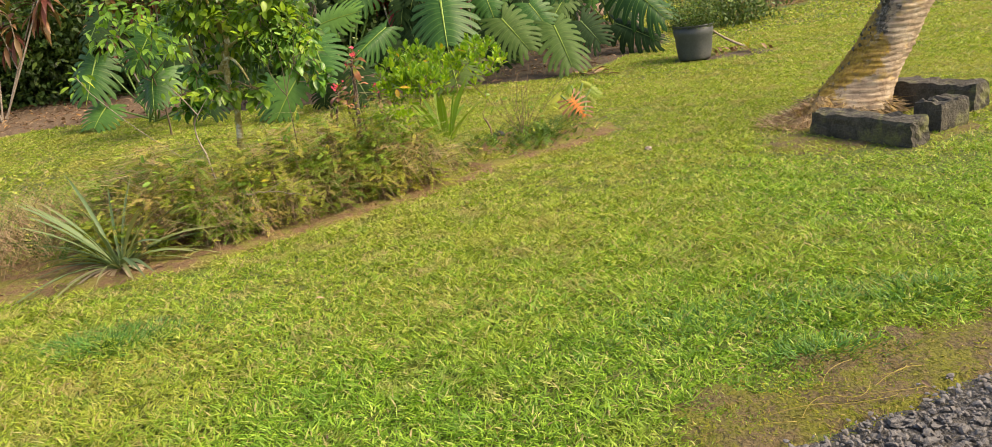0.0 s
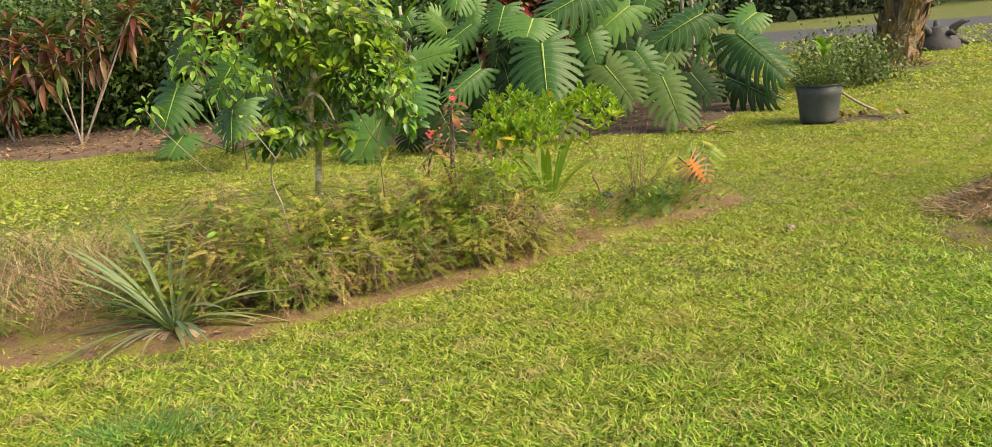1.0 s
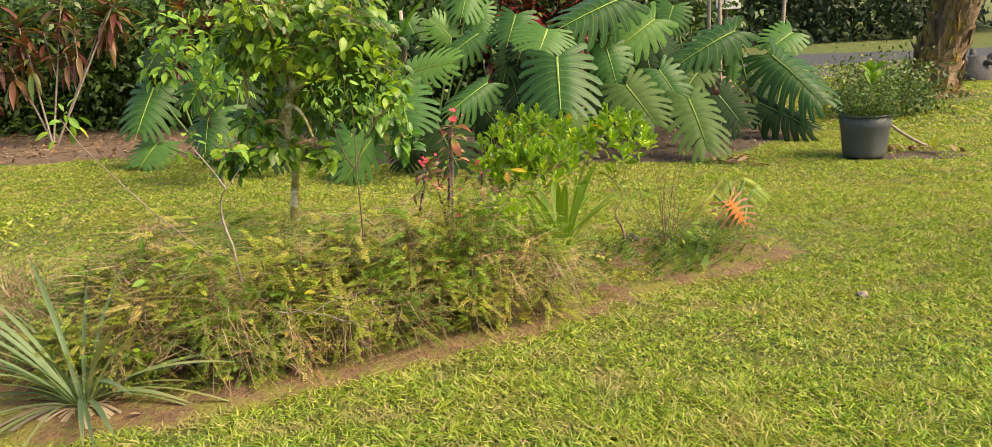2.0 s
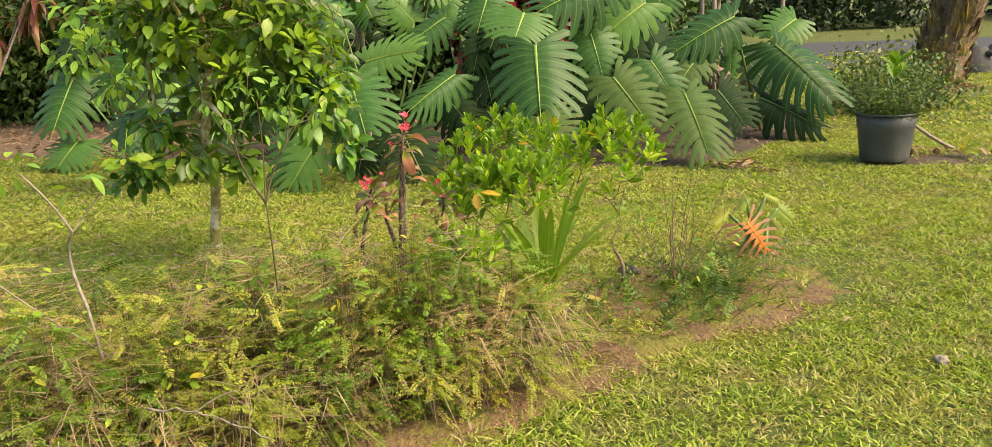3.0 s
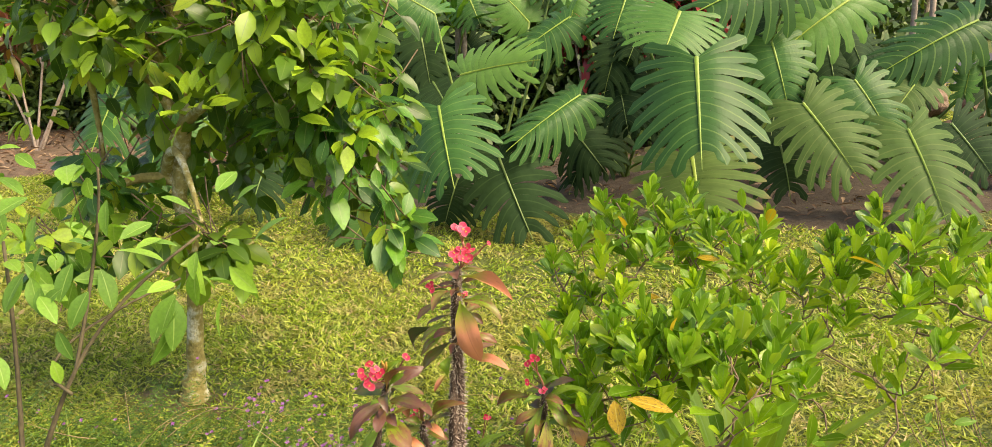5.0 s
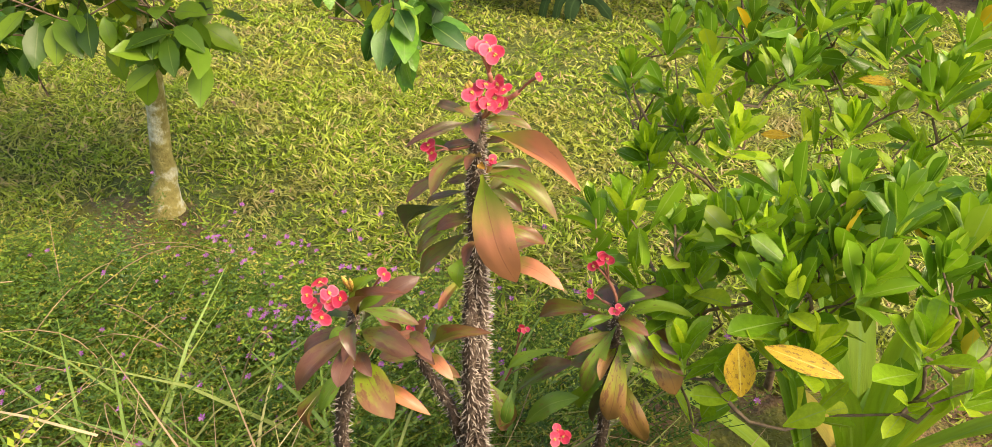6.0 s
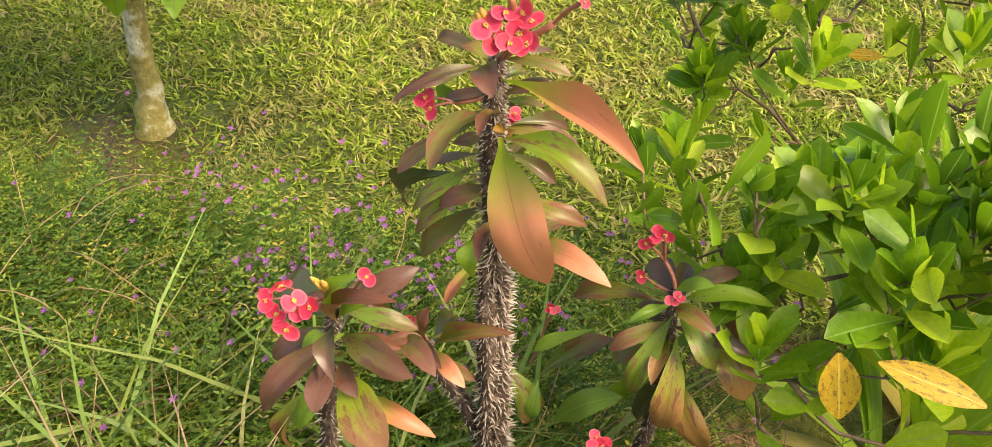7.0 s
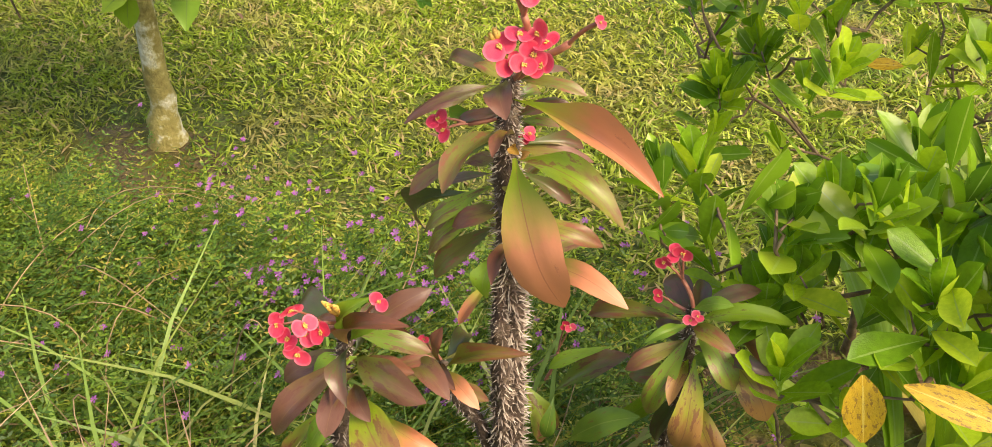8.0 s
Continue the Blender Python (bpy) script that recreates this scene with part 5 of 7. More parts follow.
thicket("hedge", (-15, 14.3, 0.0, -3.4, 16.0, 2.0), 72000, 0.12, "dense dark green hedge behind the ti plants", HEDGE, 1)
thicket("hedge", (-3.6, 12.9, 0.0, 1.1, 14.4, 1.85), 34000, 0.11, "dark hedge behind the monstera clump", HEDGE, 2)
thicket("far_woods", (-30, 34, 0.0, 45, 44, 9.0), 30000, 0.55, "dark woodland beyond the road", FAR, 3, 1.6)
thicket("roadside_bushes", (-8.0, 31.5, 0.0, 12.0, 33.5, 3.0), 14000, 0.24, "shrubs along the far roadside", FAR, 4, 0.5)

thicket("hedge", (-20, 17.0, 0.0, 1.5, 18.5, 3.2), 30000, 0.18, "tall dark shrubs behind the hedge", FAR, 8, 0.5)

thicket("shrub", (2.75, 12.3, 0.0, 3.65, 13.2, 0.42), 3600, 0.06, "dull green twiggy shrub before the road", POT_WEED, 12, 0.20)

# scrap heap by the road
heap = thing("dark_stump", (5.839, 16.599, 0), "low blackened stump with broken roots near the road", "stump")
for i, a in enumerate(np.arange(9) * 0.72):
    pts = bow((5.839, 16.599, 0.0), (5.839 + 0.5 * math.cos(a), 16.599 + 0.3 * math.sin(a), 0.05 + 0.2 * (i % 3)), 0.12, n=5)
    part("root", mesh_np("root", *tube(pts, np.linspace(0.10, 0.03, 5), 7)[:2], mats=[SCRAP]), heap)
part("core", mesh_np("core", *(lambda c: (c[0] + [5.839, 16.599, 0], c[1]))(lathe([(0.36, 0), (0.34, 0.12), (0.2, 0.24), (0.16, 0.36), (0.05, 0.38), (0, 0.36)], 14)), mats=[SCRAP]), heap)

# stacked rocks and posts behind the sprawling monstera
r = np.random.default_rng(77)


def rock(at, size, seed, label, group="", mat=ROCK):
    bm = bmesh.new()
    bmesh.ops.create_icosphere(bm, subdivisions=3, radius=1.0)
    for vert in bm.verts:
        c = vert.co.copy()
        f = 1 + 0.35 * noise.noise(c * 1.3 + Vector((seed, 0, 0))) + 0.12 * noise.noise(c * 4 + Vector((0, seed, 0)))
        vert.co = Vector((c.x * size[0], c.y * size[1], c.z * size[2])) * f
    for f in bm.faces:
        f.smooth = False
    me = bpy.data.meshes.new("rock")
    bm.to_mesh(me)
    bm.free()
    me.materials.append(mat)
    ob = thing("rock", at, label, "rock", group, data=me)
    ob.rotation_euler = (0, 0, seed * 1.3)
    return ob


for i, (x, y, z, s) in enumerate(((1.057, 12.501, 0.141, 0.216), (1.415, 12.439, 0.14, 0.198), (1.767, 12.43, 0.12, 0.18), (1.238, 12.496, 0.45, 0.18), (1.592, 12.435, 0.39, 0.153), (0.786, 12.642, 0.133, 0.18))):
    rock((x, y, z), (s, s * 0.8, s * 0.75), i + 2, "rough brown rock in a low pile behind the plants", "rock pile")
for x, y, lean in ((1.024, 12.298, 0.02), (1.166, 12.222, -0.03), (1.892, 12.704, 0.10)):
    thing("pale_stake", (0, 0, 0), "thin pale wooden stake standing among the plants", "stake", "stakes",
          data=mesh_np("pale_stake", *tube(bow((x, y, 0), (x + lean, y, 1.9), 0, (0.01, 0, 0), 5), 0.022, 8)[:2], mats=[CANE]))

# slender palm behind the citrus tree
def slender_palm():
    r = np.random.default_rng(91)
    t = thing("slender_palm", (-2.418, 11.269, 0), "slender young palm with pale stems behind the citrus tree", "palm")
    for dx, lean in ((0.0, 0.06), (0.10, -0.02)):
        part("stem", mesh_np("stem", *tube(bow((-2.418 + dx, 11.269, 0), (-2.388 + dx + lean, 11.239, 1.5), 0, (0.02, 0, 0), 8), np.linspace(0.030, 0.022, 8), 8)[:2], mats=[CANE]), t)
    n = 26
    a = np.arange(n) * 2.4
    d = unit(np.stack([np.cos(a), np.sin(a), np.linspace(0.1, 2.2, n)], 1))
    m4 = frames_at(np.tile([-2.348, 11.239, 1.15], (n, 1)) + d * 0.03, d, (0, 0, 1), r.uniform(0.5, 0.8, n))
    data = leaf_data("palm_leaf", blade(8, 0.07, "lance", 0.4, -0.45), CITRUS_PART)
    for i in range(n):
        part("leaf", data, t, matrix=to_matrix(m4[i]))


slender_palm()

# grey letterbox on a post, glimpsed above the monstera
box_at = (1.415, 13.43, 0.0)
letterbox = thing("letterbox", box_at, "pale grey letterbox on a thin post", "letterbox")
part("post", mesh_np("post", *tube(np.array([(1.415, 13.43, 0.0), (1.415, 13.43, 0.7), (1.415, 13.43, 1.33)]), 0.03, 8)[:2], mats=[TWIG]), letterbox)
bm = bmesh.new()
bmesh.ops.create_cube(bm, size=1.0, matrix=Matrix.Translation((1.415, 13.43, 1.42)) @ Matrix.Diagonal((0.30, 0.42, 0.20, 1)))
bmesh.ops.bevel(bm, geom=[e for e in bm.edges if abs((e.verts[0].co - e.verts[1].co).y) > 0.1 and e.verts[0].co.z > 1.45], offset=0.08, segments=5, affect="EDGES")
me = bpy.data.meshes.new("box")
bm.to_mesh(me)
bm.free()
me.materials.append(WALL)
part("box", me, letterbox)

# ---- fallen leaves ----
def strew(name, box, n, size, label, seed, poly=None, height=0.03):
    r = np.random.default_rng(seed)
    x, y = r.uniform(box[0], box[2], n), r.uniform(box[1], box[3], n)
    if poly is not None:
        k = within(poly, x, y)
        x, y = x[k], y[k]
    p = np.stack([x, y, r.uniform(0.012, height, len(x))], 1)
    d = unit(r.normal(0, 1, (len(x), 3)) * [1, 1, 0.15])
    v, q, u = scatter(blade(3, 0.3, "lance", 0.5, -0.25), frames_at(p, d, unit(np.array([0, 0, 1]) + r.normal(0, 0.25, (len(x), 3))), size * r.uniform(0.5, 1.4, len(x))))
    thing(name, label=label, category="fallen leaves", kind="stuff", data=mesh_np(name, v, q, uv=u, mats=[LITTER]))


strew("fallen_leaves", (-14, 9.9, -3.2, 15.5), 6500, 0.085, "red-brown fallen ti leaves covering the ground", 5, LITTERED, 0.07)
strew("fallen_leaves", (-3.8, 9.2, 2.3, 13.0), 1500, 0.08, "brown fallen leaves under the monstera", 6, SHADED, 0.05)
strew("fallen_leaves", (-3.0, 4.2, 1.0, 7.6), 160, 0.06, "small dry leaves on the bed's bare soil", 7, BED, 0.04)
strew("fallen_leaves", (-6.0, 2.0, 5.0, 10.0), 90, 0.04, "scattered dry leaves on the lawn", 8, None, 0.04)
strew("fallen_leaves", (0.72, 9.55, 1.12, 9.85), 22, 0.13, "dry curled leaves under the fading monstera leaf", 9, None, 0.06)


# ---- spiny red-flowered shrub ----
thorn = thing("crown_of_thorns", (-1.17, 6.55, 0), "spiny crown of thorns shrub with pink-red flowers and reddening leaves", "flowering shrub")


def spiny_stem(pts, r0, r1, count, seed, name="stem", long=1.0):
    r = np.random.default_rng(seed)
    n = 34
    fine = np.linspace(0, 1, n)
    old = np.linspace(0, 1, len(pts))
    pts = np.stack([np.interp(fine, old, np.array(pts)[:, i]) for i in range(3)], 1)
    pts[1:-1] = (pts[:-2] + 2 * pts[1:-1] + pts[2:]) / 4
    rad = np.interp(fine, [0, 0.55, 0.97, 1], [r0, (r0 + r1) * 0.5, r1, r1 * 0.3])
    v, q, u = tube(pts, rad * r.uniform(0.86, 1.14, n), 12)
    stem = part(name, mesh_np(name, v + r.normal(0, 0.0010, v.shape), q, uv=u, mats=[SPINY]), thorn, "dark brown stem crowded with pale spines")
    s = np.sort(r.random(count) ** 1.3)
    c = np.stack([np.interp(s, fine, pts[:, i]) for i in range(3)], 1)
    a = np.arange(count) * 2.4 + r.normal(0, 0.3, count)
    t = unit(np.stack([np.interp(s, fine, np.gradient(pts[:, i])) for i in range(3)], 1))
    e1 = unit(np.cross(t, [0.3, 0.9, 0.1]))
    e2 = np.cross(t, e1)
    out = e1 * np.cos(a)[:, None] + e2 * np.sin(a)[:, None]
    d = unit(out + r.normal(0, 0.30, (count, 3)) + [0, 0, 0.1])
    ln = long * r.uniform(0.005, 0.0135, count) * np.interp(s, [0, 0.5, 0.75, 1], [1.0, 1.0, 0.62, 0.40])
    base = c + out * np.interp(s, fine, rad)[:, None] * 0.90
    k1 = unit(np.cross(d, [0.1, 0.2, 1.0]))
    k2 = np.cross(d, k1)
    w = (ln * 0.10 + 0.0003)[:, None]
    vs = np.stack([base + k1 * w, base - 0.5 * k1 * w + 0.87 * k2 * w, base - 0.5 * k1 * w - 0.87 * k2 * w, base + d * ln[:, None]], 1).reshape(-1, 3)
    uv = np.tile(np.array([(0, 0), (0.5, 0), (1, 0), (0.5, 1)]), (count, 1))
    tri = np.array([(0, 1, 3), (1, 2, 3), (2, 0, 3)])
    part("spine_cover", mesh_np("spine_cover", vs, None, (tri[None] + (np.arange(count) * 4)[:, None, None]).reshape(-1, 3), uv=uv, mats=[SPINE], smooth=False), stem, "pale grey spines", kind="stuff")
    return pts


spiny_stem([(-1.165, 6.53, 0.0), (-1.125, 6.455, 0.35), (-1.096, 6.40, 0.63), (-1.080, 6.36, 0.80), (-1.070, 6.352, 0.872)], 0.015, 0.0062, 2900, 1)
spiny_stem([(-1.17, 6.52, 0.02), (-1.138, 6.455, 0.33), (-1.108, 6.392, 0.56), (-1.100, 6.386, 0.66)], 0.0105, 0.006, 1100, 21, "side_stem")
spiny_stem([(-1.155, 6.51, 0.18), (-1.15, 6.43, 0.42), (-1.172, 6.39, 0.53), (-1.160, 6.38, 0.556)], 0.0085, 0.0045, 420, 2, "side_stem", 0.8)
spiny_stem([(-1.30, 6.43, 0.0), (-1.262, 6.33, 0.44), (-1.215, 6.30, 0.62), (-1.197, 6.295, 0.675)], 0.010, 0.0050, 600, 3, "side_stem", 0.8)
spiny_stem([(-1.02, 6.56, 0.0), (-0.96, 6.49, 0.35), (-0.945, 6.46, 0.54), (-0.943, 6.448, 0.605)], 0.009, 0.0050, 520, 4, "side_stem", 0.8)


def thorn_blade(arch, fold, roll, wave, twist, seed):
    """A thick leaf of length 1: wedge base, widest past the middle, bluntly pointed, arched and wavy."""
    r = np.random.default_rng(seed)
    n, k = 14, 6
    ph = r.uniform(0, 6, 3)
    vs, us, qs = [], [], []
    for i in range(n + 1):
        v = i / n
        w = np.interp(v, [0, 0.08, 0.25, 0.45, 0.62, 0.78, 0.90, 0.97, 1.0], [0.07, 0.14, 0.52, 0.86, 1.0, 0.92, 0.64, 0.30, 0.05])
        lean = 0.05 * math.sin(3 * v + ph[0])
        for j in range(k + 1):
            e = j / k * 2 - 1
            x = e * w * 0.5 * (1 + 0.05 * math.sin(11 * v + ph[1] + e))
            z = arch * 4 * v * (1 - v) + fold * abs(x) * 0.5 + roll * x * x + 1.8 * wave * abs(e) ** 2 * math.sin(8 * v + ph[2] + 1.5 * e) * w - 0.55 * max(0.0, v - 0.62) ** 2 * (1 + ph[0] / 3)
            a = twist * (v - 0.3)
            vs.append((x * math.cos(a) + lean * 0.4, v, z + x * math.sin(a) * 0.35))
            us.append((j / k, v))
    for i in range(n):
        for j in range(k):
            o = i * (k + 1) + j
            qs.append((o, o + 1, o + k + 2, o + k + 1))
    return np.array(vs), np.array(qs), np.array(us)


THORN_MATS = [THORN_SALMON, THORN_LEAF, THORN_OLIVE, THORN_DARK, THORN_MAROON, THORN_GREEN]
THORN_LEAVES = {}


def thorn_leaves(rows):
    for i, (bx, by, bz, tx, ty, tz, w, kind) in enumerate(rows):
        key = (kind, i % 4)
        if key not in THORN_LEAVES:
            sh = ((0.05, 0.16, -0.10, 0.012, 0.2), (0.10, 0.22, -0.25, 0.02, -0.5), (0.14, 0.10, 0.30, 0.025, 0.6), (0.07, 0.26, 0.15, 0.018, -0.3))[i % 4]
            v, q, u = thorn_blade(*sh, seed=kind * 7 + i)
            THORN_LEAVES[key] = mesh_np("thorn_leaf", v, q, uv=u, mats=[THORN_MATS[kind]])
        b, tip = np.array([bx, by, bz]), np.array([tx, ty, tz])
        ln = np.linalg.norm(tip - b)
        up = np.array([0.3 * math.sin(i * 2.3), -0.45, 0.8])
        m4 = frames_at(b, tip - b, up, ln * 1.04, w * 0.94)[0]
        part("leaf", THORN_LEAVES[key], thorn, "", to_matrix(m4))


thorn_leaves([
    (-1.080, 6.365, 0.863, -1.135, 6.400, 0.861, 0.014, 3), (-1.083, 6.360, 0.858, -1.133, 6.320, 0.851, 0.015, 4), (-1.073, 6.345, 0.869, -1.065, 6.310, 0.866, 0.020, 4),
    (-1.069, 6.350, 0.854, -0.968, 6.280, 0.848, 0.020, 0), (-1.069, 6.360, 0.864, -1.023, 6.350, 0.865, 0.012, 2), (-1.068, 6.370, 0.861, -1.039, 6.400, 0.852, 0.009, 3),
    (-1.087, 6.370, 0.818, -1.138, 6.400, 0.802, 0.008, 5), (-1.084, 6.355, 0.826, -1.105, 6.300, 0.821, 0.024, 2), (-1.089, 6.365, 0.811, -1.144, 6.330, 0.788, 0.016, 4)])
thorn_leaves([
    (-1.097, 6.385, 0.770, -1.156, 6.400, 0.741, 0.011, 3), (-1.095, 6.380, 0.763, -1.153, 6.360, 0.728, 0.017, 1), (-1.103, 6.390, 0.746, -1.191, 6.420, 0.691, 0.014, 3),
    (-1.075, 6.375, 0.804, -1.031, 6.400, 0.793, 0.012, 3), (-1.073, 6.370, 0.827, -1.043, 6.360, 0.832, 0.009, 4), (-1.070, 6.345, 0.811, -1.031, 6.290, 0.731, 0.049, 0),
    (-1.069, 6.350, 0.807, -0.993, 6.310, 0.803, 0.027, 1), (-1.073, 6.375, 0.781, -1.036, 6.370, 0.762, 0.013, 3), (-1.082, 6.380, 0.825, -1.074, 6.420, 0.782, 0.009, 3)])
thorn_leaves([
    (-1.097, 6.390, 0.718, -1.156, 6.370, 0.675, 0.023, 2), (-1.099, 6.390, 0.744, -1.158, 6.370, 0.697, 0.021, 1), (-1.097, 6.385, 0.694, -1.109, 6.360, 0.667, 0.021, 5),
    (-1.108, 6.390, 0.659, -1.131, 6.360, 0.632, 0.012, 0), (-1.072, 6.400, 0.678, -1.000, 6.350, 0.698, 0.024, 0), (-1.085, 6.400, 0.692, -1.047, 6.440, 0.667, 0.017, 3),
    (-1.201, 6.400, 0.538, -1.215, 6.380, 0.600, 0.016, 2)])
thorn_leaves([
    (-1.210, 6.310, 0.642, -1.289, 6.360, 0.635, 0.041, 3), (-1.201, 6.310, 0.648, -1.144, 6.330, 0.691, 0.021, 4), (-1.200, 6.300, 0.649, -1.141, 6.260, 0.722, 0.021, 2),
    (-1.202, 6.295, 0.641, -1.255, 6.240, 0.600, 0.028, 4), (-1.203, 6.290, 0.632, -1.204, 6.240, 0.613, 0.024, 4), (-1.198, 6.300, 0.636, -1.126, 6.250, 0.661, 0.028, 4),
    (-1.165, 6.330, 0.607, -1.122, 6.290, 0.623, 0.025, 4), (-1.200, 6.290, 0.615, -1.178, 6.260, 0.617, 0.020, 4), (-1.203, 6.290, 0.605, -1.149, 6.230, 0.597, 0.041, 1),
    (-1.215, 6.300, 0.591, -1.249, 6.270, 0.542, 0.020, 5), (-1.197, 6.310, 0.555, -1.131, 6.280, 0.556, 0.019, 0), (-1.196, 6.290, 0.672, -1.174, 6.270, 0.727, 0.013, 5)])
thorn_leaves([
    (-1.209, 6.310, 0.633, -1.267, 6.290, 0.608, 0.023, 4), (-1.199, 6.300, 0.654, -1.166, 6.280, 0.699, 0.014, 5), (-1.229, 6.310, 0.562, -1.278, 6.280, 0.494, 0.023, 1),
    (-1.157, 6.380, 0.551, -1.087, 6.350, 0.618, 0.017, 2), (-1.159, 6.375, 0.555, -1.119, 6.340, 0.559, 0.018, 0), (-1.163, 6.385, 0.549, -1.162, 6.380, 0.595, 0.016, 2),
    (-1.169, 6.390, 0.540, -1.193, 6.370, 0.566, 0.014, 4)])
thorn_leaves([
    (-0.942, 6.450, 0.571, -0.978, 6.410, 0.497, 0.024, 1), (-0.936, 6.440, 0.549, -0.942, 6.400, 0.465, 0.034, 1), (-0.949, 6.470, 0.566, -1.042, 6.480, 0.553, 0.019, 2),
    (-0.945, 6.450, 0.582, -0.976, 6.420, 0.586, 0.012, 5), (-0.943, 6.490, 0.550, -0.969, 6.530, 0.573, 0.032, 3), (-0.940, 6.470, 0.534, -0.999, 6.470, 0.513, 0.014, 4),
    (-0.938, 6.490, 0.482, -1.006, 6.490, 0.390, 0.023, 5), (-0.936, 6.480, 0.476, -0.973, 6.460, 0.400, 0.022, 3), (-1.025, 6.520, 0.469, -1.091, 6.500, 0.447, 0.016, 5),
    (-1.078, 6.470, 0.429, -1.085, 6.450, 0.387, 0.019, 5)])
thorn_leaves([
    (-0.941, 6.450, 0.584, -0.899, 6.414, 0.548, 0.027, 1), (-0.920, 6.460, 0.557, -0.865, 6.424, 0.504, 0.038, 1), (-0.937, 6.470, 0.572, -0.862, 6.461, 0.595, 0.022, 5),
    (-0.914, 6.500, 0.553, -0.864, 6.482, 0.522, 0.031, 2), (-0.942, 6.440, 0.610, -0.917, 6.422, 0.638, 0.016, 5), (-0.945, 6.46, 0.50, -0.900, 6.42, 0.42, 0.034, 1),
    (-1.118, 6.500, 0.410, -1.086, 6.478, 0.348, 0.038, 1), (-1.095, 6.550, 0.351, -1.024, 6.572, 0.407, 0.031, 4), (-1.058, 6.450, 0.389, -1.000, 6.428, 0.468, 0.034, 5)])


def leaf_whorl(c, axis, n, size, seed, kinds=(1, 2, 3, 4, 5)):
    """Small leaves that crowd a shoot."""
    r = np.random.default_rng(seed)
    rows = []
    for i in range(n):
        a = i * 2.4 + r.uniform(0, 0.6)
        b = np.array(c) - np.array(axis) * 0.05 * i / n
        d = unit(np.array([math.cos(a), math.sin(a) * 0.8, r.uniform(-0.35, 0.45)])) * size * r.uniform(0.6, 1.15)
        rows.append((*b, *(b + d), size * r.uniform(0.22, 0.36), kinds[r.integers(len(kinds))]))
    thorn_leaves(rows)


leaf_whorl((-1.071, 6.355, 0.868), (0, 0, 1), 8, 0.040, 1, (2, 3, 4))
leaf_whorl((-1.085, 6.375, 0.80), (-0.2, 0.2, 2.2), 9, 0.060, 2, (3, 4, 2))
leaf_whorl((-1.198, 6.30, 0.665), (0, 0, 1.4), 10, 0.060, 3, (4, 2, 3, 5))
leaf_whorl((-1.162, 6.385, 0.556), (0, 0, 0.6), 6, 0.055, 4, (4, 2, 3))
leaf_whorl((-0.943, 6.455, 0.595), (0, 0, 1.8), 10, 0.070, 5, (1, 2, 5, 3))


def bract_mesh(seed):
    """Two round, slightly cupped bracts facing +z, overlapping at the flower's middle."""
    r = np.random.default_rng(seed)
    vs, qs, us, n = [], [], [], 0
    rings, turns = 6, 18
    for side in (-1, 1):
        tilt, big = r.uniform(0.05, 0.30), r.uniform(0.92, 1.06)
        for i in range(rings + 1):
            rr = i / rings
            for j in range(turns):
                a = j / turns * 2 * math.pi
                rad = rr * 0.50 * big * (1 + 0.03 * math.sin(3 * a + seed))
                x, y = rad * math.sin(a) * 1.12, side * (0.36 + rad * math.cos(a))
                vs.append((x, y, tilt * abs(y) + 0.30 * rad ** 2 + 0.05 * side + 0.025 * math.sin(4 * a + seed) * rr * rr))
                us.append((j / turns, rr))
        for i in range(rings):
            for j in range(turns):
                o, k = n + i * turns, (j + 1) % turns
                qs.append((o + j, o + k, o + turns + k, o + turns + j))
        n += (rings + 1) * turns
    return mesh_np("bract", vs, qs, uv=us, mats=[BRACT])


def eye_mesh(seed):
    """A knobbly cup of small lobes."""
    r = np.random.default_rng(seed)
    chunks = []
    for i in range(7):
        a = i * 0.9 + r.uniform(0, 0.4)
        tip = np.array([math.cos(a), math.sin(a), 0]) * r.uniform(0.10, 0.22) + [0, 0, r.uniform(0.10, 0.22)]
        chunks.append(tube(bow((0, 0, 0.02), tip, 0.03, n=4), np.array([0.05, 0.055, 0.06, 0.035]) * r.uniform(0.8, 1.2), 5))
    return mesh_np("flower_eye", *fuse(chunks)[:2], mats=[FLOWER_EYE])


BRACTS = [bract_mesh(i) for i in range(4)]
EYES = [eye_mesh(i) for i in range(3)]


def ball_places(c, s, n, seed):
    r = np.random.default_rng(seed)
    o = unit(r.normal(0, 1, (n, 3)) + [0, -0.8, 0.5])
    return np.array(c) + o * np.array(s) * r.uniform(0.75, 1.0, (n, 1))


bv, bq, bu = thorn_blade(0.25, 0.5, 0.6, 0.08, 0.8, 5)
BRACT_DRY = mesh_np("withered_bract", bv * [1.0, 1.0, 1.0], bq, uv=bu, mats=[WITHERED])


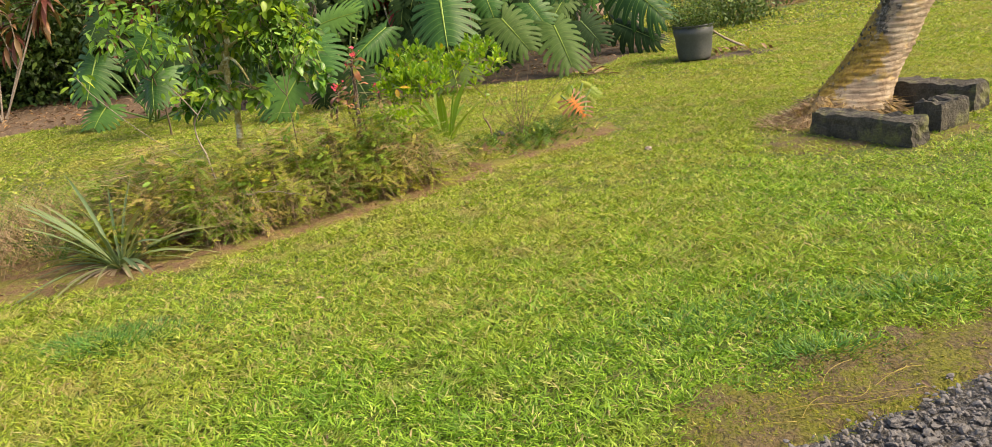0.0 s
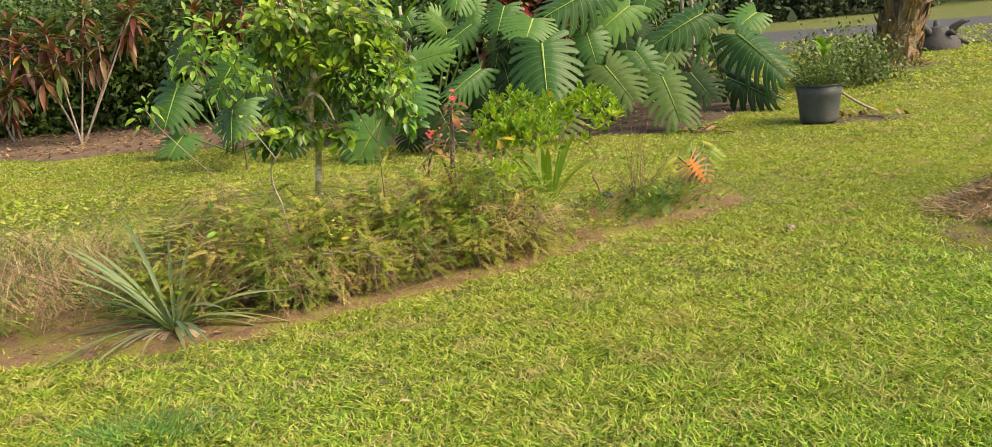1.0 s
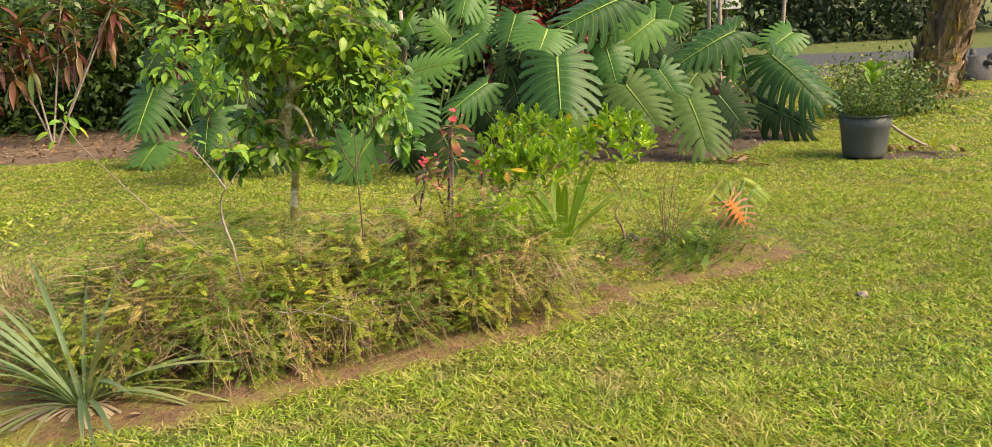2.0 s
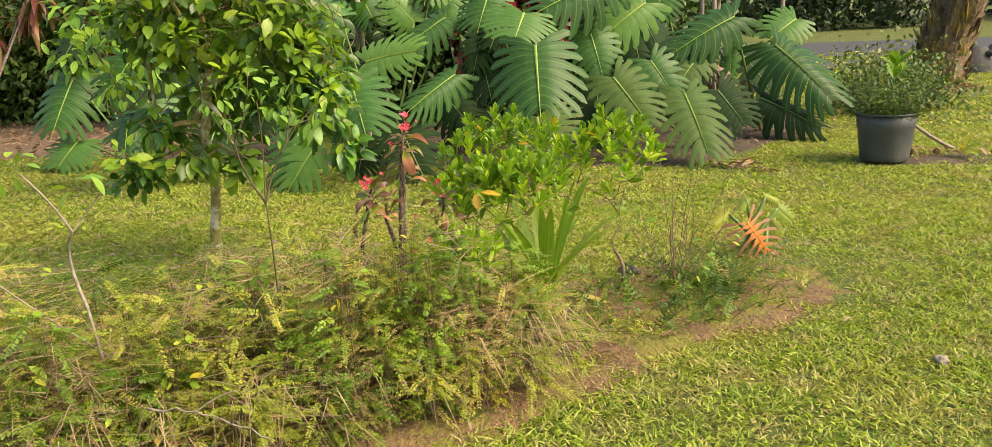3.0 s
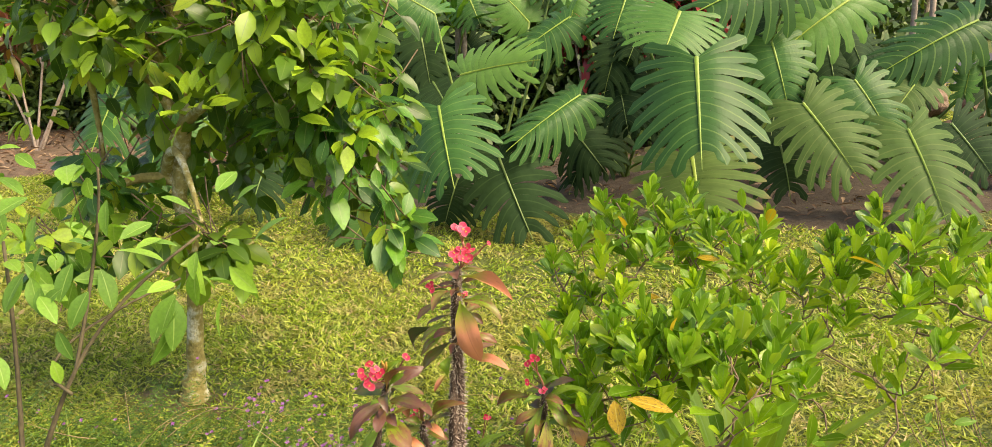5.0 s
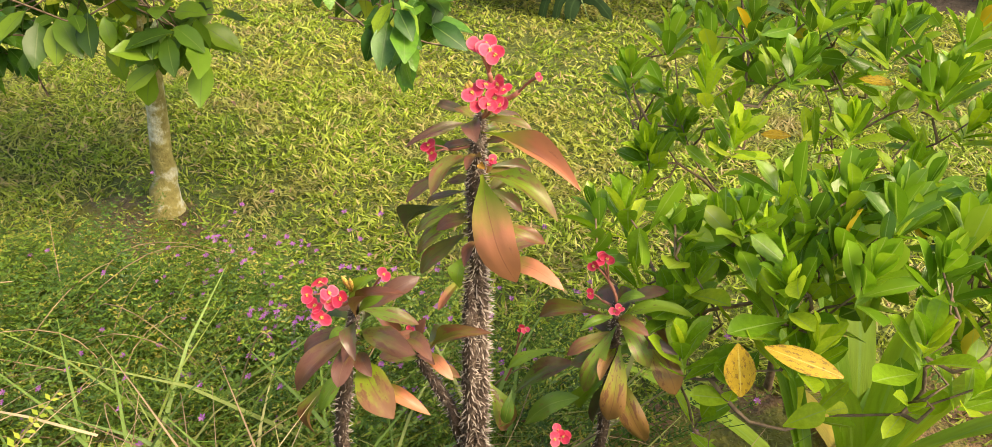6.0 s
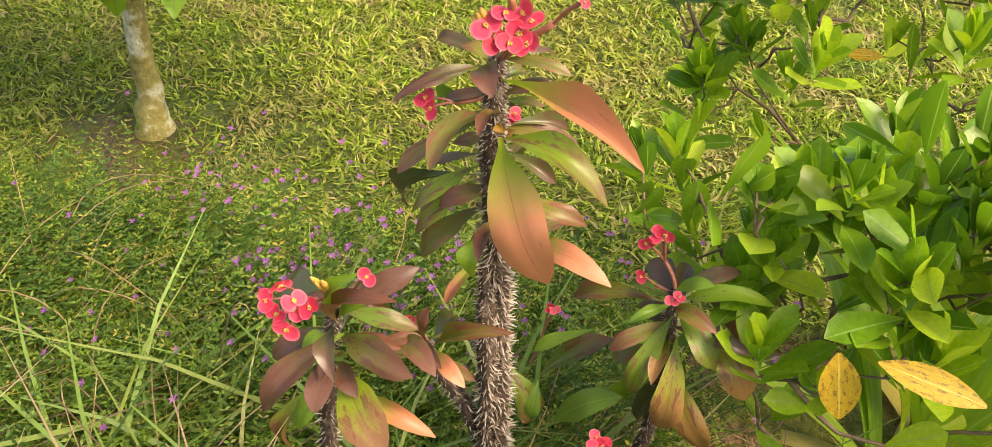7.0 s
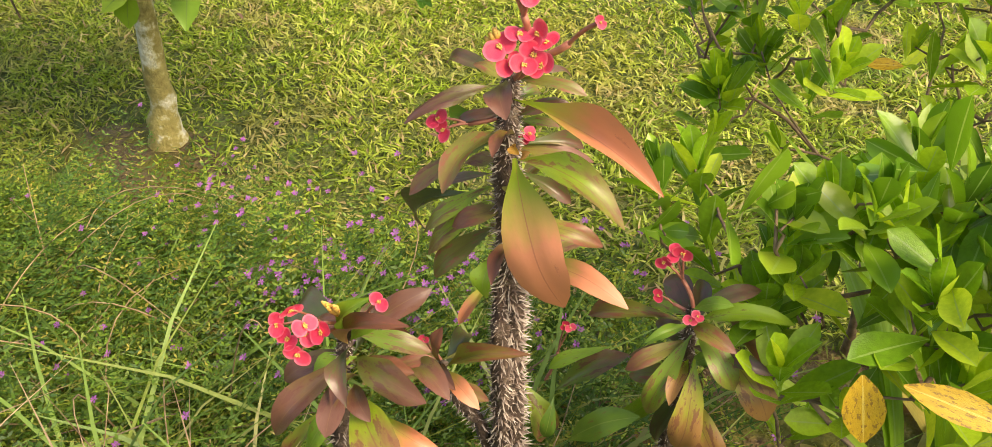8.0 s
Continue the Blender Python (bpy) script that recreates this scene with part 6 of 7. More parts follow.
def flower_head(foot, flowers, size, seed, thick=0.0013):
    """A stalk that forks to a few flowers; flowers: their places."""
    r = np.random.default_rng(seed)
    foot = np.array(foot, float)
    fl = np.array(flowers, float)
    mid = foot * 0.45 + fl.mean(0) * 0.55 - [0, -0.004, 0.004]
    chunks = [tube(bow(foot, mid, 0.0, (0.002, 0, 0), 5), thick * 1.3, 6)] + [tube(bow(mid, f, 0.002, n=4), thick * 0.75, 5) for f in fl]
    part("flower_stalk", mesh_np("flower_stalk", *fuse(chunks)[:2], mats=[STALK]), thorn, "reddish flower stalk")
    for i, f in enumerate(fl):
        face = unit(np.array([0.05, -0.80, 0.55]) + r.normal(0, 0.30, 3))
        along = unit(np.cross(face, r.normal(0, 1, 3)))
        m4 = frames_at(f, along, face, size * r.uniform(0.80, 0.98))[0]
        ob = part("flower", BRACTS[r.integers(4)], thorn, "pink-red rounded flower", to_matrix(m4))
        part("flower_eye", EYES[r.integers(3)], ob, "small yellow and brown centre", to_matrix(m4))


def bud_group(foot, places, size):
    for i, f in enumerate(places):
        v, q, u = tube(bow(foot, f, 0.002, n=5), [0.0008, 0.0008, size, size * 1.15, size * 0.4], 7)
        part("flower_bud", mesh_np("flower_bud", v, q, uv=u, mats=[FLOWER_EYE]), thorn, "closed pale yellow bud")


flower_head((-1.069, 6.352, 0.868), [(-1.067, 6.320, 0.905), (-1.060, 6.317, 0.896), (-1.046, 6.320, 0.902), (-1.044, 6.325, 0.913)], 0.0132, 1)
flower_head((-1.067, 6.352, 0.868), [(-1.041, 6.318, 0.896), (-1.039, 6.325, 0.907), (-1.056, 6.326, 0.911), (-1.052, 6.316, 0.897)], 0.0120, 15)
bud_group((-1.069, 6.345, 0.88), [(-1.073, 6.320, 0.914), (-1.070, 6.320, 0.917), (-1.076, 6.322, 0.910)], 0.0026)
flower_head((-1.055, 6.335, 0.900), ball_places((-1.043, 6.315, 0.947), (0.022, 0.012, 0.006), 5, 2), 0.0130, 2, 0.0018)
flower_head((-1.055, 6.345, 0.885), [(-1.008, 6.328, 0.921)], 0.0055, 3, 0.0019)
flower_head((-1.082, 6.352, 0.838), [(-1.118, 6.335, 0.843), (-1.114, 6.333, 0.836)], 0.0105, 4)
flower_head((-1.080, 6.365, 0.80), [(-1.070, 6.372, 0.812), (-1.066, 6.375, 0.813)], 0.0085, 5)
flower_head((-1.199, 6.295, 0.68), [(-1.211, 6.250, 0.731), (-1.227, 6.252, 0.711), (-1.200, 6.246, 0.721), (-1.190, 6.250, 0.713)], 0.0128, 6)
flower_head((-1.201, 6.295, 0.678), [(-1.218, 6.248, 0.702), (-1.211, 6.245, 0.692), (-1.205, 6.252, 0.706)], 0.0125, 16)
flower_head((-1.195, 6.293, 0.68), [(-1.147, 6.262, 0.739)], 0.0110, 7, 0.0018)
bud_group((-1.196, 6.29, 0.685), [(-1.189, 6.262, 0.726), (-1.184, 6.262, 0.729), (-1.192, 6.262, 0.731)], 0.0022)
flower_head((-0.943, 6.448, 0.605), [(-0.971, 6.450, 0.651), (-0.956, 6.450, 0.663), (-0.963, 6.452, 0.660)], 0.0110, 9, 0.0016)
flower_head((-0.945, 6.450, 0.595), [(-0.974, 6.450, 0.612)], 0.0085, 10)
flower_head((-0.943, 6.448, 0.600), [(-0.938, 6.435, 0.606), (-0.944, 6.435, 0.601)], 0.0095, 11)
flower_head((-1.0, 6.46, 0.36), ball_places((-1.003, 6.40, 0.428), (0.014, 0.010, 0.009), 4, 12), 0.0120, 12)
flower_head((-1.06, 6.44, 0.34), ball_places((-1.075, 6.39, 0.392), (0.014, 0.010, 0.006), 3, 17), 0.0115, 17)
flower_head((-1.163, 6.383, 0.556), [(-1.179, 6.388, 0.576), (-1.186, 6.388, 0.564)], 0.0070, 13)
flower_head((-1.10, 6.52, 0.40), [(-1.071, 6.50, 0.510), (-1.065, 6.50, 0.507)], 0.0085, 14)
for i, (x, y, z) in enumerate([(-1.066, 6.332, 0.831), (-1.059, 6.332, 0.826), (-1.052, 6.330, 0.884)]):
    m4 = frames_at((x, y, z), (0.3, -0.4, 0.4 * i - 0.2), (0.2 * i, -1, 0.3), 0.0085, 0.0075)[0]
    part("withered_flower", BRACT_DRY, thorn, "withered orange flower remains", to_matrix(m4))


# the whole shrub leans a little
thorn.matrix_basis = pose(-1.17, 6.574, -0.02, 0.26, -0.68, 1.36)


# ---- glossy green bush ----
OBOVATE = [blade(8, w, "rounded", f, b, tw, 0.06) for w, f, b, tw in ((0.41, 0.30, -0.06, 0.15), (0.37, 0.45, -0.16, -0.25), (0.43, 0.22, 0.08, 0.1))]


def rosette(p, axis, r, n=10, size=0.062):
    """Poses of the leaves round one shoot tip."""
    axis = unit(axis)
    e1 = unit(np.cross(axis, [0.2, 0.9, 0.3]))
    e2 = np.cross(axis, e1)
    a = np.arange(n) * 2.4 + r.uniform(0, 6)
    th = np.linspace(0.12, 1.05, n) + r.normal(0, 0.12, n)
    rad = e1 * np.cos(a)[:, None] + e2 * np.sin(a)[:, None]
    d = axis * np.cos(th)[:, None] + rad * np.sin(th)[:, None]
    up = axis * np.sin(th)[:, None] - rad * np.cos(th)[:, None]
    base = np.asarray(p) - axis * (np.linspace(0.0, 0.05, n))[:, None]
    s = size * np.linspace(0.75, 1.12, n) * r.uniform(0.85, 1.12, n)
    return frames_at(base, d, up, s)


def bush(foot, tips, label, seed, size=0.062, single=True, leaves=13, yellow=()):
    r = np.random.default_rng(seed)
    t = thing("bush", foot, label, "bush", "glossy green bushes")
    foot = np.array(foot, float)
    tips = np.array(tips, float)
    top = tips.mean(0)
    chunks, poses = [], []
    # grow a forking skeleton: each shoot joins the nearest wood below it
    fork = foot + (top - foot) * [0.25, 0.25, 0.30]
    chunks.append(tube(bow(foot, fork, 0.0, r.normal(0, 0.02, 3), 6), np.linspace(0.009, 0.007, 6), 7))
    wood = [fork]
    for p in sorted(tips, key=lambda c: np.linalg.norm(c - fork)):
        near = min(wood, key=lambda c: np.linalg.norm((c - p) * [1, 1, 0.8]) + (0.5 if c[2] > p[2] - 0.05 else 0))
        pts = bow(near, p, -0.025, r.normal(0, 0.03, 3), 7)
        pts[1:-1] += r.normal(0, 0.006, (5, 3))
        long = min(1.0, np.linalg.norm(p - near) / 0.3)
        chunks.append(tube(pts, np.linspace(0.0018 + 0.0012 * long, 0.0011, 7) * r.uniform(0.8, 1.25, 7), 6))
        wood += [pts[3], pts[5]]
        poses.append(rosette(p, unit(p - near) * 0.5 + [0, 0, 0.9], r, leaves, size))
        s = pts[4] + r.normal(0, 0.025, 3)
        chunks.append(tube(bow(pts[3], s, 0, n=3), [0.002, 0.0016, 0.0012], 5))
        poses.append(rosette(s, r.normal(0, 0.6, 3) + [0, 0, 0.8], r, max(4, leaves // 2), size * 0.95))
    part("branchwork", mesh_np("branchwork", *fuse(chunks)[:2], mats=[BUSH_BARK]), t, "bare dark branching stems")
    m4 = np.concatenate(poses)
    count = min(len(m4), 290) if single else 0
    data = [leaf_data("bush_leaf_%d" % i, o, BUSH) for i, o in enumerate(OBOVATE)]
    for i in range(count):
        part("leaf", data[i % 3], t, matrix=to_matrix(m4[i]))
    if count < len(m4):
        v, q, u = fuse([scatter(OBOVATE[j], m4[count + j::3]) for j in range(3) if len(m4[count + j::3])])
        part("foliage", mesh_np("foliage", v, q, uv=u, mats=[BUSH_BACK]), t, kind="stuff")
    for bx, by, bz, tx, ty, tz, w in yellow:
        b, tip = np.array([bx, by, bz]), np.array([tx, ty, tz])
        ln = np.linalg.norm(tip - b)
        part("leaf", leaf_data("yellow_leaf", blade(6, 1.0, "oval", 0.1, -0.08), BUSH_YELLOW), t, "yellow spotted old leaf", to_matrix(frames_at(b, tip - b, (0, -0.6, 0.8), ln, w)[0]))
    return t


def dome(c, s, n, seed):
    """Shoot tips spread over the top of a dome."""
    r = np.random.default_rng(seed)
    a = np.arange(n) * 2.4
    rr = np.sqrt((np.arange(n) + 0.5) / n)
    p = np.stack([np.cos(a) * rr, np.sin(a) * rr, np.sqrt(1.05 - rr ** 2)], 1) * r.uniform(0.82, 1.06, (n, 1))
    return np.array(c) + p * np.array(s)


front_tips = np.concatenate([dome((-0.66, 6.53, 0.50), (0.25, 0.16, 0.24), 34, 3), [(-1.0, 6.67, 0.60), (-0.96, 6.68, 0.60), (-0.87, 6.48, 0.69), (-0.88, 6.50, 0.58), (-0.81, 6.47, 0.72), (-0.76, 6.43, 0.66)]])
near_bush = bush((-0.74, 6.55, 0), front_tips, "glossy green bush with yellow spotted leaves beside the spiny shrub", 1, 0.066, leaves=10,
     yellow=[(-0.807, 6.39, 0.610, -0.798, 6.365, 0.557, 0.034), (-0.782, 6.37, 0.625, -0.705, 6.350, 0.616, 0.026)])
near_bush.matrix_basis = pose(-0.74, 6.584, -0.015, 0.26, -0.68, 1.36)
bush((-0.70, 7.08, 0), np.concatenate([dome((-0.72, 7.08, 0.50), (0.34, 0.26, 0.32), 34, 5), [(-0.96, 6.95, 0.58), (-0.92, 7.0, 0.60)]]), "glossy green bush with open bare branches on the lawn's edge", 2,
     yellow=[(-0.79, 6.97, 0.60, -0.745, 6.965, 0.605, 0.018), (-0.66, 6.98, 0.70, -0.61, 6.97, 0.70, 0.018)])
bush((-0.24, 6.90, 0), dome((-0.24, 6.88, 0.52), (0.25, 0.24, 0.30), 26, 7), "glossy green bush with fresh shoots at the bed's back", 3)
bush((-0.86, 6.26, 0), dome((-0.85, 6.22, 0.34), (0.15, 0.10, 0.16), 12, 11), "low shoot of glossy green bush in the weeds", 5)


# ---- strap-leaved lily ----
def strap_plant(name, foot, n, length, width, label, category, seed, mat, old=None, spread=(0.25, 0.9), n_old=5, key="strap", bends=(-0.15, -0.38, -0.55)):
    r = np.random.default_rng(seed)
    t = thing(name, foot, label, category)
    foot = np.array(foot, float)
    shapes = [blade(10, 1.0, "strap", 0.35 * width / length, b, tw * 0.1) for b, tw in zip(bends, (0.2, -0.2, 0.1))]
    for i in range(n + n_old):
        dead = i >= n
        a = i * 2.4 + r.normal(0, 0.2)
        out = r.uniform(*spread) if not dead else r.uniform(1.6, 3.0)
        d = unit(np.array([math.cos(a) * out, math.sin(a) * out, 1.0]))
        b = foot + np.array([math.cos(a), math.sin(a), 0]) * 0.03
        j = 2 if dead else min(2, int(out / spread[1] * 2.2))
        data = leaf_data("%s_%d_%d" % (key, j, dead), shapes[j], old if dead else mat)
        up = unit(np.array([-math.cos(a), -math.sin(a), 1.0]) if not dead else np.array([0, 0, 1.0]))
        m4 = frames_at(b, d, up, length * r.uniform(0.7, 1.1) * (0.5 if dead else 1), width * r.uniform(0.8, 1.15))[0]
        part("leaf", data, t, "withered leaf" if dead else "", to_matrix(m4))
    return t


strap_plant("strap_lily", (-0.55, 6.86, 0), 11, 0.56, 0.048, "clump of broad bright green strap leaves under the bush", "lily", 3, STRAP, STRAP_OLD, (0.04, 0.24))
strap_plant("strap_lily", (-0.62, 6.80, 0), 7, 0.44, 0.034, "smaller clump of green strap leaves with yellow old ones", "lily", 4, STRAP, STRAP_OLD, (0.10, 0.75))

# ---- pineapple plant ----
strap_plant("pineapple_plant", (-2.363, 4.992, 0), 60, 0.60, 0.0175, "pineapple plant with long grey-green arching leaves", "pineapple plant", 6, PINEAPPLE, PINEAPPLE_DEAD, (0.25, 1.6), 46, "pineapple", (-0.30, -0.55, -0.85))


# ---- the weedy bed ----
def mass_height(x, y):
    inside = within(MASS, x, y)
    d = from_line(MASS + MASS[:1], x, y)
    return np.where(inside, (1 - 0.25 * np.clip((y - 6.2) / 0.3, 0, 1)) * (1 + 0.28 * np.exp(-((x + 1.2) / 0.5) ** 2 - ((y - 6.0) / 0.3) ** 2)) * np.clip(d / 0.20, 0.45, 1.0) * (0.45 + 0.08 * wavy(x, y, 3.4, 4.0) + 0.09 * wavy(x, y, 9.0, 1.0)), 0.0)


def sprigs(n, place, height, leaflets, size, lean, seed, wide=0.35, stem_w=0.0025, az=None):
    """Arching stems with paired leaflets: (leaf chunk, stem chunk)."""
    r = np.random.default_rng(seed)
    x, y = place(r, n)
    h = height(x, y, r)
    k = len(x)
    az = r.uniform(0, 2 * np.pi, k) if az is None else az(x, y, r)
    ld = unit(np.stack([np.cos(az) * lean, np.sin(az) * lean, np.ones(k)], 1) + r.normal(0, 0.2, (k, 3)))
    flat = np.stack([np.cos(az), np.sin(az), az * 0], 1)
    root = np.stack([x, y, np.zeros(k)], 1)

    def at(s):
        return root + ld * (h * s)[:, None] + flat * (h * 0.5 * lean * s * s)[:, None] - np.array([0, 0, 1.0]) * (h * 0.25 * lean * s * s)[:, None]
    P, D, U, Z = [], [], [], []
    facing = np.array([0, 0, 1.0]) + r.normal(0, 0.45, (k, 3))
    for j in range(leaflets):
        s = 0.25 + 0.75 * (j + 0.5) / leaflets
        p, t = at(s), unit(at(s + 0.03) - at(s))
        e = unit(np.cross(t, facing))
        for sgn in (-1, 1):
            P.append(p), D.append(unit(e * sgn + t * 0.55 + r.normal(0, 0.10, (k, 3)))), U.append(np.cross(e, t) + [0, 0, 0.3]), Z.append(np.full(k, 1.12 - 0.55 * s))
    P, D, U = np.concatenate(P), np.concatenate(D), np.concatenate(U)
    tpl = (np.array([(0, 0, 0), (-wide / 2, 0.45, 0.06), (wide / 2, 0.45, 0.06), (0, 1.0, -0.08)]), np.array([(0, 2, 3, 1)]), np.array([(0.5, 0), (0, 0.5), (1, 0.5), (0.5, 1.0)]))
    leaves = scatter(tpl, frames_at(P, D, U, size * np.concatenate(Z) * r.uniform(0.85, 1.15, len(P))))
    tone = r.random(k)
    leaves[2][:, 0] = np.repeat(np.clip(np.tile(tone, 2 * leaflets) + r.normal(0, 0.04, len(P)), 0, 1), 4)
    pts = [at(s) for s in (0.0, 0.35, 0.7, 1.0)]
    side = unit(np.cross(ld, [0.4, 0.5, 0.1])) * stem_w / 2
    v = np.stack([c for p in pts for c in (p - side, p + side)], 1).reshape(-1, 3)
    q = np.array([(2 * i, 2 * i + 1, 2 * i + 3, 2 * i + 2) for i in range(3)])
    stems = v, (q[None] + (np.arange(k) * 8)[:, None, None]).reshape(-1, 4), np.stack([np.repeat(tone, 8), np.zeros(k * 8)], 1)
    return leaves, stems, at(1.0)


def in_poly(poly, want=None):
    poly = np.array(poly, float)
    lo, hi = poly.min(0), poly.max(0)

    def place(r, n):
        x, y = r.uniform(lo[0], hi[0], n * 3), r.uniform(lo[1], hi[1], n * 3)
        k = within(poly, x, y)
        if want is not None:
            k &= want(x, y, r)
        return x[k][:n], y[k][:n]
    return place


# layered mounds: each has fronds of one growth that arch outwards from its own crown
def frond_mounds(who, cx, cy, crown, span, leaflets, size, wide, seed):
    """who: mound of each frond; returns the leaf and the stem chunk."""
    r = np.random.default_rng(seed)
    k = len(who)
    az = r.uniform(0, 2 * np.pi, k)
    tier = r.random(k) ** 0.7
    out = np.stack([np.cos(az), np.sin(az), az * 0], 1)
    root = np.stack([cx[who], cy[who], crown[who] * (0.10 + 0.82 * tier)], 1) + out * (r.uniform(0.0, 0.07, k) * (1.25 - tier))[:, None]
    ln = span * r.uniform(0.55, 1.35, k)
    rise = r.normal(0.25, 0.35, k)
    sag = r.uniform(0.05, 0.5, k)

    def at(s):
        return root + out * (ln * s)[:, None] + np.array([0, 0, 1.0]) * (ln * (rise * s - sag * s * s))[:, None]
    P, D, U, Z = [], [], [], []
    tip = unit(np.array([0, 0, 1.0]) + r.normal(0, 0.40, (k, 3)))
    for j in range(leaflets):
        s = 0.14 + 0.86 * (j + 0.5) / leaflets
        p, t = at(s), unit(at(s + 0.03) - at(s))
        e = unit(np.cross(t, tip))
        for sgn in (-1, 1):
            P.append(p), D.append(unit(e * sgn + t * 0.35 + r.normal(0, 0.26, (k, 3)) - [0, 0, 0.12])), U.append(np.cross(e, t) + [0, 0, 0.2]), Z.append(np.full(k, 1.0 - 0.72 * abs(s - 0.3) ** 1.4))
    tpl = (np.array([(0, 0, 0), (-wide / 2, 0.45, 0.05), (wide / 2, 0.45, 0.05), (0, 1.0, -0.10)]), np.array([(0, 2, 3, 1)]), np.array([(0.5, 0), (0, 0.5), (1, 0.5), (0.5, 1.0)]))
    P, D, U = np.concatenate(P), np.concatenate(D), np.concatenate(U)
    leaves = scatter(tpl, frames_at(P, D, U, size * np.concatenate(Z) * r.uniform(0.85, 1.15, len(P))))
    mound_tone = r.random(len(cx))
    tone = np.clip(0.6 * mound_tone[who] + 0.4 * r.random(k) + 0.15 * (0.5 - tier), 0, 1)
    leaves[2][:, 0] = np.repeat(np.clip(np.tile(tone, 2 * leaflets) + r.normal(0, 0.12, len(P)), 0, 1), 4)
    foot = np.stack([cx[who], cy[who], az * 0], 1) + out * 0.03
    stems = ribbon_path([foot, root, at(0.4), at(0.75), at(1.0)], 0.0011)
    return leaves, stems


def ribbon_path(stops, width):
    k = len(stops[0])
    side = unit(np.cross(stops[-1] - stops[0], [0.1, 0.2, 1.0])) * width / 2
    v = np.stack([c for p in stops for c in (p - side, p + side)], 1).reshape(-1, 3)
    n = len(stops)
    q = np.array([(2 * i, 2 * i + 1, 2 * i + 3, 2 * i + 2) for i in range(n - 1)])
    return v, (q[None] + (np.arange(k) * 2 * n)[:, None, None]).reshape(-1, 4), np.zeros((k * 2 * n, 2))


r = np.random.default_rng(19)
cx, cy = in_poly(MASS, lambda x, y, r: (y < 6.10 + 0.08 * (x + 1.2)) | (x > -0.75))(r, 168)
kinds = (np.digitize(wavy(cx, cy, 2.2, 3.0) + r.normal(0, 0.45, len(cx)), [-0.15, -0.02, 0.20]))
front = from_line(MASS[:5], cx, cy) < 0.40
kinds = np.where(front & (r.random(len(cx)) < 0.75), np.array([0, 0, 2, 2, 3])[r.integers(0, 5, len(cx))], kinds)
crown = mass_height(cx, cy) * np.clip(r.normal(0.98, 0.17, len(cx)), 0.55, 1.25)
all_stems = []
for kind, (name, mat, per, leaflets, span, size, wide, label) in enumerate((
        ("fern_mound", FERN, 34, 19, 0.135, 0.0145, 0.46, "yellow-green ferny mounds filling the bed"), ("lime_mound", LIME, 26, 14, 0.11, 0.0175, 0.50, "bright lime-green fronds in the bed"),
        ("deep_green_mound", DEEP, 38, 15, 0.125, 0.0165, 0.52, "deep green ferny mounds in the bed"), ("bronze_mound", BRONZE, 44, 16, 0.12, 0.0095, 0.42, "bronze heath-like mounds in the bed"))):
    who = np.repeat(np.flatnonzero(kinds == kind), per)
    leafy, stems = frond_mounds(who, cx, cy, crown, span, leaflets, size, wide, 40 + kind)
    thing(name, label=label, category="weeds", kind="stuff", data=mesh_np(name, leafy[0], leafy[1], uv=leafy[2], mats=[mat]))
    all_stems.append(stems)
# undergrowth in deep green, painting in the darkness beneath the mounds
leafy, stems, _ = sprigs(1100, in_poly(MASS), lambda x, y, r: mass_height(x, y) * r.uniform(0.5, 1.05, len(x)) + 0.03, 12, 0.016, 0.9, 11, 0.45, 0.0016)
thing("fern_mass", label="low ferny undergrowth between the mounds", category="weeds", kind="stuff", data=mesh_np("fern_mass", leafy[0], leafy[1], uv=leafy[2], mats=[DEEP]))
thing("bed_stem_tangle", label="thin brown stems among the weeds", category="stems", kind="stuff", data=mesh_np("bed_stem_tangle", *fuse(all_stems + [stems])[:2], mats=[BUSH_BARK]))
# broad leaves of seedlings pushing through
x, y = in_poly(MASS, lambda x, y, r: y < 5.95)(r, 150)
n = len(x)
P = np.stack([x, y, mass_height(x, y) * r.uniform(0.75, 1.08, n)], 1)
m4 = frames_at(P, unit(r.normal(0, 1, (n, 3)) * [1, 1, 0.4]), unit(np.array([0, -0.3, 1.0]) + r.normal(0, 0.3, (n, 3))), r.uniform(0.020, 0.046, n))
leafy = scatter(blade(4, 0.5, "oval", 0.3, -0.2), m4)
thing("broad_weed_leaves", label="broad yellow-green seedling leaves pushing through the weeds", category="weeds", kind="stuff", data=mesh_np("broad_weed_leaves", leafy[0], leafy[1], uv=leafy[2], mats=[BROAD]))

# straw: bundles of dry stalks that lie or hang one way
r = np.random.default_rng(15)
bx, by = in_poly(MASS, lambda x, y, r: (wavy(x, y, 4.6, 7.0) + r.normal(0, 0.3, len(x)) > -0.1) & (y < 6.1))(r, 95)
who = np.repeat(np.arange(len(bx)), 34)
n = len(who)
x, y = bx[who] + r.normal(0, 0.06, n), by[who] + r.normal(0, 0.06, n)
turn = r.uniform(0, 2 * np.pi, len(bx))[who] + r.normal(0, 0.45, n)
lean = unit(np.stack([np.cos(turn), np.sin(turn), r.uniform(-0.10, 0.55, n)], 1))
c1 = ribbons(np.stack([x, y, mass_height(x, y) * r.uniform(0.45, 1.08, n)], 1), lean, r.uniform(0.08, 0.26, n), 0.0030, 0.8, 3)
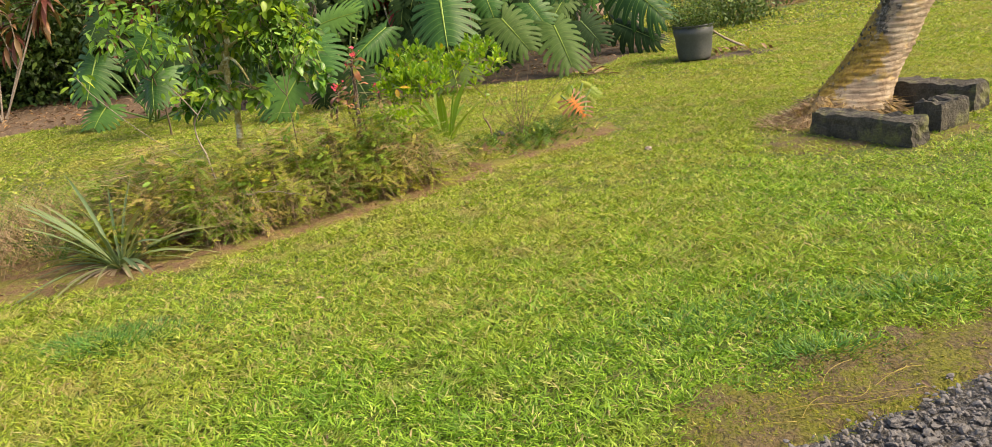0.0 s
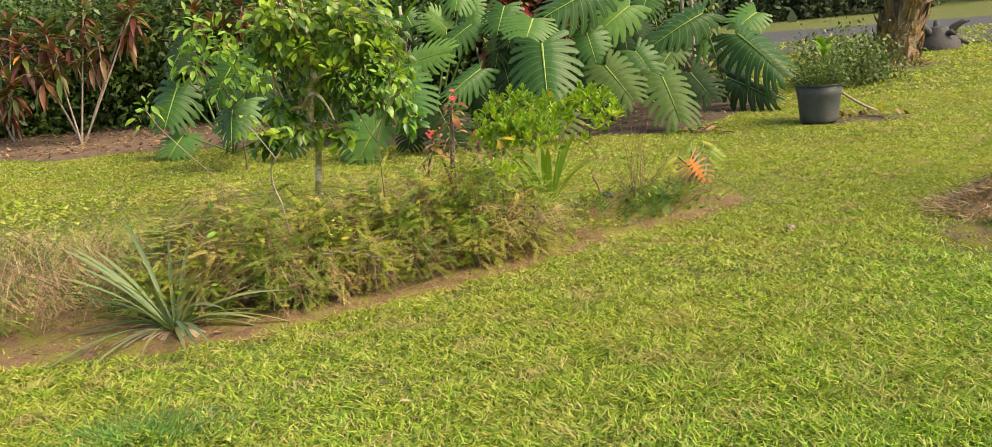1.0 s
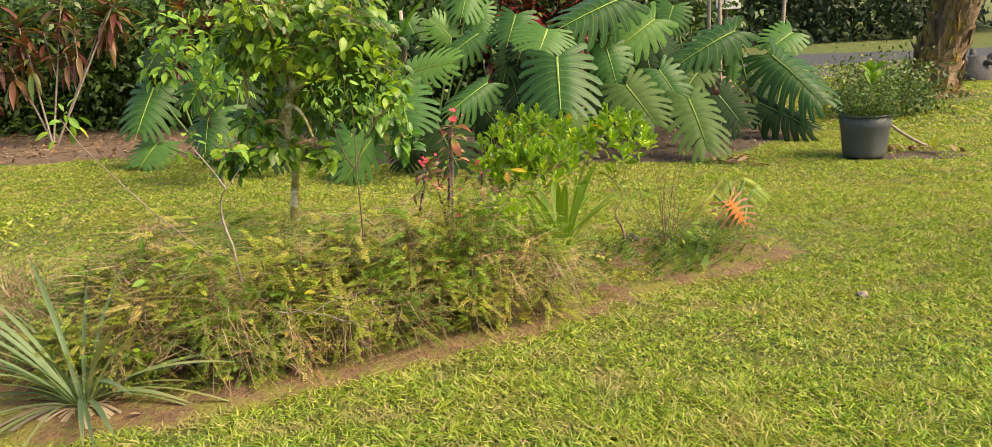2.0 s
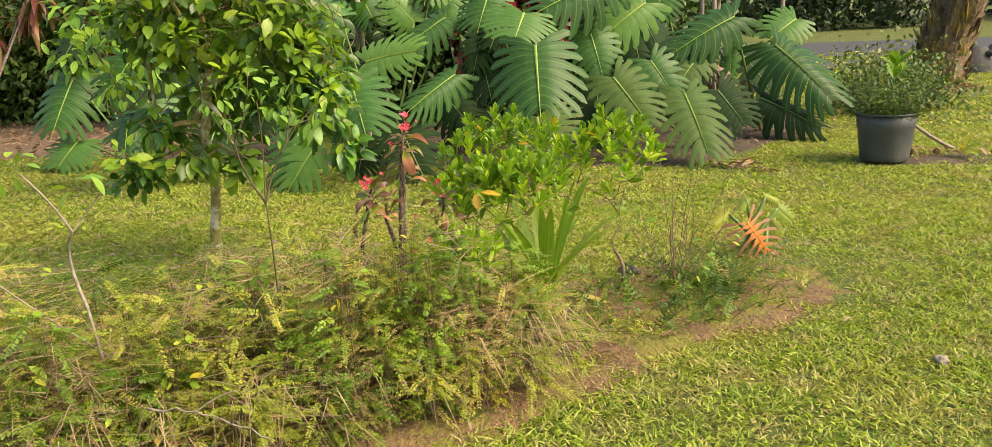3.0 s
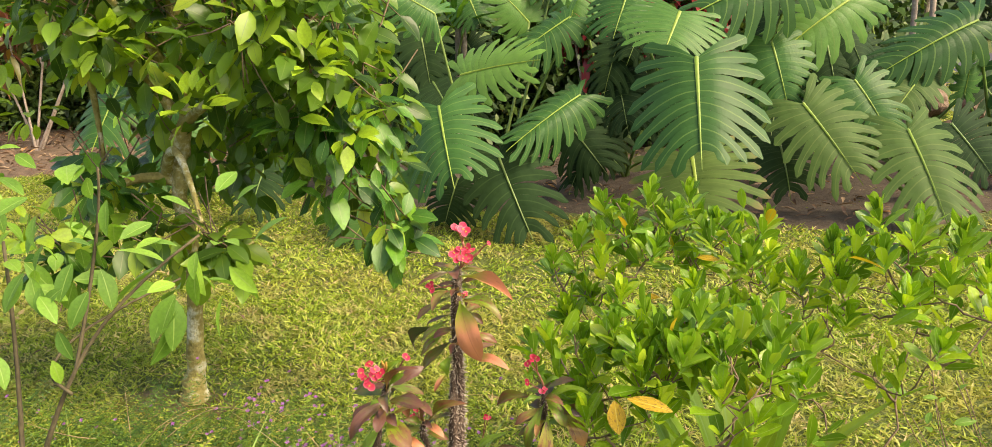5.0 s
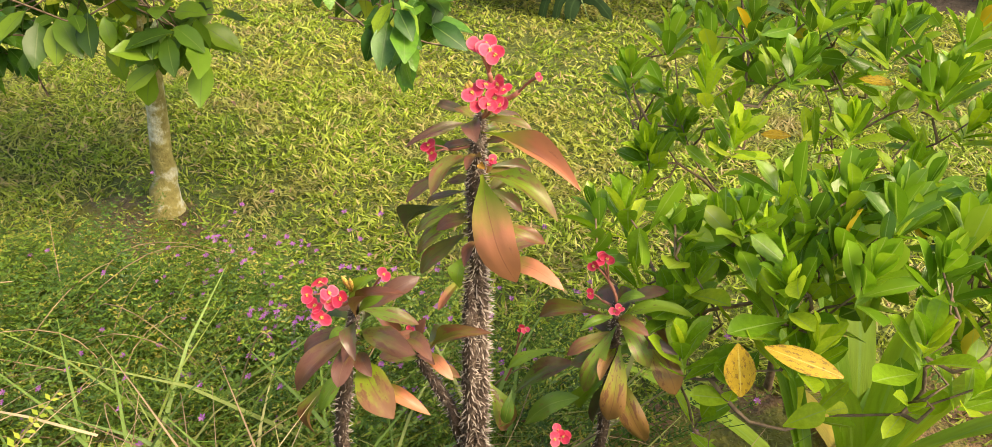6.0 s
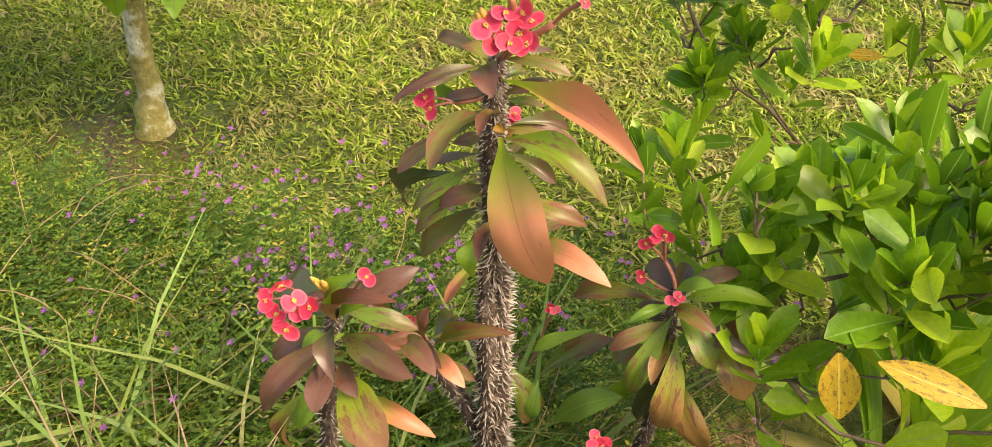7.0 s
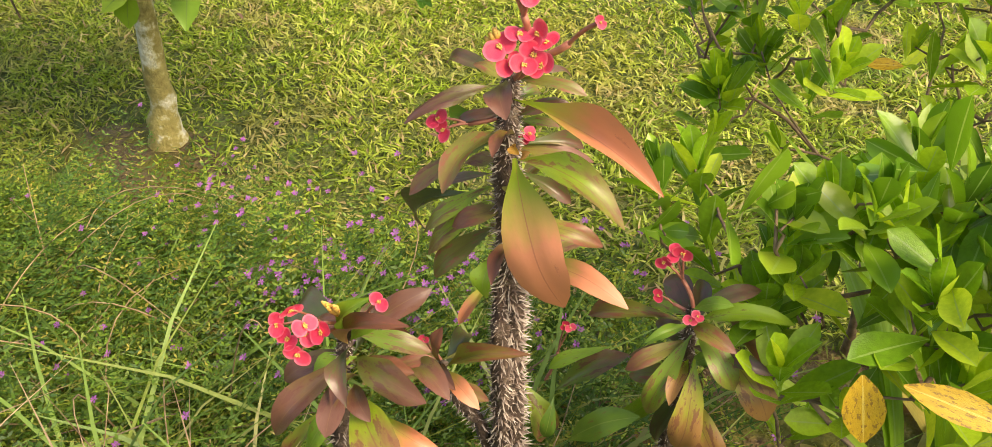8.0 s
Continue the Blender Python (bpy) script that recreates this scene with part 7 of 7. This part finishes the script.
# dry skirt hanging over the bed's front edge, in hanks
n = 340
hank = r.random(30)
s = np.clip(hank[r.integers(0, 30, n)] + r.normal(0, 0.012, n), 0, 1)
line = np.array([(-1.963, 4.988), (-1.471, 5.305), (-0.799, 5.676), (-0.515, 5.939), (-0.437, 6.163)])
along = np.concatenate([[0], np.cumsum(np.hypot(*np.diff(line, axis=0).T))])
along = along / along[-1]
px = np.interp(s, along, line[:, 0]) + r.normal(0, 0.03, n)
py = np.interp(s, along, line[:, 1]) + r.normal(0.05, 0.045, n)
lean = unit(np.stack([0.35 + r.normal(0, 0.25, n), -0.45 + r.normal(0, 0.25, n), r.uniform(-1.3, 0.35, n)], 1))
c2 = ribbons(np.stack([px, py, r.uniform(0.08, 0.30, n)], 1), lean, r.uniform(0.08, 0.24, n), 0.0028, 0.5, 3)
# dry shrubby patch at the bed's far end
x, y = in_poly([(-4.936, 4.941), (-2.977, 4.892), (-2.564, 5.385), (-2.872, 6.414), (-4.955, 6.5)])(r, 4200)
a = r.uniform(0, 2 * np.pi, len(x))
lean = unit(np.stack([np.cos(a) * 0.6, np.sin(a) * 0.6, r.uniform(0.4, 1.2, len(x))], 1))
c3 = ribbons(np.stack([x, y, r.uniform(0, 0.15, len(x))], 1), lean, r.uniform(0.10, 0.34, len(x)), 0.0035, 0.5, 3)
v, q, u = fuse([c1, c2, c3])
thing("dry_grass", label="dry straw-coloured grass stalks tangled through the bed", category="dry grass", kind="stuff", data=mesh_np("dry_grass", v, q, uv=u, mats=[DRY]))

# green weeds at the far end and along the tip of the bed
l1, s1, _ = sprigs(700, in_poly([(-4.936, 4.941), (-2.977, 4.892), (-2.462, 5.373), (-2.664, 6.584), (-4.955, 6.5)]), lambda x, y, r: r.uniform(0.12, 0.42, len(x)), 8, 0.030, 0.6, 21, 0.5)
l2, s2, _ = sprigs(240, in_poly([(-0.49, 6.085), (0.051, 6.394), (0.626, 6.782), (0.509, 7.266), (-0.292, 7.293), (-0.574, 6.662)]), lambda x, y, r: r.uniform(0.05, 0.22, len(x)), 7, 0.022, 0.7, 22, 0.5)
l3, s3, _ = sprigs(90, in_poly([(0.013, 6.726), (0.277, 6.691), (0.346, 7.008), (0.066, 7.144)]), lambda x, y, r: r.uniform(0.08, 0.25, len(x)), 8, 0.024, 0.8, 23, 0.5)
v, q, u = fuse([l1, l2, l3, s1, s2, s3])
thing("green_weeds", label="low green broad-leaved weeds in the bed", category="weeds", kind="stuff", data=mesh_np("green_weeds", v, q, uv=u, mats=[CUPHEA]))

# ---- purple-flowered ground cover ----
PATCH = [(-2.935, 6.416), (-2.01, 6.237), (-1.279, 6.27), (-0.994, 6.482), (-0.945, 6.859), (-1.423, 7.027), (-2.118, 7.084), (-2.948, 7.023)]
low = lambda x, y, r: np.clip(0.37 - 0.22 * np.clip(y - 6.55, 0, 1), 0.10, 0.37) * r.uniform(0.6, 1.15, len(x))
lc, sc, tips = sprigs(3300, in_poly(PATCH), lambda x, y, r: low(x, y, r) * (1 + 0.35 * wavy(x, y, 7.0, 2.0)), 15, 0.0165, 0.60, 31, 0.38, 0.0013)
NEAR = [(-3.028, 5.826), (-1.907, 5.748), (-1.232, 5.888), (-0.995, 6.151), (-0.947, 6.383), (-1.23, 6.649), (-1.816, 6.952), (-3.054, 7.034)]
ln, sn, _ = sprigs(2000, in_poly(NEAR), lambda x, y, r: np.clip(0.43 - 0.20 * np.clip(y - 6.2, 0, 1), 0.1, 1) * r.uniform(0.5, 1.1, len(x)), 14, 0.0150, 0.75, 35, 0.30, 0.0016)
v, q, u = fuse([ln, sn])
thing("yellow_weeds", label="fine yellow-green weeds crowding the foot of the spiny shrub", category="weeds", kind="stuff", data=mesh_np("yellow_weeds", v, q, uv=u, mats=[YELLOW_WEED]))
v, q, u = fuse([lc, sc])
thing("ground_cover", label="fine-leaved green ground cover around the spiny shrub", category="ground cover", kind="stuff", data=mesh_np("ground_cover", v, q, uv=u, mats=[CUPHEA]))
r = np.random.default_rng(33)
pick = tips[((tips[:, 1] > 6.55) & (tips[:, 0] > -2.0)) | (r.random(len(tips)) < 0.25)]
pick = pick[r.random(len(pick)) < np.clip(0.14 + 0.22 * wavy(pick[:, 0], pick[:, 1], 5.0, 1.0) + 0.32 * (np.hypot((pick[:, 0] + 1.42) / 0.28, (pick[:, 1] - 6.86) / 0.2) < 1), 0.03, 1)]
petal = (np.array([(0, 0, 0), (-0.24, 0.62, 0.1), (0.24, 0.62, 0.1), (0, 1.0, 0.0)]), np.array([(0, 2, 3, 1)]), np.array([(0.5, 0), (0, 0.7), (1, 0.7), (0.5, 1)]))
chunks = []
for j in range(6):
    a = j * np.pi / 3 + r.uniform(0, 0.3, len(pick))
    e = np.stack([np.cos(a), np.sin(a) * 0.8, 0.25 + np.sin(a) * 0.45], 1)
    chunks.append(scatter(petal, frames_at(pick + [0, 0, 0.006], e, (0, -0.6, 0.8), r.uniform(0.0050, 0.0082, len(pick)))))
v, q, u = fuse(chunks)
thing("purple_flowers", label="tiny purple flowers scattered over the ground cover", category="flowers", kind="stuff", data=mesh_np("purple_flowers", v, q, uv=u, mats=[PURPLE]))

# long arching grass beside the ground cover
k = 560
x, y = r.uniform(-2.6, -1.0, k), r.uniform(5.95, 6.75, k)
a = r.uniform(0, 2 * np.pi, k)
lean = unit(np.stack([np.cos(a) * 0.7, np.sin(a) * 0.7, r.uniform(0.8, 2.2, k)], 1))
c1 = ribbons(np.stack([x, y, np.zeros(k)], 1), lean, r.uniform(0.18, 0.50, k), 0.0068, 0.95, 3)
x, y = in_poly(MASS)(r, 260)
a = r.uniform(0, 2 * np.pi, len(x))
lean = unit(np.stack([np.cos(a) * 0.45, np.sin(a) * 0.45, np.ones(len(x))], 1))
c2 = ribbons(np.stack([x, y, np.zeros(len(x))], 1), lean, r.uniform(0.25, 0.50, len(x)), 0.005, 0.6, 3)
k = 110
x, y = r.uniform(-1.75, -1.0, k), r.uniform(6.05, 6.6, k)
a = r.uniform(0, 2 * np.pi, k)
lean = unit(np.stack([np.cos(a) * 0.7, np.sin(a) * 0.7, r.uniform(0.9, 1.9, k)], 1))
c3 = ribbons(np.stack([x, y, np.full(k, 0.06)], 1), lean, r.uniform(0.35, 0.62, k), r.uniform(0.006, 0.012, k), 0.72, 3)
v, q, u = fuse([c1, c2, c3])
thing("tall_grass", label="long arching green grass blades among the weeds", category="tall grass", kind="stuff", data=mesh_np("tall_grass", v, q, uv=u, mats=[TALL]))
# dry stems arching out of the ground cover
chunks = []
for i in range(64):
    p = np.array([r.uniform(-2.3, -1.0), r.uniform(6.1, 6.9), r.uniform(0.05, 0.22)])
    a = r.uniform(0, 2 * np.pi)
    e = p + np.array([math.cos(a), math.sin(a), 0]) * r.uniform(0.12, 0.36) + [0, 0, r.uniform(-0.02, 0.22)]
    chunks.append(tube(bow(p, e, r.uniform(0.0, 0.07), r.normal(0, 0.04, 3), 8), np.linspace(0.0016, 0.0007, 8), 4))
thing("dry_stems", label="thin dry brown stems arching over the ground cover", category="dry stems", kind="stuff", data=mesh_np("dry_stems", *fuse(chunks)[:2], mats=[STEM]))


# ---- thin saplings and twigs ----
def sapling(name, lines, bunches, label, seed, mat, bark, size=0.07, large=()):
    """lines: stems as (from, to, radius); bunches: leaf bunches as (x, y, z, spread, number); large: bunches with a leaf size of their own."""
    r = np.random.default_rng(seed)
    t = thing(name, lines[0][0], label, "sapling")
    for a, b, rad in lines:
        part("stem", mesh_np("stem", *tube(bow(a, b, 0.0, r.normal(0, 0.02, 3), 7), np.linspace(rad, rad * 0.6, 7), 6)[:2], mats=[bark]), t)
    data = leaf_data(name + "_leaf", blade(5, 0.46, "oval", 0.3, -0.2), mat)
    for cx, cy, cz, sp, n, size in [(*b, size) for b in bunches] + list(large):
        o = unit(r.normal(0, 1, (n, 3))) * r.random((n, 1)) ** 0.5
        p = np.array([cx, cy, cz]) + o * sp
        d = unit(o + r.normal(0, 0.4, (n, 3)) + [0, 0, -0.35])
        m4 = frames_at(p, d, unit(np.array([0, -0.3, 1]) + r.normal(0, 0.3, (n, 3))), size * r.uniform(0.6, 1.25, n))
        for i in range(n):
            part("leaf", data, t, matrix=to_matrix(m4[i]))


sapling("forked_sapling", [((-1.43, 5.74, 0), (-1.40, 5.71, 0.745), 0.0042), ((-1.40, 5.71, 0.745), (-1.48, 5.72, 0.94), 0.0038), ((-1.40, 5.71, 0.745), (-1.32, 5.73, 0.93), 0.0038), ((-1.40, 5.71, 0.76), (-1.41, 5.76, 1.06), 0.0030),
                           ((-1.48, 5.72, 0.94), (-1.56, 5.70, 1.13), 0.0024), ((-1.48, 5.72, 0.94), (-1.42, 5.74, 1.16), 0.0022), ((-1.32, 5.73, 0.93), (-1.20, 5.80, 1.06), 0.0024), ((-1.32, 5.73, 0.93), (-1.28, 5.76, 1.14), 0.0022), ((-1.33, 5.73, 0.90), (-1.27, 5.86, 0.99), 0.0020)],
        [(-1.54, 5.72, 1.08, 0.09, 26), (-1.42, 5.75, 1.12, 0.10, 30), (-1.30, 5.76, 1.09, 0.09, 26), (-1.20, 5.80, 1.04, 0.07, 16), (-1.38, 5.74, 1.02, 0.09, 18), (-1.50, 5.72, 0.98, 0.07, 12)],
        "slender forked sapling with small soft green leaves", 1, FRESH, DARK_TWIG, 0.036, [(-1.275, 5.875, 0.985, 0.035, 9, 0.075), (-1.46, 5.74, 0.50, 0.05, 4, 0.06)])
sapling("pale_twig", [((-1.86, 5.52, 0), (-1.90, 5.48, 0.49), 0.0075), ((-1.90, 5.48, 0.49), (-1.88, 5.44, 0.74), 0.006), ((-1.88, 5.44, 0.74), (-1.98, 5.40, 0.92), 0.004), ((-1.88, 5.44, 0.74), (-1.78, 5.46, 0.86), 0.0025),
                      ((-1.86, 5.50, 0.32), (-2.20, 5.42, 0.66), 0.003), ((-2.20, 5.42, 0.66), (-2.46, 5.40, 0.96), 0.0028), ((-2.46, 5.40, 0.96), (-2.52, 5.40, 1.06), 0.0025)],
        [(-2.0, 5.40, 0.93, 0.06, 7), (-2.50, 5.40, 1.05, 0.09, 16), (-1.82, 5.45, 0.88, 0.06, 5), (-2.2, 5.35, 0.36, 0.16, 16), (-2.05, 5.3, 0.34, 0.14, 12)],
        "thin pale lichened twig with a few yellow-green leaves", 2, SAPLING, TWIG, 0.060)
sapling("bare_twig_shrub", [((0.05, 6.98, 0), (0.05 + dx, 6.98 + dy, abs(h)), 0.0017) for dx, dy, h in np.random.default_rng(8).normal(0, 1, (34, 3)) * [0.17, 0.12, 0.12] + [0.0, 0.0, 0.40]],
        [(0.07, 6.90, 0.11, 0.15, 26), (-0.14, 7.0, 0.31, 0.13, 10), (0.22, 6.95, 0.22, 0.11, 8)], "nearly leafless twiggy shrub near the bed's tip", 3, SAPLING, BUSH_BARK, 0.040)
sapling("leafy_shrub", [((-3.75, 9.55, 0), (-3.8, 9.52, 0.75), 0.012), ((-3.8, 9.52, 0.75), (-4.1, 9.5, 1.35), 0.008), ((-3.8, 9.52, 0.75), (-3.6, 9.45, 1.3), 0.008), ((-3.8, 9.52, 0.65), (-3.35, 9.4, 1.05), 0.006), ((-3.8, 9.52, 0.6), (-4.2, 9.5, 0.95), 0.006)],
        [(-4.12, 9.5, 1.08, 0.20, 46), (-4.05, 9.5, 1.42, 0.22, 46), (-3.70, 9.45, 1.30, 0.24, 50), (-3.42, 9.4, 1.02, 0.20, 40), (-3.30, 9.4, 1.36, 0.20, 36), (-3.85, 9.5, 0.85, 0.16, 20)],
        "leafy shrub with fresh yellow-green leaves among the monstera", 6, FRESH, DARK_TWIG, 0.115)
twig_at = bow((-1.66, 5.29, 0.25), (-1.26, 5.14, 0.235), 0.02, (0, 0.02, 0), 14) + np.random.default_rng(4).normal(0, 0.004, (14, 3))
twig = fuse([tube(twig_at, np.linspace(0.0036, 0.0020, 14) * np.random.default_rng(5).uniform(0.75, 1.3, 14), 7), tube(bow(twig_at[5], twig_at[5] + [0.12, 0.03, 0.05], 0.01, n=5), np.linspace(0.003, 0.0015, 5), 5), tube(bow(twig_at[9], twig_at[9] + [0.05, -0.06, 0.03], 0.01, n=5), np.linspace(0.0025, 0.0012, 5), 5)])
thing("fallen_twig", label="grey lichened twig lying on the weeds", category="twig", data=mesh_np("fallen_twig", *twig[:2], mats=[TWIG]))

# ---- young monstera with one dead leaf, near the tip of the bed ----
monstera((0.54, 7.52, 0), [(0.475, 7.44, 0.175, 0.60, 7.36, 0.012, 0.27, 2), (0.40, 7.53, 0.20, 0.31, 7.48, 0.15, 0.075, 4), (0.66, 7.58, 0.21, 0.75, 7.55, 0.14, 0.10, 4), (0.50, 7.60, 0.26, 0.46, 7.56, 0.20, 0.07, 4), (0.62, 7.61, 0.15, 0.68, 7.56, 0.08, 0.09, 4), (0.60, 7.60, 0.27, 0.67, 7.58, 0.24, 0.06, 4)],
         "young monstera with one dead bright orange leaf", group="young monstera")
rock((-0.15, 7.2, 0.012), (0.06, 0.045, 0.026), 4, "small dark rock behind the twiggy shrub", mat=SCRAP)
rock((0.87, 6.09, 0.005), (0.035, 0.025, 0.016), 6, "small pale stone lying in the lawn", mat=TWIG)

# ---- gravel stones ----
STONES = []
for i in range(6):
    bm = bmesh.new()
    bmesh.ops.create_icosphere(bm, subdivisions=1, radius=1.0)
    for vert in bm.verts:
        vert.co *= 1 + 0.8 * noise.noise(vert.co * 1.1 + Vector((i * 7.1, 0, 0)))
        vert.co.z *= 0.5
    me = bpy.data.meshes.new("gravel_stone")
    bm.to_mesh(me)
    bm.free()
    me.materials.append(STONE)
    STONES.append(me)
r = np.random.default_rng(55)
gravel = bpy.data.objects["gravel_bed"]
n = 105000
x, y = r.uniform(-1.8, 5.2, n), r.uniform(-0.5, 3.9, n)
far = np.hypot(x - 1.25, y - 2.4) > 1.0
keep = ~far | (r.random(n) < 0.05)
x, y = x[keep], y[keep]
inside = from_line(GRAVEL[:6], x, y)
keep = within(GRAVEL, x, y) & (r.random(len(x)) < np.clip(0.12 + inside / 0.09 + 0.4 * wavy(x, y, 9.0, 3.0), 0, 1)) | (inside < 0.05) & (r.random(len(x)) < 0.05)
x, y = x[keep], y[keep]
size = 0.0060 + 0.0100 * r.random(len(x)) ** 2
zz = r.uniform(0.004, 0.016, len(x))
close = np.argsort(np.hypot(x - 1.05, (y - 2.45) * 1.2))
spin = [Euler((r.normal(0, 0.4), r.normal(0, 0.4), r.uniform(0, 6.28))).to_matrix() for _ in range(len(x))]
for i in close[:300]:
    part("gravel_stone", STONES[i % 6], gravel, matrix=Matrix.LocRotScale((x[i], y[i], zz[i]), spin[i].to_quaternion(), (size[i],) * 3))
rest = close[300:]
bm = bmesh.new()
bmesh.ops.create_icosphere(bm, subdivisions=1, radius=1.0)
base_v = np.array([tuple(vert.co) for vert in bm.verts]) * [1.1, 0.85, 0.5] * np.random.default_rng(3).uniform(0.62, 1.2, (len(bm.verts), 1))
base_t = np.array([[vert.index for vert in f.verts] for f in bm.faces])
bm.free()
rot = np.array([spin[i] for i in rest])
vv = np.einsum("kij,nj->kni", rot, base_v) * size[rest][:, None, None] + np.stack([x[rest], y[rest], zz[rest]], 1)[:, None]
tt = base_t[None] + (np.arange(len(rest)) * len(base_v))[:, None, None]
part("loose_gravel", mesh_np("loose_gravel", vv.reshape(-1, 3), None, tt.reshape(-1, 3), mats=[STONE], smooth=False), gravel, kind="stuff")
